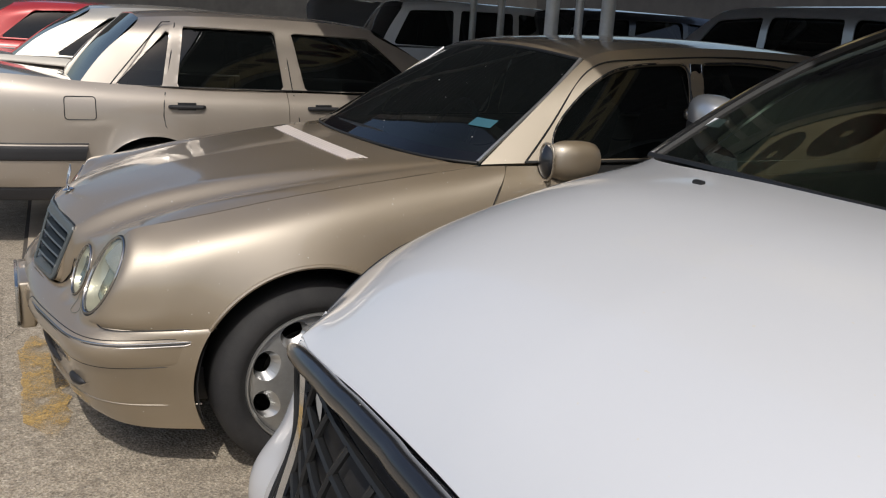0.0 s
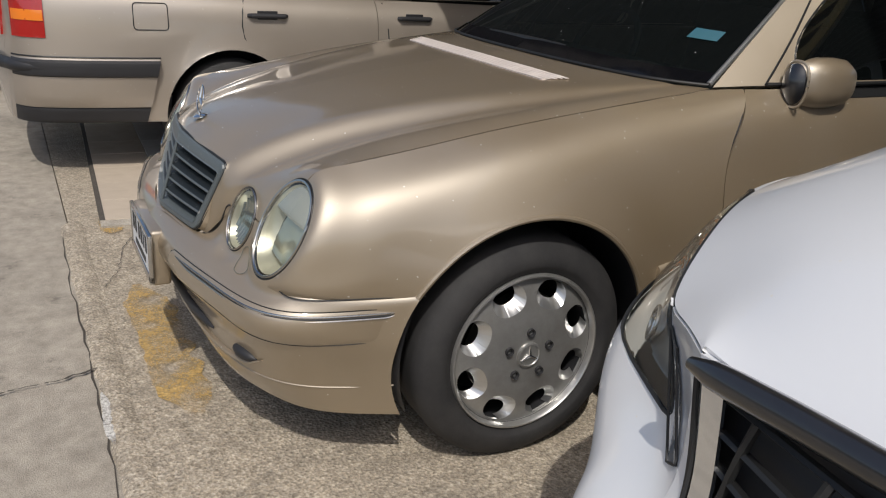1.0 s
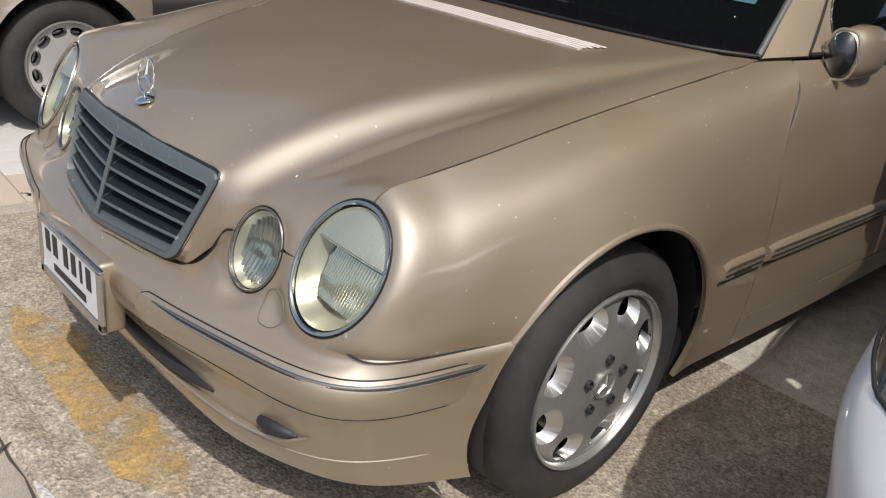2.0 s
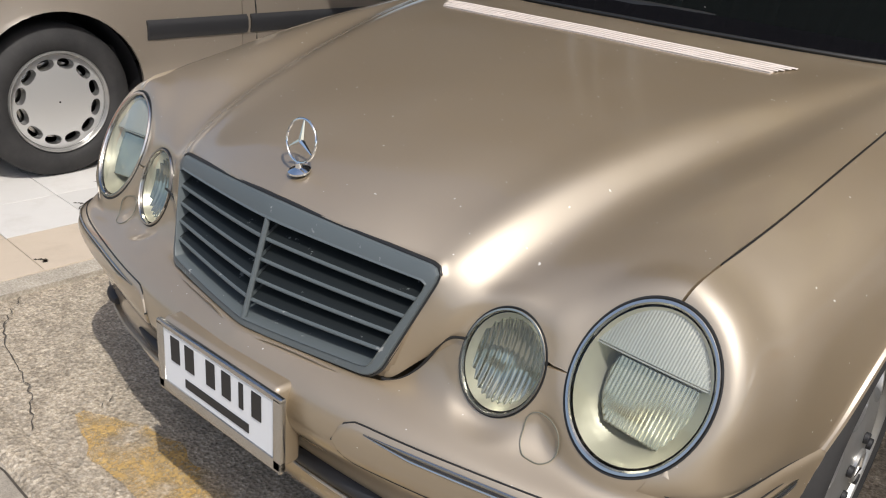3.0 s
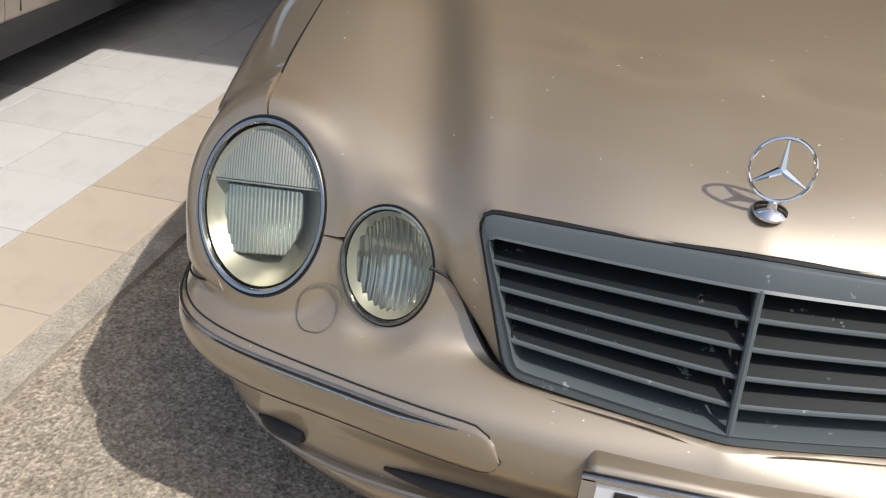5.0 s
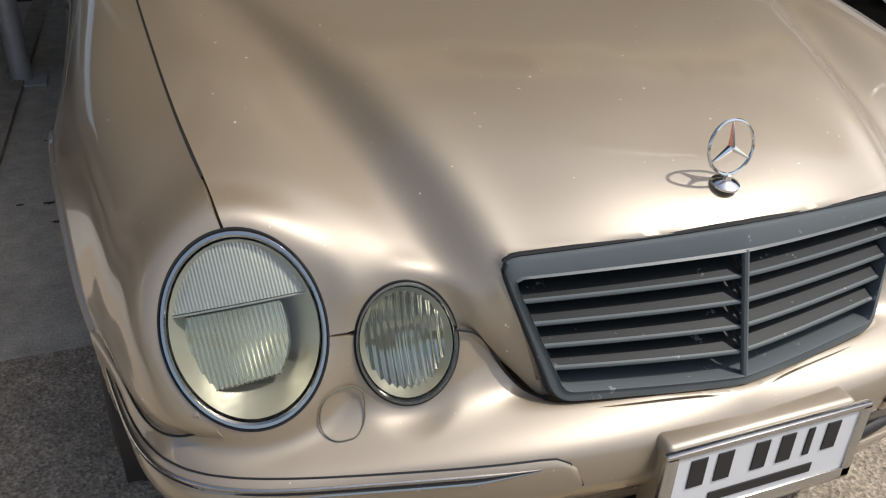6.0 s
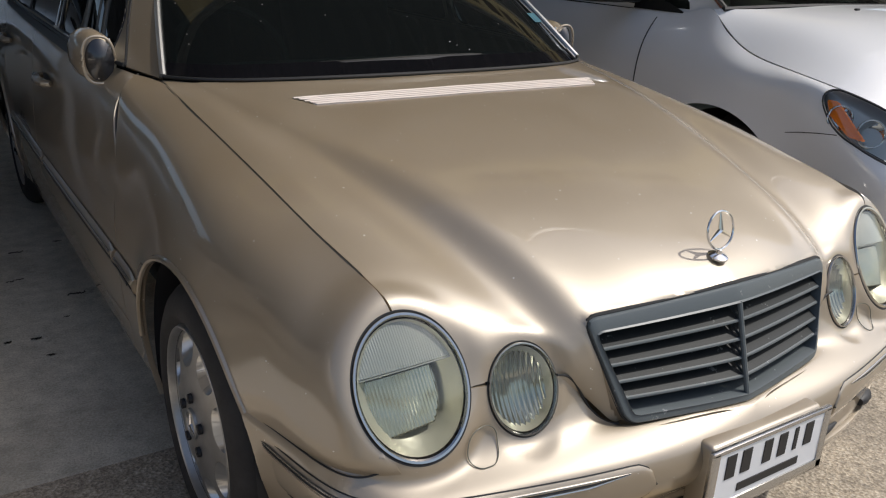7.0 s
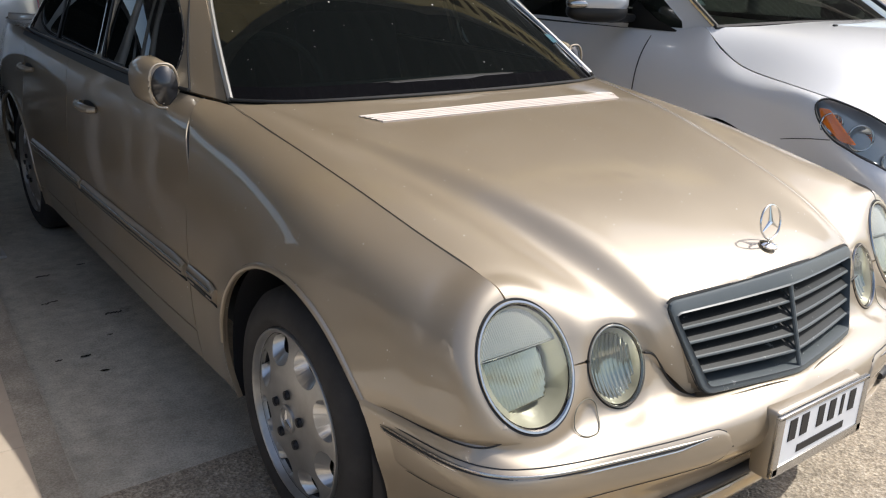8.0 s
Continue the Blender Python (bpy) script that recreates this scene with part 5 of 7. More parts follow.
# ---- the other vehicles ----
def car_rows(P):
    """Control rows of one flank, of the bonnet, the nose, the cabin, the roof and the tail from a car's main sizes."""
    w, yf, yt = P["w"], P["front"], P["tail"]
    hf, hr, zb, zs = P["nose_z"], P["cowl_z"], P["belt_z"], P["sill_z"]
    yc, dk = P["cowl_y"], P["deck_z"]
    ys = [yf, yf + 0.07, yf + 0.24, yf + 0.62, yc + 0.15, (yc + yt) / 2, yt - 0.65, yt - 0.22, yt - 0.06, yt]
    ks = [0.66, 0.83, 0.935, 0.985, 1.0, 1.0, 0.985, 0.93, 0.84, 0.68]
    top = [hf, hf + 0.012, hf + 0.04, hf + 0.6 * (hr - hf), hr - 0.01, zb, 0.5 * (zb + dk), dk - 0.01, dk - 0.02, dk - 0.04]
    rows = []
    for k, f in ((0.885, 1.0), (0.955, 0.90), (0.990, 0.72), (1.0, 0.50), (1.0, 0.30), (0.985, 0.14), (0.955, 0.0)):
        rows.append([(w * k * kk * (1.0 if f > 0.6 else 1.0), y + (0.03 if y < 0 else -0.02) * (abs(f - 0.35) * 1.2 if kk < 0.95 else 0), zs + (t - zs) * f) for y, kk, t in zip(ys, ks, top)])
    bonnet = []
    for k, crown in ((0.0, 0.035), (0.35, 0.030), (0.62, 0.016), (0.80, 0.004)):
        bonnet.append([(w * k * (1.06 if y > yf + 0.2 else 0.92 if y > yf + 0.02 else 0.74), y - 0.05 * (1 - k) * (y < yf + 0.3) + (0.12 * k if y > yc - 0.1 else 0), z + crown * (1.0 if y > yf + 0.1 else 0.4)) for y, z in ((yc, hr), (yc - 0.35, hr - 0.02), (yf + 0.62, hf + 0.6 * (hr - hf)), (yf + 0.24, hf + 0.04), (yf + 0.05, hf + 0.005), (yf, hf - 0.03))])
    bonnet.append([rows[0][i] for i in (4, 3)] and [(x, y, z) for x, y, z in (rows[0][4], ((rows[0][4][0] + rows[0][3][0]) / 2, (rows[0][4][1] + rows[0][3][1]) / 2, (rows[0][4][2] + rows[0][3][2]) / 2 + 0.008), rows[0][3], rows[0][2], rows[0][1], rows[0][0])])
    nose, tail = [], []
    for f in (0.0, 0.25, 0.5, 0.75, 1.0):
        i = 6 - f * 6
        a, b = int(min(5, math.floor(i))), int(min(6, math.floor(i) + 1))
        e = np.array(rows[a][0]) * (1 - (i - a)) + np.array(rows[b][0]) * (i - a)
        g = np.array(rows[a][-1]) * (1 - (i - a)) + np.array(rows[b][-1]) * (i - a)
        bul = 0.05 + 0.05 * math.sin(math.pi * min(1, f * 1.2))
        nose.append([(0, e[1] - bul, e[2]), (e[0] * 0.5, e[1] - 0.85 * bul, e[2]), (e[0] * 0.85, e[1] - 0.35 * bul, e[2]), tuple(e)])
        tail.append([(0, g[1] + 0.6 * bul, g[2]), (g[0] * 0.5, g[1] + 0.5 * bul, g[2]), (g[0] * 0.85, g[1] + 0.2 * bul, g[2]), tuple(g)])
    return rows, bonnet, nose, tail


def build_car(name, P, m, label, paint, pane_mat=None, lamps=True):
    """A vehicle with panels, glass, wheels, lamps, bumpers and handles from its main sizes; it looks along its own -y."""
    pane_mat = pane_mat or TINT
    car = root(name, None, label=label, category=P.get("kind", "car"))
    rows, bonnet, nose, tail = car_rows(P)
    w, zs = P["w"], P["sill_z"]
    arch = [(0.0, P["r"] + 0.005, P["r"] + 0.045), (P["base"], P["r"] + 0.005, P["r"] + 0.045)]
    yc, yt = P["cowl_y"], P["tail"]
    ztop, zb = P["roof_z"], P["belt_z"]
    ts, re, bb = P["screen_top"], P["roof_end"], P["back_base"]
    wide, post = P.get("wide", 0.0) * w, P.get("post", 0.20)
    foot = yc + P.get("foot", 0.10)
    up = [
        [(0.80 * w + wide, foot, P["cowl_z"]), (0.875 * w, yc + 0.34, zb), (0.89 * w, (yc + bb) / 2, zb + 0.004), (0.885 * w, bb - 0.40, zb + 0.01), (0.80 * w, bb, zb + 0.01)],
        [(0.74 * w + wide, (yc + ts) / 2 + 0.06, (zb + ztop) / 2), (0.80 * w, (yc + ts) / 2 + 0.06 + post, (zb + ztop) / 2), (0.82 * w, (yc + bb) / 2, (zb + ztop) / 2 + 0.01), (0.815 * w, (bb + re) / 2 - 0.28, (zb + ztop) / 2), (0.74 * w, (bb + re) / 2, (zb + ztop) / 2)],
        [(0.66 * w + wide, ts + 0.01, ztop - 0.085), (0.70 * w, ts + 0.20, ztop - 0.075), (0.735 * w, (ts + re) / 2, ztop - 0.065), (0.72 * w, re - 0.22, ztop - 0.08), (0.66 * w, re + 0.02, ztop - 0.09)],
        [(0.60 * w + wide, ts + 0.02, ztop - 0.055), (0.64 * w, ts + 0.20, ztop - 0.035), (0.655 * w, (ts + re) / 2, ztop - 0.025), (0.64 * w, re - 0.22, ztop - 0.04), (0.58 * w, re, ztop - 0.06)],
    ]
    if wide:
        share = (0.45, 0.75, 0.92, 0.95)
        up = [[r[0]] + [(x + wide * k, y, z) for x, y, z in r[1:]] for r, k in zip(up, share)]
    for s in (1, -1):
        cuts = [arch_cut(*a, s) for a in arch]
        n = 141
        marks = [0.0] + P["shuts"] + [1.0] if not P.get("custom") else []
        for a, b, nm in zip(marks, marks[1:], P["panels"]):
            part(nm, side_skin(rows, s, n, 40, cuts, 0.012, (a, b), None, 0.002), paint, car)
        part("window_frame", side_skin(up, s, 120, 44, [side_cut(q, s, P.get("win_r", 0.04)) for q in P["windows"]], 0.012), paint, car)
        g = patch(up[:3], 60, 16)[:, 3:57] * np.array([s, 1, 1]) - np.array([s * 0.012, 0, 0])
        pane("side_glass", g, pane_mat, car, flip=s > 0)
        for y, z in P.get("handles", ()):
            fg = patch(rows, 81, 41)
            d = (fg[:, :, 1] - y) ** 2 + (fg[:, :, 2] - z) ** 2
            x = fg[np.unravel_index(d.argmin(), d.shape)][0]
            part("handle_recess", rounded_box((0.006, 0.11, 0.062), 0.002, 1, pose(s * (x + 0.001), y, z)), P.get("handle_mat", DARK), car)
            part("door_handle", tube([(s * (x + o), y + d2, z + 0.006) for d2, o in ((-0.105, 0.004), (-0.09, 0.02), (0.09, 0.02), (0.105, 0.004))], [0.010, 0.013, 0.013, 0.010], 8), P.get("handle_mat", DARK), car)
        for y0 in (0.0, P["base"]):
            wheel_well(car, s * (w - 0.04), y0, P["r"] + 0.005, P["r"] + 0.048, s)
            wheel(car, s * (w - 0.022), y0, P["r"], s, P["r"], 0.19, P["rim"], P.get("holes", 8), P.get("hole", (0.150, 0.040, 0.042)), P.get("flat", True), P.get("wheel_mat", ALLOY))
        if P.get("mirrors", True):
            mr = part("door_mirror", rounded_box((0.20, 0.11, 0.14), 0.045, 4, pose(s * (w + 0.075), yc + 0.42, zb + 0.075)), P.get("mirror_mat", paint), car)
            part("mirror_foot", rounded_box((0.10, 0.06, 0.035), 0.012, 2, pose(s * (w - 0.05), yc + 0.43, zb + 0.02)), SEAL, mr)
            part("mirror_glass", rounded_box((0.16, 0.006, 0.10), 0.002, 1, pose(s * (w + 0.075), yc + 0.476, zb + 0.075)), CHROME, mr)
        part("belt_seal", tube([(s * (x + 0.004), y, z + 0.004) for x, y, z in spline(up[0][1:], 24)], 0.0035, 6), SEAL, car)
    roof = [
        [(0, ts - 0.05, ztop - 0.03), (0, ts + 0.25, ztop - 0.004), (0, (ts + re) / 2, ztop + 0.008), (0, re - 0.25, ztop - 0.004), (0, re, ztop - 0.03)],
        [(0.35 * w, ts - 0.03, ztop - 0.036), (0.36 * w, ts + 0.24, ztop - 0.010), (0.37 * w, (ts + re) / 2, ztop + 0.002), (0.36 * w, re - 0.24, ztop - 0.010), (0.33 * w, re, ztop - 0.036)],
        up[3],
    ]
    part("roof", skin(both(patch(roof, 40, 16)), (), 0.012), P.get("roof_mat", paint), car)
    zc = P["cowl_z"] + 0.03
    screen = [
        [(0, yc, zc), (0, (yc + ts) / 2 - 0.06, (zc + ztop) / 2 + 0.0), (0, ts - 0.05, ztop - 0.035)],
        [(0.45 * w, yc + 0.03, zc), (0.41 * w, (yc + ts) / 2 - 0.03, (zc + ztop) / 2 - 0.005), (0.36 * w, ts - 0.03, ztop - 0.042)],
        [(0.80 * w + wide, foot, zc - 0.02), (0.73 * w + wide, (yc + ts) / 2 + 0.04, (zc + ztop) / 2 - 0.02), (0.61 * w + wide, ts + 0.015, ztop - 0.06)],
    ]
    pane("windscreen", both(patch(screen, 24, 14)), P.get("screen_mat", pane_mat), car)
    part("screen_seal", tube([(x, y - 0.004, z + 0.004) for x, y, z in spline([(-0.80 * w - wide, foot, zc - 0.02), (-0.45 * w, yc + 0.03, zc), (0, yc, zc), (0.45 * w, yc + 0.03, zc), (0.80 * w + wide, foot, zc - 0.02)], 40)], 0.010, 6), SEAL, car)
    if wide:
        for s in (1, -1):
            edge_line = spline([(s * x, y, z) for x, y, z in screen[2]], 30)
            # bright tube added to stand for the pillar's sunlit edge
            part("lit_edge_line", tube([(x + s * 0.006, y, z + 0.006) for x, y, z in edge_line], 0.007, 6), CHROME, car, "bright line for the sunlit pillar edge")
            part("side_seal", tube([(x - s * 0.014, y - 0.004, z + 0.001) for x, y, z in edge_line], 0.011, 6), SEAL, car)
    back = [
        [(0, re, ztop - 0.035), (0, (re + bb) / 2 + 0.02, (ztop + zb) / 2 + 0.02), (0, bb + 0.03, zb + 0.02)],
        [(0.33 * w, re, ztop - 0.042), (0.38 * w, (re + bb) / 2 + 0.01, (ztop + zb) / 2 + 0.015), (0.42 * w, bb + 0.02, zb + 0.02)],
        [(0.58 * w, re, ztop - 0.065), (0.70 * w, (re + bb) / 2 - 0.01, (ztop + zb) / 2), (0.79 * w, bb, zb + 0.012)],
    ]
    pane("back_glass", both(patch(back, 20, 12)), P.get("back_mat", pane_mat), car)
    hood = both(patch(bonnet, 40, 20))
    if P.get("custom"):
        pass
    elif not P.get("bonnet_up"):
        part("bonnet", skin(shrunk(hood, 0.002), (), 0.012), paint, car)
    else:
        at = Vector((0, yc, P["cowl_z"]))
        bm = skin(hood, (), 0.02)
        bm.transform(Matrix.Translation(at) @ pose(0, 0, 0, -52) @ Matrix.Translation(-at))
        part("bonnet", bm, paint, car, "raised bonnet")
        part("engine", box(-0.5 * w, 0.5 * w, P["front"] + 0.15, yc - 0.1, 0.45, P["nose_z"] - 0.05, 0.06), DARK, car)
    if not P.get("custom"):
        part("nose", skin(np.concatenate([mirrored(patch(nose, 40, 24))[:, :-1], patch(nose, 40, 24)], 1), (), 0.01), paint, car)
    part("tail", skin(np.concatenate([mirrored(patch(tail, 40, 24))[:, :-1], patch(tail, 40, 24)], 1), (), 0.01, flip=True), paint, car)
    top_row = rows[0]
    deck = [
        [(0, bb + 0.02, zb + 0.02), (0, (bb + yt) / 2, (zb + P["deck_z"]) / 2 + 0.03), (0, yt - 0.05, P["deck_z"] + 0.01), (0, yt + 0.02, P["deck_z"] - 0.03)],
        [(0.42 * w, bb + 0.01, zb + 0.02), (0.42 * w, (bb + yt) / 2, (zb + P["deck_z"]) / 2 + 0.025), (0.40 * w, yt - 0.06, P["deck_z"] + 0.008), (0.36 * w, yt + 0.015, P["deck_z"] - 0.03)],
        [(0.80 * w, bb - 0.02, zb + 0.008), (0.84 * w, (bb + yt) / 2, (zb + P["deck_z"]) / 2), (0.72 * w, yt - 0.07, P["deck_z"] - 0.012), (0.60 * w, yt, P["deck_z"] - 0.04)],
    ]
    part("boot_lid", skin(both(patch(deck, 30, 14)), (), 0.01), paint, car)
    part("underbody", box(-0.8 * w, 0.8 * w, P["front"] + 0.25, yt - 0.25, zs - 0.02, zs + 0.12, 0.02), DARK, car)
    part("cabin_floor", box(-0.8 * w, 0.8 * w, yc + 0.05, bb, zs + 0.13, zs + 0.2), P.get("cabin", INTERIOR), car)
    part("dashboard", box(-0.78 * w, 0.78 * w, yc + 0.08, yc + 0.5, zb - 0.25, zb - 0.02, 0.05, 3), P.get("dash", INTERIOR), car)
    part("firewall", box(-0.75 * w, 0.75 * w, yc - 0.02, yc + 0.05, zs + 0.1, P["cowl_z"] - 0.08, 0.02), DARK, car)
    for x in (-0.42 * w, 0.42 * w):
        seat = part("seat", rounded_box((0.48, 0.14, 0.56), 0.05, 3, pose(x, yc + 1.28, zb - 0.14, -12)), P.get("cabin", INTERIOR), car)
        part("head_rest", rounded_box((0.25, 0.09, 0.16), 0.035, 3, pose(x, yc + 1.38, zb + 0.20, -8)), P.get("cabin", INTERIOR), seat)
    if lamps:
        for s in (1, -1):
            for nm, g, v, mt, lab in (("headlamp", patch(nose, 81, 61)[:, 46:], P["lamp"], DULL_CHROME, "clear glass headlamp"), ("tail_lamp", patch(tail, 81, 61)[:, 50:], P["tail_lamp"], REDLENS, "red tail lamp")):
                g = g[int(v[0] * 60) : int(v[1] * 60) + 1]
                off = np.array([0, -0.012 if nm == "headlamp" else 0.012, 0])
                part(nm, skin((g + off) * np.array([s, 1, 1]), (), 0.02, flip=(s > 0) != (nm == "headlamp")), mt, car, lab)
    for rowset, sign in ((nose, -1), (tail, 1)):
        if P.get("custom"):
            continue
        g, fgl = patch(rowset, 60, 41), patch(rows, 161, 41)
        line = [tuple(p + np.array([0, sign * 0.02, 0])) for p in g[12]]
        lim = P.get("wrap", 0.45)
        ys = [q for q in fgl[28] if (q[1] < -lim if sign < 0 else q[1] > P["base"] + lim)]
        ys = ys if sign < 0 else ys[::-1]
        for s in (1, -1):
            pts = [(s * x, y, P["strip_z"]) for x, y, z in line[::4]] + [(s * (x + 0.010), y, P["strip_z"]) for x, y, z in ys[2::2]]
            bar = tube(spline(pts, 60), P.get("strip_r", 0.03), 10)
            part("bumper_strip", bar, P.get("strip_mat", DARK), car)
    car.matrix_world = m
    return car


# beige saloon with its tail to the driveway
VOLV = dict(w=0.88, front=-0.93, tail=3.74, nose_z=0.76, cowl_z=0.91, belt_z=0.925, sill_z=0.27, deck_z=1.000, cowl_y=0.42, screen_top=1.14, roof_end=2.69, back_base=3.06, roof_z=1.395,
            base=2.664, r=0.300, rim=0.195, holes=12, hole=(0.163, 0.021, 0.036), flat=True, wheel_mat=HUBCAP, shuts=[0.235, 0.37, 0.575], panels=["front_wing", "front_door", "rear_door", "rear_wing"], lamp=(0.62, 0.92), tail_lamp=(0.60, 0.88),
            windows=[[(0.84, 0.935), (1.22, 1.285), (1.78, 1.292), (1.70, 0.932)], [(1.845, 0.933), (1.89, 1.297), (2.455, 1.297), (2.515, 0.937)], [(2.60, 0.938), (2.532, 1.290), (2.865, 0.938)]], win_r=0.012,
            handles=[(1.60, 0.82), (2.47, 0.82)], strip_z=0.555, strip_r=0.030, wrap=0.40, mirrors=True)
beige_car = build_car("saloon_car", VOLV, pose(-2.975, 2.644, 0.018, 0, 0, 180), "beige metallic boxy saloon with black bumper strips", BEIGE)
bg = patch(car_rows(VOLV)[0], 321, 121)


def on_beige(y, z, off, s):
    d = (bg[:, :, 1] - y) ** 2 + (bg[:, :, 2] - z) ** 2
    q = bg[np.unravel_index(d.argmin(), d.shape)]
    return (s * (q[0] + off), y, z)


for s in (1, -1):
    for y0, y1 in ((0.40, 1.0), (1.02, 1.79), (1.81, 2.30)):
        part("side_moulding", skin(np.array([[on_beige(y, 0.556 + 0.04 * f, 0.002 + 0.014 * (1 - abs(f) ** 4), s) for y in np.linspace(y0, y1, 16)] for f in np.linspace(-1, 1, 7)]), (), 0.012, flip=s < 0), DARK, beige_car, "black rubber side moulding")
    part("valance_sill", skin(np.array([[on_beige(y, z, 0.006, s) for y in np.linspace(0.358, 2.33, 30)] for z in np.linspace(0.205, 0.318, 7)]), (), 0.012, flip=s < 0), DARK, beige_car)
    for nm, z0, z1, off, mt, lab in (("rear_bumper", 0.355, 0.600, 0.026, BEIGE, "beige rear bumper"), ("bumper_pad", 0.508, 0.594, 0.040, DARK, "black rubber bumper pad"), ("rear_valance", 0.272, 0.352, 0.012, DARK, "dark lower valance")):
        rows = []
        for z in np.linspace(z0, z1, 9):
            e = 1 - abs(2 * (z - z0) / (z1 - z0) - 1) ** 8
            rows.append([on_beige(y, z, off * (0.55 + 0.45 * e), s) for y in np.linspace(3.035 + 0.22 * (0.60 - z), 3.715, 30)])
        part(nm, skin(np.array(rows), (), 0.03, flip=s < 0), mt, beige_car, lab)
    part("bumper_gap", tube([on_beige(y, 0.606, 0.002, s) for y in np.linspace(3.03, 3.71, 24)], 0.0045, 6), SEAL, beige_car)
    lamp = part("tail_lamp", skin(np.array([[on_beige(y, z, 0.006, s) for y in np.linspace(3.555, 3.70, 12)] for z in np.linspace(0.695, 0.885, 10)]), (), 0.012, flip=s < 0), REDLENS, beige_car, "red tail lamp wrapped round the corner")
    part("turn_lens", skin(np.array([[on_beige(y, z, 0.009, s) for y in np.linspace(3.56, 3.695, 8)] for z in np.linspace(0.775, 0.825, 4)]), (), 0.006, flip=s < 0), AMBER, lamp, "amber turn lens")


def beige_seam(pts, s):
    """A dark shut line on the saloon's flank, from (place along the car, height) pairs."""
    line = []
    for y, z in pts:
        x = on_beige(y, z, 0.0, s)[0] if z < 0.91 else s * float(np.interp(z, (0.91, 1.165, 1.325), (0.785, 0.722, 0.640)))
        line.append((x, y, z))
    part("door_gap", tube(line, 0.0040, 6), SEAL, beige_car)


for s in (1, -1):
    beige_seam([(2.498, 1.315), (2.515, 1.24), (2.535, 1.14), (2.562, 1.02), (2.586, 0.925)], s)
    beige_seam([(2.588, 0.905), (2.602, 0.84), (2.607, 0.77), (2.598, 0.71), (2.560, 0.655), (2.50, 0.62)], s)
    beige_seam([(1.84, 1.312), (1.822, 1.19), (1.805, 1.06), (1.788, 0.925)], s)
    beige_seam([(1.785, 0.905), (1.768, 0.76), (1.757, 0.62), (1.752, 0.45), (1.752, 0.34)], s)
    beige_seam([(2.525, 1.320), (2.574, 1.315), (2.72, 1.150), (2.86, 0.985), (2.908, 0.925)], s)
fuel = [on_beige(y, z, 0.0015, 1) for y, z in rounded_poly([(2.983, 0.745), (3.150, 0.745), (3.150, 0.875), (2.983, 0.875)], 0.02, 5)]
for s in (1, -1):
    part("fuel_flap" if s > 0 else "flap_gap", tube([(s * x, y, z) for x, y, z in fuel], 0.003, 6, True), SEAL, beige_car)

def egg(radii, m, power=2.5, n=28):
    """A softly squared ellipsoid."""
    bm = bmesh.new()
    bmesh.ops.create_uvsphere(bm, u_segments=n, v_segments=n // 2, radius=1.0)
    for v in bm.verts:
        k = sum(abs(c) ** power for c in v.co) ** (1 / power)
        v.co = Vector(c * r / k for c, r in zip(v.co, radii))
    bm.transform(m)
    return bm


# white car beside the sedan: its front end, in its own axes
WX, WY = 2.28, 0.53
WHT = dict(w=0.86, front=-0.90, tail=3.65, nose_z=0.80, cowl_z=1.075, belt_z=1.045, sill_z=0.22, deck_z=1.05, cowl_y=-0.02, screen_top=0.98, roof_end=2.6, back_base=3.2, roof_z=1.56,
           base=2.65, r=0.335, rim=0.215, holes=8, panels=[], windows=[[(0.27, 1.072), (0.50, 1.23), (0.93, 1.44), (1.60, 1.47), (1.62, 1.07)], [(1.70, 1.075), (1.70, 1.47), (2.45, 1.45), (2.75, 1.09)]],
           screen_mat=TINT_GREEN, dash=INTERIOR, cabin=CABIN_PALE, mirrors=False, custom=True, wide=0.13, post=0.16, foot=0.155)
white_car = build_car("white_car", WHT, pose(WX, WY, 0), "white metallic car with a black grille and chrome trim", WHITE, lamps=False)


def own(rows):
    """World places of the right-hand half, turned into the left half in the car's axes."""
    return [[(WX - x, y - WY, z) for x, y, z in r] for r in rows]


W_HOOD = own([
    [(2.28, 0.50, 1.115), (2.28, 0.25, 1.098), (2.28, 0.0, 1.035), (2.28, -0.15, 0.970), (2.28, -0.26, 0.895), (2.28, -0.335, 0.810)],
    [(1.95, 0.515, 1.112), (1.95, 0.25, 1.090), (1.95, 0.0, 1.023), (1.95, -0.15, 0.955), (1.95, -0.255, 0.882), (1.95, -0.337, 0.800)],
    [(1.71, 0.545, 1.102), (1.71, 0.26, 1.066), (1.71, 0.0, 0.988), (1.71, -0.14, 0.918), (1.735, -0.245, 0.850), (1.76, -0.335, 0.786)],
    [(1.565, 0.60, 1.094), (1.54, 0.30, 1.020), (1.53, 0.04, 0.945), (1.56, -0.10, 0.885), (1.62, -0.20, 0.835), (1.70, -0.328, 0.790)],
    [(1.462, 0.70, 1.088), (1.425, 0.50, 0.965), (1.400, 0.30, 0.922), (1.387, 0.083, 0.889), (1.450, -0.102, 0.827), (1.515, -0.214, 0.767), (1.60, -0.274, 0.775), (1.70, -0.335, 0.785)],
])
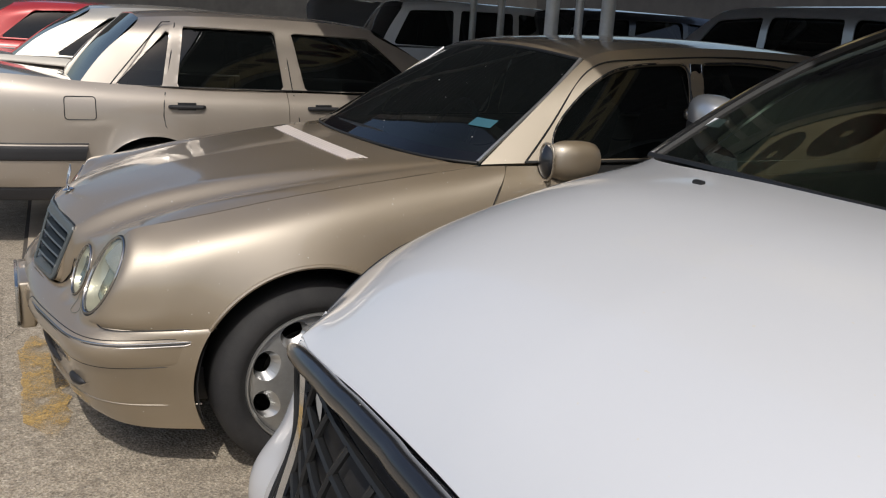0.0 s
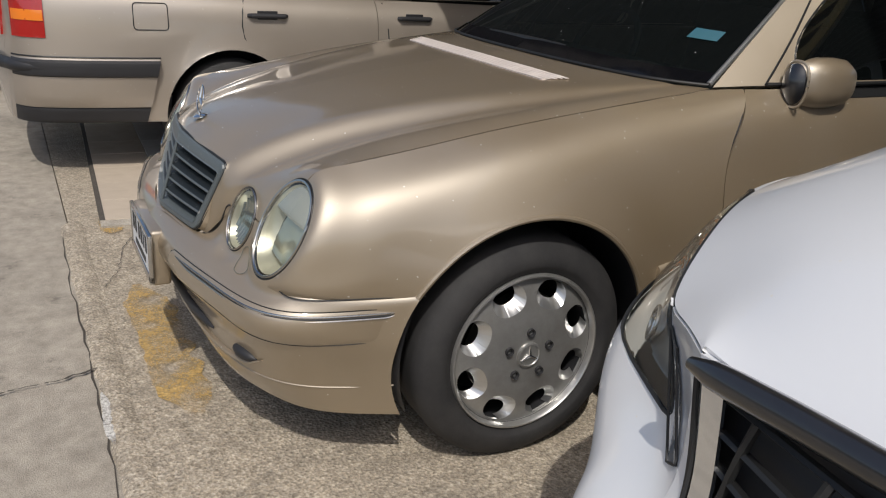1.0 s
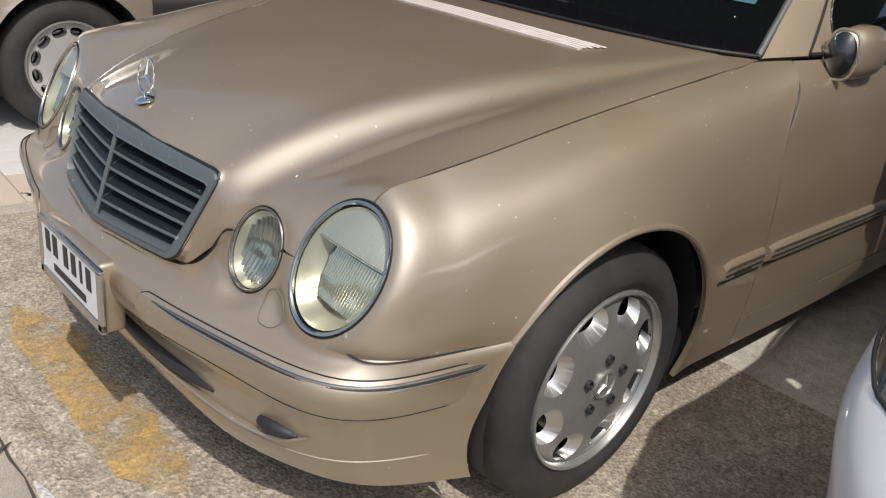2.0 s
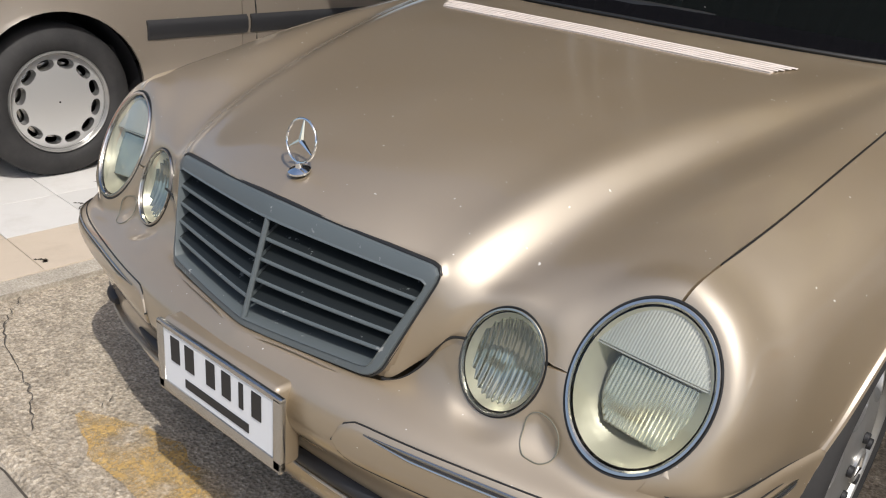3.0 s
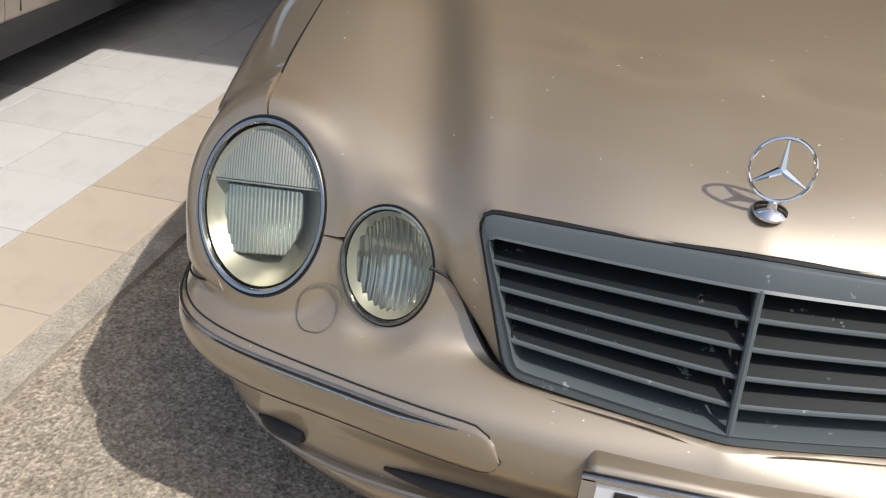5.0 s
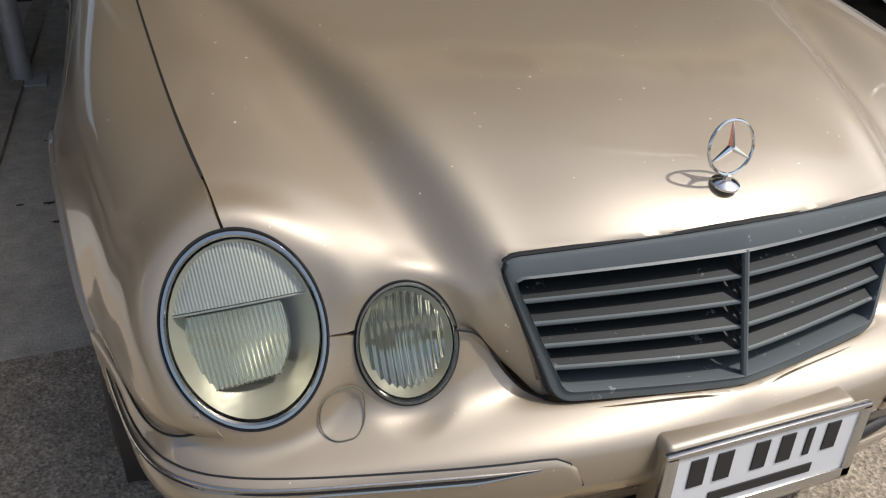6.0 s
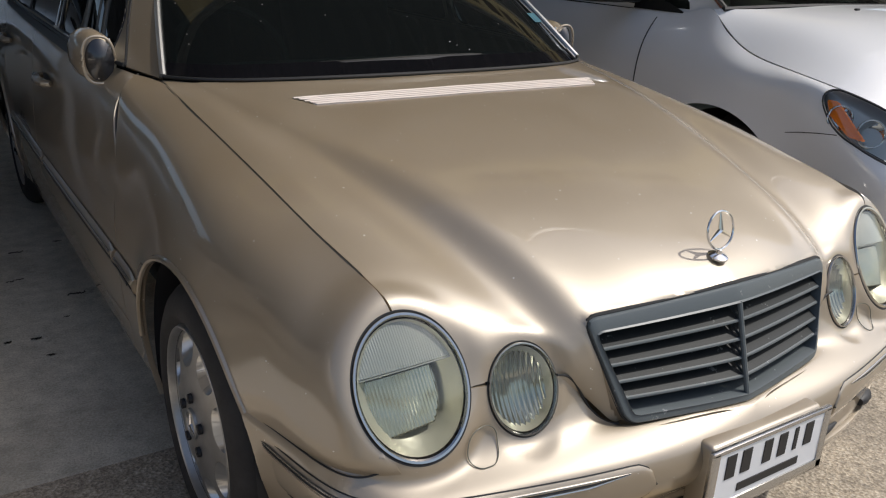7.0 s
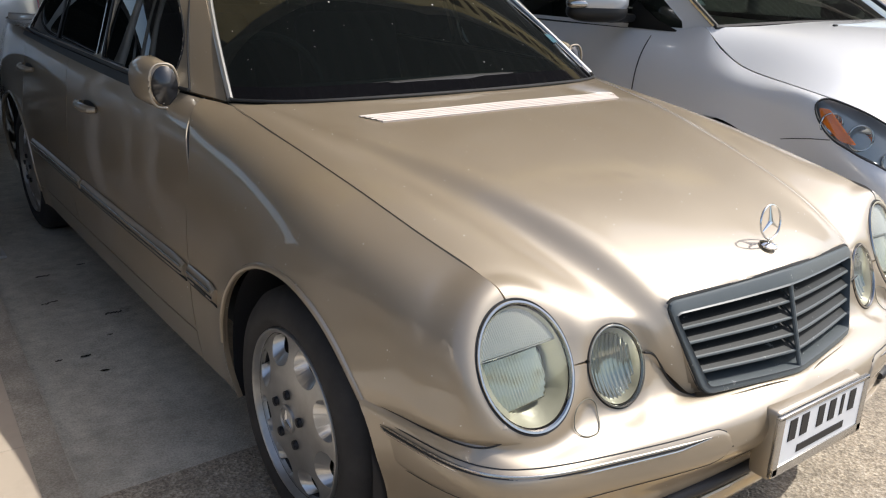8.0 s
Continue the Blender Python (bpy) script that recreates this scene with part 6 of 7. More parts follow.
W_FLANK = own([
    [(1.70, -0.335, 0.783), (1.60, -0.274, 0.773), (1.515, -0.214, 0.765), (1.450, -0.102, 0.825), (1.387, 0.083, 0.887), (1.400, 0.30, 0.920), (1.425, 0.50, 0.962), (1.462, 0.70, 1.086), (1.470, 0.80, 1.072), (1.474, 0.93, 1.060), (1.465, 1.90, 1.045), (1.470, 3.00, 1.050), (1.560, 4.00, 1.040), (1.750, 4.18, 1.000)],
    [(1.70, -0.337, 0.700), (1.60, -0.264, 0.700), (1.50, -0.218, 0.715), (1.440, -0.185, 0.732), (1.385, -0.100, 0.768), (1.350, 0.085, 0.862), (1.352, 0.30, 0.878), (1.365, 0.50, 0.905), (1.390, 0.72, 0.950), (1.400, 0.93, 0.965), (1.410, 1.90, 0.960), (1.415, 3.00, 0.960), (1.520, 4.02, 0.950), (1.730, 4.20, 0.920)],
    [(1.70, -0.340, 0.600), (1.60, -0.280, 0.608), (1.485, -0.250, 0.615), (1.405, -0.222, 0.628), (1.350, -0.162, 0.652), (1.326, 0.060, 0.725), (1.332, 0.30, 0.765), (1.338, 0.50, 0.790), (1.352, 0.72, 0.815), (1.360, 0.93, 0.825), (1.365, 1.90, 0.830), (1.370, 3.00, 0.840), (1.480, 4.04, 0.820), (1.710, 4.22, 0.790)],
    [(1.69, -0.390, 0.480), (1.56, -0.372, 0.480), (1.485, -0.312, 0.480), (1.418, -0.250, 0.485), (1.362, -0.172, 0.500), (1.330, 0.040, 0.530), (1.320, 0.28, 0.560), (1.324, 0.50, 0.590), (1.340, 0.72, 0.605), (1.350, 0.93, 0.615), (1.355, 1.90, 0.620), (1.360, 3.00, 0.620), (1.470, 4.05, 0.620), (1.700, 4.23, 0.600)],
    [(1.69, -0.402, 0.350), (1.56, -0.384, 0.350), (1.50, -0.318, 0.350), (1.438, -0.247, 0.352), (1.383, -0.166, 0.360), (1.333, 0.040, 0.370), (1.322, 0.28, 0.380), (1.326, 0.50, 0.390), (1.338, 0.72, 0.400), (1.348, 0.93, 0.410), (1.355, 1.90, 0.410), (1.360, 3.00, 0.410), (1.470, 4.04, 0.420), (1.700, 4.22, 0.420)],
    [(1.71, -0.380, 0.220), (1.58, -0.305, 0.220), (1.470, -0.235, 0.220), (1.400, -0.140, 0.220), (1.365, 0.050, 0.230), (1.350, 0.28, 0.240), (1.350, 0.50, 0.245), (1.358, 0.72, 0.250), (1.365, 0.93, 0.250), (1.370, 1.90, 0.250), (1.375, 3.00, 0.250), (1.490, 4.00, 0.280), (1.720, 4.18, 0.280)],
])
W_FLANK_W = [(WX - r[0][0], r[0][1] + WY, r[0][2]) for r in W_FLANK]
W_NOSE = own([
    [(2.28, -0.340, 0.806), (1.98, -0.340, 0.796), W_FLANK_W[0]],
    [(2.28, -0.42, 0.70), (1.98, -0.395, 0.70), W_FLANK_W[1]],
    [(2.28, -0.46, 0.60), (1.96, -0.42, 0.60), W_FLANK_W[2]],
    [(2.28, -0.475, 0.48), (1.96, -0.445, 0.48), W_FLANK_W[3]],
    [(2.28, -0.485, 0.35), (1.96, -0.455, 0.35), W_FLANK_W[4]],
    [(2.28, -0.465, 0.22), (1.98, -0.45, 0.22), W_FLANK_W[5]],
])
part("bonnet", skin(shrunk(both(patch(W_HOOD, 60, 40)), 0.0025), (), 0.014), WHITE, white_car, "plain white bonnet")
LAMP_POLY = [(y - WY, z) for y, z in ((0.098, 0.868), (0.055, 0.890), (-0.01, 0.870), (-0.10, 0.838), (-0.16, 0.805), (-0.212, 0.772), (-0.238, 0.72), (-0.262, 0.66), (-0.285, 0.612), (-0.225, 0.648), (-0.165, 0.682), (-0.08, 0.715), (0.0, 0.750), (0.06, 0.803))]
SLIT_POLY = [(0.738, 0.738), (0.694, 0.722), (0.586, 0.606), (0.616, 0.590)]
AMBER_POLY = [(y - WY, z) for y, z in ((0.078, 0.848), (0.040, 0.846), (-0.085, 0.735), (-0.03, 0.742), (0.05, 0.800))]
wf = patch(W_FLANK, 321, 90)
STATIONS = np.linspace(0, 1, 24) ** 1.25
w_edge = patch(W_HOOD, 160, 40)[-1]


def wing_row(k, r):
    """The wing's control row at even stations; its upper edge follows the bonnet's."""
    ys = [r[0][1] + (0.975 - WY - r[0][1]) * f for f in STATIONS]
    if k:
        return along(r, ys)
    return [tuple(w_edge[np.abs(w_edge[:, 1] - y).argmin()] - (0, 0, 0.002)) if y < 0.66 - WY else along(r, [y])[0] for y in ys]


wing = patch([wing_row(k, r) for k, r in enumerate(W_FLANK)], 300, 200)
near = wing[:, :190]
for s in (1, -1):
    side = np.array([s, 1, 1])
    w_arch = [arch_cut(-0.005, 0.34, 0.410, s), arch_cut(2.65, 0.34, 0.385, s)]
    part("front_wing", skin(shrunk(wing, 0.002) * side, w_arch + [side_cut(LAMP_POLY, s, 0.03)], 0.004, flip=s > 0), WHITE, white_car)
    part("front_door", skin(shrunk(between(wf, 0.975 - WY, 2.05 - WY), 0.002) * side, w_arch, 0.012, flip=s > 0), WHITE, white_car)
    part("rear_door", skin(shrunk(between(wf, 2.05 - WY, 2.95 - WY), 0.002) * side, w_arch, 0.012, flip=s > 0), WHITE, white_car)
    part("rear_wing", skin(shrunk(between(wf, 2.95 - WY, 9), 0.002) * side, w_arch, 0.012, flip=s > 0), WHITE, white_car)
    # lamp: bowl, reflectors, amber corner, glass
    bowl = near.copy() * (0.955, 1, 1) + (0, 0.03, 0)
    lamp = part("headlamp", skin(bowl * side, [side_cut([(y + 0.03, z) for y, z in LAMP_POLY], s, 0.03, True)], 0.0, flip=s > 0), SMOKED_CHROME, white_car, "clear headlamp with an amber corner")
    rim = [np.array(min(near.reshape(-1, 3), key=lambda q: (q[1] - y) ** 2 + (q[2] - z) ** 2)) for y, z in rounded_poly(LAMP_POLY, 0.03, 4)]
    rim = np.array(rim)
    rim = (np.roll(rim, 1, 0) + 2 * rim + np.roll(rim, -1, 0)) / 4
    part("lamp_seal", tube([q * side for q in rim], 0.004, 6, True), SEAL, lamp)
    part("lamp_amber", skin((near * (0.988, 1, 1) + (0, 0.006, 0)) * side, [side_cut(AMBER_POLY, s, 0.01, True)], 0.0, flip=s > 0), AMBER, lamp, "amber turn lens")
    for y, z, k in ((0.00, 0.800, 0.040), (-0.10, 0.765, 0.045), (-0.20, 0.695, 0.030)):
        c = np.array(min(near.reshape(-1, 3), key=lambda q: (q[1] - y + WY) ** 2 + (q[2] - z) ** 2)) * side
        n0 = np.array((0.62 * s, -0.75, 0.22))
        e = np.cross(n0, (0, 0, 1))
        e /= np.linalg.norm(e)
        v = np.cross(e, n0)
        ov = (c - 0.030 * n0, e * k, v * k) if np.cross(e, v) @ n0 > 0 else (c - 0.030 * n0, -e * k, v * k)
        part("lamp_reflector", dome(*ov, -0.03, 28, 5), CHROME, lamp, "round bright reflector")
        part("reflector_rim", tube(loop_points(*ov, 28), 0.004, 6, True), DULL_CHROME, lamp)
    part("lamp_glass", skin(near * side, [side_cut(LAMP_POLY, s, 0.03, True)], 0.0, flip=s > 0), LENS, lamp).visible_shadow = False
    part("position_lamp", skin((near * (1.002, 1, 1) - (0, 0.003, 0)) * side, [poly_cut([(s * x, z) for x, z in SLIT_POLY], (0, 2), lambda q: q[:, 1] < -0.70, 0.006, True)], 0.0, flip=s > 0), SMOKED, white_car, "slim upright position lamp")
    slit = rounded_poly(SLIT_POLY, 0.006, 3)
    part("position_frame", tube([np.array(min(near.reshape(-1, 3), key=lambda q: (q[0] - x) ** 2 + (q[2] - z) ** 2 + (9 if q[1] > -0.70 else 0))) * side * (1.003, 1, 1) - (0, 0.002, 0) for x, z in slit], 0.0022, 6, True), SEAL, white_car)
    # seam between wing and bumper
    part("bumper_gap", tube([np.array(min(near.reshape(-1, 3), key=lambda q: (q[1] - y + WY) ** 2 + (q[2] - z) ** 2)) * side for y, z in ((0.0, 0.746), (0.07, 0.735), (0.14, 0.723), (0.20, 0.713))], 0.002, 5), SEAL, white_car)
    # mirror
    at_mirror = pose(s * 1.055, 0.575, 1.160, 0, 0, s * 34)
    mr = part("door_mirror", egg((0.138, 0.064, 0.060), at_mirror @ Matrix.Translation((0, 0, 0.010)), 2.7), SILVER, white_car, "silver door mirror")
    part("mirror_underside", egg((0.136, 0.066, 0.048), at_mirror @ Matrix.Translation((0, 0.003, -0.030)), 2.7), SEAL, mr, "black lower shell")
    part("mirror_base", rounded_box((0.17, 0.07, 0.038), 0.014, 2, pose(s * 0.900, 0.585, 1.098)), SEAL, mr, "black mirror base")
    part("mirror_base", rounded_box((0.06, 0.06, 0.070), 0.014, 2, pose(s * 0.945, 0.575, 1.118)), SEAL, mr)
    part("repeater", egg((0.055, 0.030, 0.022), at_mirror @ Matrix.Translation((s * 0.088, -0.036, 0.0)), 2.4), DULL_CHROME, mr, "clear turn repeater")
    part("door_gap", tube([(q * side + (s * 0.001, 0, 0)) for q in wing[8:220, -1]], 0.0028, 6), SEAL, white_car)
    part("sail_panel", sheet_of(skin(np.array([[(s * (0.815 - 0.03 * f), 0.30 + 0.30 * t + 0.14 * f * (1 - t), 1.055 + 0.13 * f * (0.3 + 0.7 * t)) for t in (0, 0.5, 1)] for f in (0, 0.5, 1)]), (), 0), 0.01), SEAL, white_car)
    part("washer_jet", rounded_box((0.026, 0.014, 0.010), 0.004, 2, pose(s * 0.35, -0.14, 1.107, 6)), SEAL, white_car)
# nose with its grille
G_POLY = [(-0.585, 0.760), (-0.30, 0.785), (0.0, 0.795), (0.30, 0.785), (0.585, 0.760), (0.52, 0.43), (-0.52, 0.43)]
wn_half = patch(W_NOSE, 120, 140)
w_nose = np.concatenate([mirrored(wn_half)[:, :-1], wn_half], 1)
g_in = poly_cut(G_POLY, (0, 2), lambda p: p[:, 0] < 9, 0.022)
g_out = poly_cut([(x * 1.06, 0.61 + (z - 0.61) * 1.12) for x, z in G_POLY], (0, 2), lambda p: p[:, 0] < 9, 0.05, True)
part("nose", skin(w_nose, [g_in], 0.03), WHITE, white_car)
w_grille = part("grille", skin(w_nose + (0, 0.05, 0), [g_out], 0.0), DARK, white_car, "black grille with chrome frame")


def on_nose(x, z, off=0.0):
    d = (w_nose[:, :, 0] - x) ** 2 + (w_nose[:, :, 2] - z) ** 2
    q = w_nose[np.unravel_index(d.argmin(), d.shape)]
    return (x, q[1] - off, z)


def eased(pts, n=10):
    q = np.array(pts)
    for _ in range(n):
        q = (np.roll(q, 1, 0) + 2 * q + np.roll(q, -1, 0)) / 4
    return q


for s in (1, -1):
    side_line = [(0.578 - 0.062 * t, 0.764 - 0.330 * t) for t in np.linspace(0, 1, 24)]
    strip = np.array([eased([on_nose(s * (x - 0.006 - 0.018 * k), z, -0.002 - 0.004 * k) for x, z in side_line[1:]], 0) for k in range(3)])
    strip[:, :, 1] = np.array([np.convolve(np.pad(q, 3, "edge"), np.ones(7) / 7, "valid") for q in strip[:, :, 1]])
    part("chrome_strip", skin(strip, (), 0.006), CHROME, w_grille, "bright chrome strip beside the grille")
    line = [on_nose(s * (x + 0.002), z, 0.001) for x, z in side_line]
    part("grille_edge", tube(spline(line[::4] + line[-1:], 40), 0.005, 6), SEAL, w_grille)
part("grille_edge", tube(spline([on_nose(x, 0.434, 0.001) for x in np.linspace(-0.515, 0.515, 9)], 40), 0.006, 6), SEAL, w_grille)
part("bonnet_edge_trim", tube([on_nose(x, 0.768 + 0.030 * (1 - (x / 0.6) ** 2), 0.010) for x in np.linspace(-0.585, 0.585, 30)], [0.021 * (1 - (abs(x) / 0.592) ** 20) ** 0.5 for x in np.linspace(-0.585, 0.585, 30)], 12), BLACKP, w_grille, "gloss black trim below the bonnet")
for z in np.arange(0.465, 0.745, 0.046):
    part("grille_bar", tube([on_nose(x, z, -0.020) for x in np.linspace(-0.53, 0.53, 20)], 0.009, 6, flat=0.6), SEAL, w_grille)
for x in np.arange(-0.48, 0.49, 0.12):
    part("grille_bar", tube([on_nose(x + 0.02 * math.sin(9 * z), z, -0.016) for z in np.linspace(0.45, 0.74, 8)], 0.007, 6), SEAL, w_grille)
part("round_emblem", tube([(0.075 * math.cos(a), on_nose(0, 0.60)[1] - 0.022 - 0.03 * math.sin(a) * 0.6, 0.60 + 0.075 * math.sin(a)) for a in np.linspace(0, 2 * math.pi, 40, endpoint=False)], 0.014, 8, True), CHROME, w_grille, "round chrome emblem")
part("emblem_bar", rounded_box((0.15, 0.02, 0.035), 0.006, 2, pose(0, on_nose(0, 0.60)[1] - 0.03, 0.60)), DARK, w_grille)
# unseen dark boxes added to stop sun leaking through the bonnet gaps
part("cowl_light_block", box(-0.70, 0.70, -0.06, 0.22, 0.95, 1.01, 0.01), DARK, white_car)
part("engine_bay_box", box(-0.72, 0.72, -0.74, -0.02, 0.30, 0.70, 0.04), DARK, white_car)
part("round_sticker", rounded_box((0.05, 0.002, 0.035), 0.0005, 1, pose(-0.735, 0.275, 1.180, -55)), PLATE, white_car, "small pale sticker behind the windscreen")

# ---- vehicles further back under the roof ----
SALOON = dict(w=0.86, front=-0.90, tail=3.70, nose_z=0.74, cowl_z=0.93, belt_z=0.95, sill_z=0.22, deck_z=0.99, cowl_y=0.38, screen_top=1.15, roof_end=2.45, back_base=3.05, roof_z=1.43,
              base=2.68, r=0.31, rim=0.20, holes=8, shuts=[0.235, 0.37, 0.575], panels=["front_wing", "front_door", "rear_door", "rear_wing"], lamp=(0.62, 0.92), tail_lamp=(0.55, 0.93),
              windows=[[(0.86, 0.965), (1.25, 1.31), (1.74, 1.33), (1.74, 0.967)], [(1.82, 0.967), (1.82, 1.33), (2.30, 1.31), (2.75, 0.98)]], handles=[(1.6, 0.86), (2.4, 0.87)], strip_z=0.52, strip_r=0.015, strip_mat=PALE)
WAGON = dict(w=0.90, front=-0.92, tail=3.75, nose_z=0.98, cowl_z=1.16, belt_z=1.17, sill_z=0.34, deck_z=1.17, cowl_y=0.45, screen_top=1.15, roof_end=3.35, back_base=3.68, roof_z=1.78,
             base=2.75, r=0.37, rim=0.23, holes=6, shuts=[0.235, 0.40, 0.60], panels=["front_wing", "front_door", "rear_door", "rear_wing"], lamp=(0.66, 0.92), tail_lamp=(0.5, 0.95),
             windows=[[(0.92, 1.19), (1.25, 1.64), (1.80, 1.67), (1.80, 1.19)], [(1.88, 1.19), (1.88, 1.67), (2.62, 1.66), (2.66, 1.19)], [(2.74, 1.19), (2.72, 1.66), (3.30, 1.63), (3.52, 1.20)]],
             handles=[(1.65, 1.06), (2.5, 1.07)], strip_z=0.60, strip_r=0.04, kind="car")
HATCH = dict(SALOON, roof_z=1.47, roof_end=2.7, back_base=3.35, deck_z=0.98, windows=[[(0.86, 0.965), (1.25, 1.34), (1.74, 1.36), (1.74, 0.967)], [(1.82, 0.967), (1.82, 1.36), (2.45, 1.33), (2.85, 0.98)]])

build_car("saloon_car", SALOON, pose(-5.25, 2.35, 0.03, 0, 0, 178), "pale champagne saloon parked beyond the beige one", PALE)
build_car("hatchback", HATCH, pose(-9.4, 2.1, 0.03, 0, 0, 172), "red hatchback at the end of the row", REDP)
build_car("pickup_wagon", WAGON, pose(-7.1, 7.2, 0.02, 0, 0, 172), "white tall wagon seen from its tail", WHITE)
build_car("dark_wagon", WAGON, pose(-5.9, 8.9, 0.02, 0, 0, 176), "black tall wagon with bright window trim", BLACKP)
build_car("silver_car", dict(SALOON, bonnet_up=True), pose(-11.2, 4.7, 0.02, 0, 0, 60), "silver car with its bonnet raised", SILVER)
build_car("silver_wagon", WAGON, pose(-4.0, 5.7, 0.0, 0, 0, -90), "silver tall wagon parked behind the sedan", SILVER)

# ---- roof, posts and walls ----
def post(x, y, r, z1, tilt=(0, 0)):
    bm = tube([(x, y, 0.0), (x + tilt[0], y + tilt[1], z1)], r, 16)
    ob = tagged(part("post", bm, STEEL), "grey painted steel roof post", "post", "posts of the car port")
    part("base_plate", box(x - 0.10, x + 0.10, y - 0.10, y + 0.10, -0.004, 0.012, 0.003), STEEL, ob)
    return ob


for x, y in ((-1.15, 2.52), (-6.6, 4.6), (-5.9, 4.6), (4.6, 2.6), (-11.5, 4.6), (9.5, 2.6)):
    post(x, y, 0.044, 3.10)
post(-1.40, 2.28, 0.044, 3.10)
post(-1.30, 2.42, 0.026, 3.10, (-0.10, 0.06))

EDGE_Y, ROOF_Z = 0.52, 3.10
BANNER = (1.68, 2.40)


def roof_z(y):
    return ROOF_Z + 0.0265 * (y - EDGE_Y)


def corrugated(x0, x1, y0, y1):
    """A sheet of corrugated metal between two lines."""
    bm = bmesh.new()
    xs = np.linspace(x0, x1, int((x1 - x0) / 0.05) + 1)
    a, b = ([bm.verts.new((x, y, roof_z(y) + 0.018 * math.sin(2 * math.pi * x / 0.20))) for x in xs] for y in (y0, y1))
    for k in range(len(xs) - 1):
        bm.faces.new((a[k], a[k + 1], b[k + 1], b[k]))
    return sheet_of(bm, 0.004)


canopy = tagged(part("canopy_roof", corrugated(-16, 12, EDGE_Y, BANNER[0]), ROOFING), "corrugated grey metal roof over the parking bays", kind="structure")
part("roof_sheet", corrugated(-16, 12, BANNER[1], 8.6), ROOFING, canopy)
part("roof_sheet", corrugated(-16, -1.1, *BANNER), ROOFING, canopy)
part("roof_sheet", corrugated(4.8, 12, *BANNER), ROOFING, canopy)
for y in (EDGE_Y + 0.06, BANNER[0] - 0.05, BANNER[1] + 0.05, 8.5):
    part("roof_beam", box(-16, 12, y - 0.03, y + 0.03, roof_z(y) - 0.13, roof_z(y) - 0.025), STEEL, canopy)
# printed vinyl sheet stretched across an open field of the roof, seen in the windscreen
bm = bmesh.new()
xs, ys = np.linspace(-1.1, 4.8, 37), np.linspace(BANNER[0] - 0.02, BANNER[1] + 0.02, 13)


def vinyl_z(x, y):
    return roof_z(y) - 0.005 - 0.035 * math.sin(math.pi * (y - ys[0]) / (ys[-1] - ys[0])) * (0.7 + 0.3 * math.sin(2.1 * x))


grid = [[bm.verts.new((x, y, vinyl_z(x, y))) for x in xs] for y in ys]
for j in range(12):
    for i in range(36):
        bm.faces.new((grid[j][i], grid[j][i + 1], grid[j + 1][i + 1], grid[j + 1][i]))
banner = tagged(part("vinyl_banner", bm, VINYL), "yellow vinyl banner with dark lettering stretched as a roof", "banner")
for x in (-0.72, 0.0, 1.10):
    disc = lathe([(0.0, 0.050), (0.0, 0.29), (0.003, 0.29), (0.003, 0.050), (0.0, 0.050)], 40)
    disc.transform(Matrix.Translation((x, 2.08, vinyl_z(x, 2.08) - 0.012)) @ Matrix.Diagonal((1, 0.8, 1, 1)) @ pose(0, 0, 0, 0, -90, 0))
    part("printed_disc", disc, MAROON, banner, "maroon printed disc")
for k, wd in enumerate((0.20, 0.20, 0.10, 0.20, 0.18, 0.20, 0.12, 0.20)):
    x = 1.82 + 0.28 * k
    part("printed_character", rounded_box((wd, 0.28, 0.003), 0.001, 1, Matrix.Translation((x, 1.98, vinyl_z(x, 1.98) - 0.010))), SIGN_BROWN, banner, smooth=False)
# plain walls added to close the place, their colour dark as shade
tagged(part("wall_back", box(-18, 14, 13.0, 13.2, -0.1, 2.9), DARK_WALL), "near-black wall for the shaded depth behind", kind="structure")
tagged(part("wall_side", box(-18.2, -18.0, -1.0, 13.0, -0.1, 3.6), DARK_WALL), "near-black wall for the shaded depth behind", kind="structure")
# unseen wall added across the driveway for the glass and lacquer to mirror
tagged(part("reflection_wall", box(-20, 20, -10.6, -10.2, -0.1, 1.9), CREAM_WALL), "unseen cream wall added across the driveway for reflections", kind="structure")

# ---- marks and tiles on the ground ----
def worn(m, scale, low, high):
    """Makes a coat of paint patchy: where it has worn off, it lets the ground show."""
    n, l, b = nodes_of(m)
    fac = ramp(m, noise_node(m, scale, 8.0, 0.75), ((low, (0, 0, 0)), (high, (1, 1, 1))))
    grit = ramp(m, noise_node(m, 130.0, 3.0), ((0.35, (0.45, 0.45, 0.45)), (0.62, (0.97, 0.97, 0.97))))
    l.new(mixed(m, fac, grit, 1.0, "MULTIPLY"), b.inputs["Alpha"])
    return m


worn(YELLOW, 6.5, 0.38, 0.60)
_c = ramp(YELLOW, noise_node(YELLOW, 60, 5), ((0.3, (0.44, 0.27, 0.075)), (0.7, (0.62, 0.42, 0.15))))
YELLOW.node_tree.links.new(_c, YELLOW.node_tree.nodes["Principled BSDF"].inputs["Base Color"])


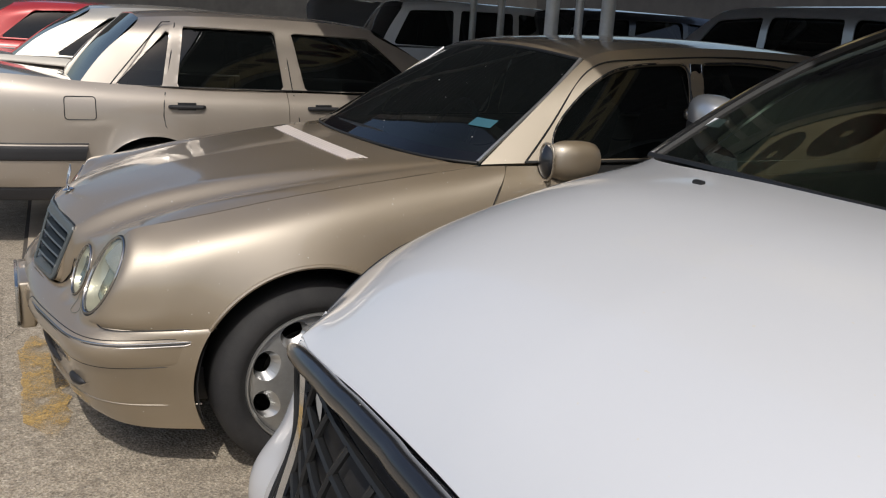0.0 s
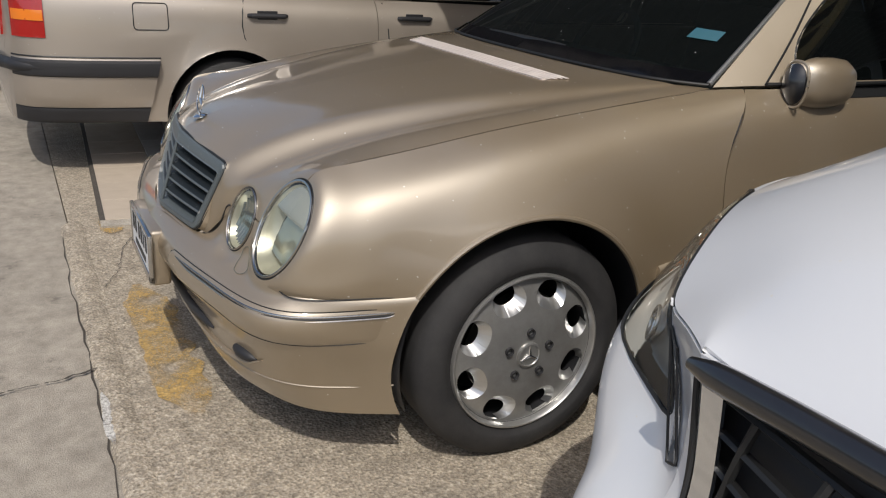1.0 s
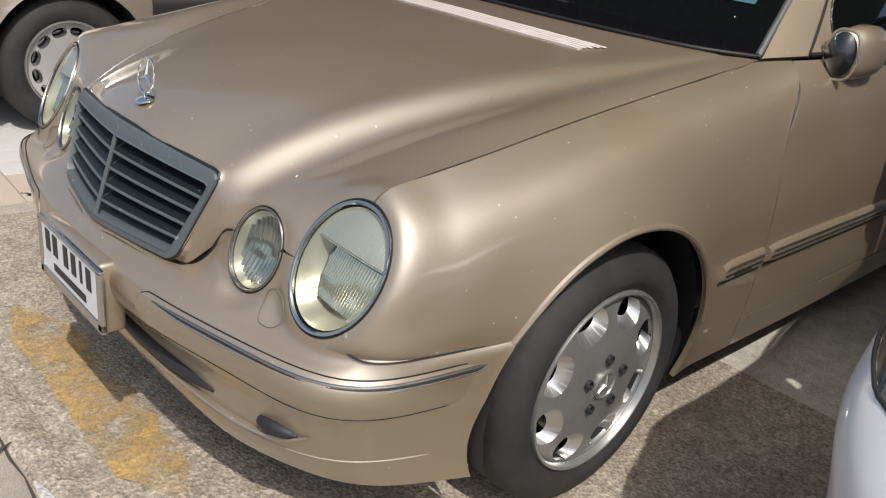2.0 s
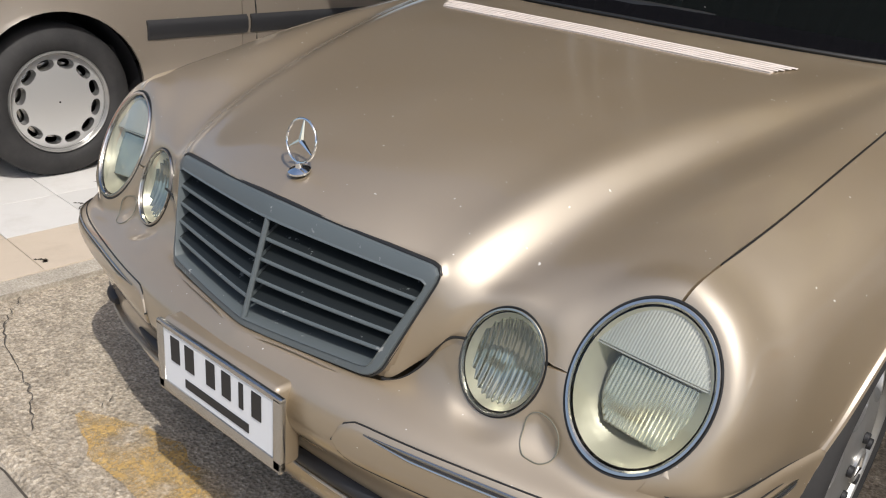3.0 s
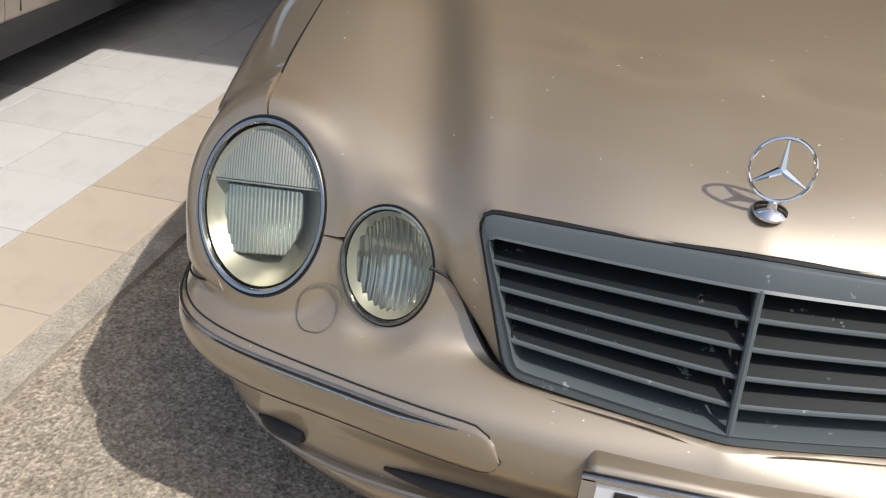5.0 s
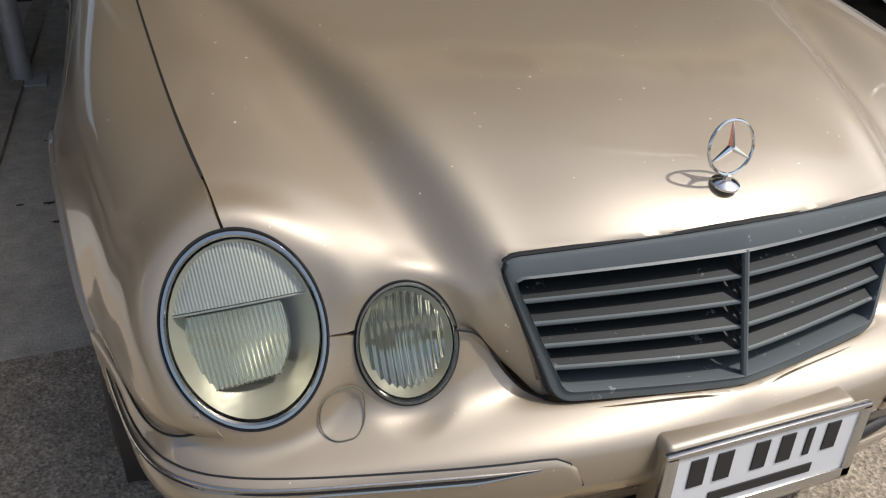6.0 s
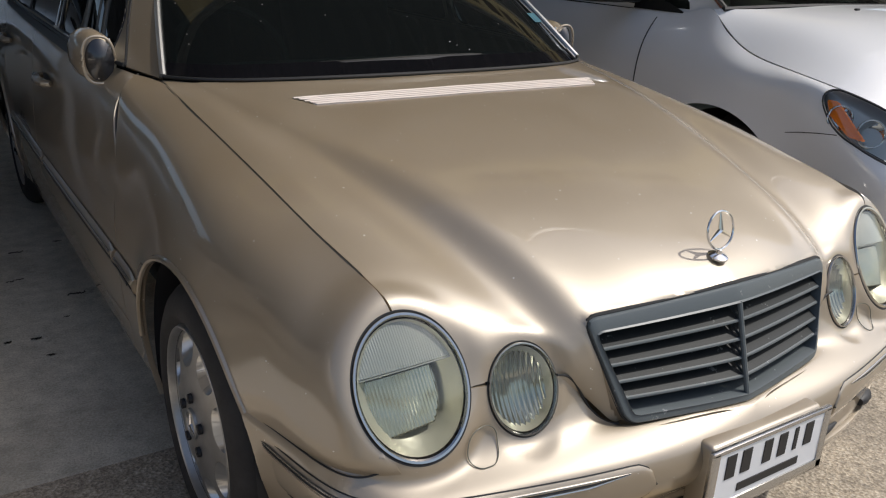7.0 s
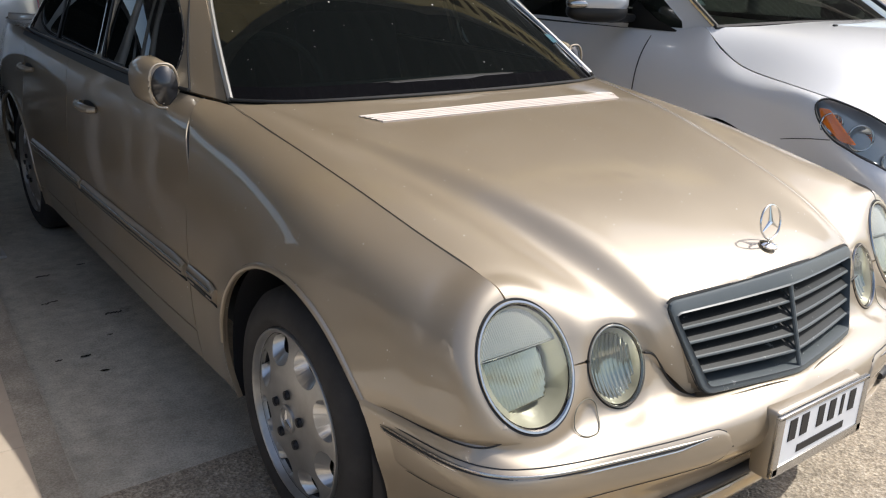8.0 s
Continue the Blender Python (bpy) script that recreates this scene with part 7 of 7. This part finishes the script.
def flat_strip(name, pts, width, mat, z, **tags):
    """A thin uneven strip that lies on the ground."""
    p = spline([(x, y, 0) for x, y in pts], 40)
    bm = bmesh.new()
    rows = []
    for i, q in enumerate(p):
        t = Vector(p[min(39, i + 1)] - p[max(0, i - 1)]).normalized()
        s = Vector((-t.y, t.x, 0))
        rows.append([bm.verts.new(Vector((q[0], q[1], z)) + s * k * width * (0.5 + 0.22 * noise.noise(Vector((i * 0.35, k * 3, 2.0)))) * min(1.0, 0.15 + i / 7, 0.15 + (39 - i) / 7)) for k in (-1, 1)])
    for a, b in zip(rows, rows[1:]):
        bm.faces.new((a[0], b[0], b[1], a[1]))
    bmesh.ops.recalc_face_normals(bm, faces=bm.faces[:])
    ob = part(name, bm, mat)
    return tagged(ob, kind="structure", **tags)


flat_strip("marking", [(-0.62, -0.755), (-0.4, -0.74), (-0.15, -0.735), (0.0, -0.74), (0.2, -0.735), (0.36, -0.725)], 0.15, YELLOW, 0.0115, label="worn yellow bay line")
CRACK = material("crack_dirt", (0.06, 0.05, 0.04), 0.95)


def crack(name, pts, width, seed, z=0.0105, **tags):
    rnd = random.Random(seed)
    p = spline([(x, y, 0) for x, y in pts], 36)
    bm = bmesh.new()
    rows = []
    for q in p:
        w = width * rnd.uniform(0.35, 1.2)
        dx, dy = rnd.uniform(-0.006, 0.006), rnd.uniform(-0.006, 0.006)
        rows.append([bm.verts.new((q[0] + dx, q[1] + dy - w, z)), bm.verts.new((q[0] + dx, q[1] + dy + w, z))])
    for a, b in zip(rows, rows[1:]):
        bm.faces.new((a[0], b[0], b[1], a[1]))
    bmesh.ops.recalc_face_normals(bm, faces=bm.faces[:])
    return tagged(part(name, bm, CRACK), kind="structure", **tags)


crack("crack", [(0.22, -1.40), (0.05, -1.21), (0.035, -1.10), (-0.01, -0.94)], 0.010, 1, label="crack across the driveway")
crack("crack", [(-1.25, -0.962), (-0.6, -0.968), (0.1, -0.962), (0.8, -0.970), (1.6, -0.963)], 0.0032, 11, 0.0035, label="dark gap along the edge of the driveway")
crack("crack", [(-1.55, -1.30), (-1.55, -1.19), (-1.53, -0.96)], 0.003, 2, label="crack across the driveway")
crack("crack", [(-0.70, -0.30), (-0.675, -0.46), (-0.65, -0.60), (-0.605, -0.75), (-0.62, -0.90)], 0.0018, 3, label="crack in the concrete apron")
crack("crack", [(-1.26, -0.60), (-1.10, -0.72), (-0.85, -0.78), (-0.62, -0.86)], 0.0018, 4, label="crack in the concrete apron")
crack("crack", [(0.9, -0.95), (1.3, -0.75), (1.6, -0.78), (2.2, -0.70)], 0.0018, 5, label="crack in the concrete apron")

crack("stain", [(-1.83, -0.15), (-1.79, -0.13), (-1.77, -0.16), (-1.74, -0.14)], 0.006, 6, 0.0245, label="dark scuff on a white tile")
crack("stain", [(-1.45, -0.47), (-1.43, -0.45), (-1.41, -0.46)], 0.006, 7, 0.0245, label="dark scuff on a beige tile")
crack("stain", [(-1.99, 0.02), (-1.95, 0.04), (-1.90, 0.03)], 0.004, 9, 0.0245, label="dark scuff on a white tile")
flat_strip("marking", [(-1.44, -0.79), (-1.38, -0.765), (-1.30, -0.76), (-1.22, -0.77)], 0.09, YELLOW, 0.0125, label="worn yellow bay line")
LIME = material("dried_splash", (0.62, 0.60, 0.56), 0.9)
worn(LIME, 14.0, 0.35, 0.55)
flat_strip("stain", [(0.15, -0.955), (0.24, -0.952), (0.33, -0.958), (0.43, -0.952)], 0.022, LIME, 0.0155, label="dried white splash on the rough edge")

# rough broken edge between apron and driveway
bm = bmesh.new()
rnd = random.Random(8)
xs = np.linspace(-1.4, 5.0, 220)
rows = []
for x in xs:
    d = 0.018 * noise.noise(Vector((x * 6, 0, 0))) + 0.010 * noise.noise(Vector((x * 22, 0, 4)))
    rows.append([bm.verts.new((x, -0.965 + 0.4 * d, -0.004)), bm.verts.new((x, -0.945 + d, 0.011 + 0.004 * rnd.random())), bm.verts.new((x, -0.905 + d, 0.013 + 0.004 * rnd.random())), bm.verts.new((x, -0.870, 0.002))])
for a, b in zip(rows, rows[1:]):
    for k in range(3):
        bm.faces.new((a[k], b[k], b[k + 1], a[k + 1]))
bmesh.ops.recalc_face_normals(bm, faces=bm.faces[:])
tagged(part("kerb_edge", bm, APRON, None, "", True, 60), "broken rough edge of the concrete apron", kind="structure")

# floor tiles: one mesh for each colour, 300 mm square with open joints
def tile_mesh(name, mat):
    bm = rounded_box((0.2972, 0.2922, 0.012), 0.0007, 1)
    return mesh_of(name, bm, mat, True, 30)


beds = tagged(new("tile_floor"), "white and beige 30 cm floor tiles with dark joints", kind="structure")
T_WHITE, T_BEIGE = tile_mesh("tile", TILE_WHITE), tile_mesh("tile", TILE_BEIGE)
for i in range(9):
    for j in range(-2, 14):
        x, y = -1.505 - 0.30 * i, -0.041 + 0.295 * j
        t = new("tile", T_BEIGE if i == 0 or j == -2 else T_WHITE)
        t.parent = beds
        t.location = (x, y, 0.0175 + random.uniform(-0.0008, 0.0008))
beds.matrix_world = edge
# dark drips and scuffs on the parking floor
for k, (x, y, w) in enumerate(((-0.972, 2.09, 0.016), (-1.03, 1.765, 0.007), (-1.0, 1.775, 0.010), (-0.835, 1.543, 0.018), (-1.10, 1.229, 0.006), (-1.02, 1.219, 0.009), (-0.80, 2.16, 0.008), (-0.994, 1.076, 0.006), (-0.90, 1.35, 0.005))):
    crack("stain", [(x - 1.6 * w, y - 0.3 * w), (x - 0.5 * w, y + 0.2 * w), (x + 0.6 * w, y - 0.2 * w), (x + 1.8 * w, y + 0.3 * w)], 0.45 * w, 20 + k, 0.0035, label="dark oily scuff on the concrete floor")
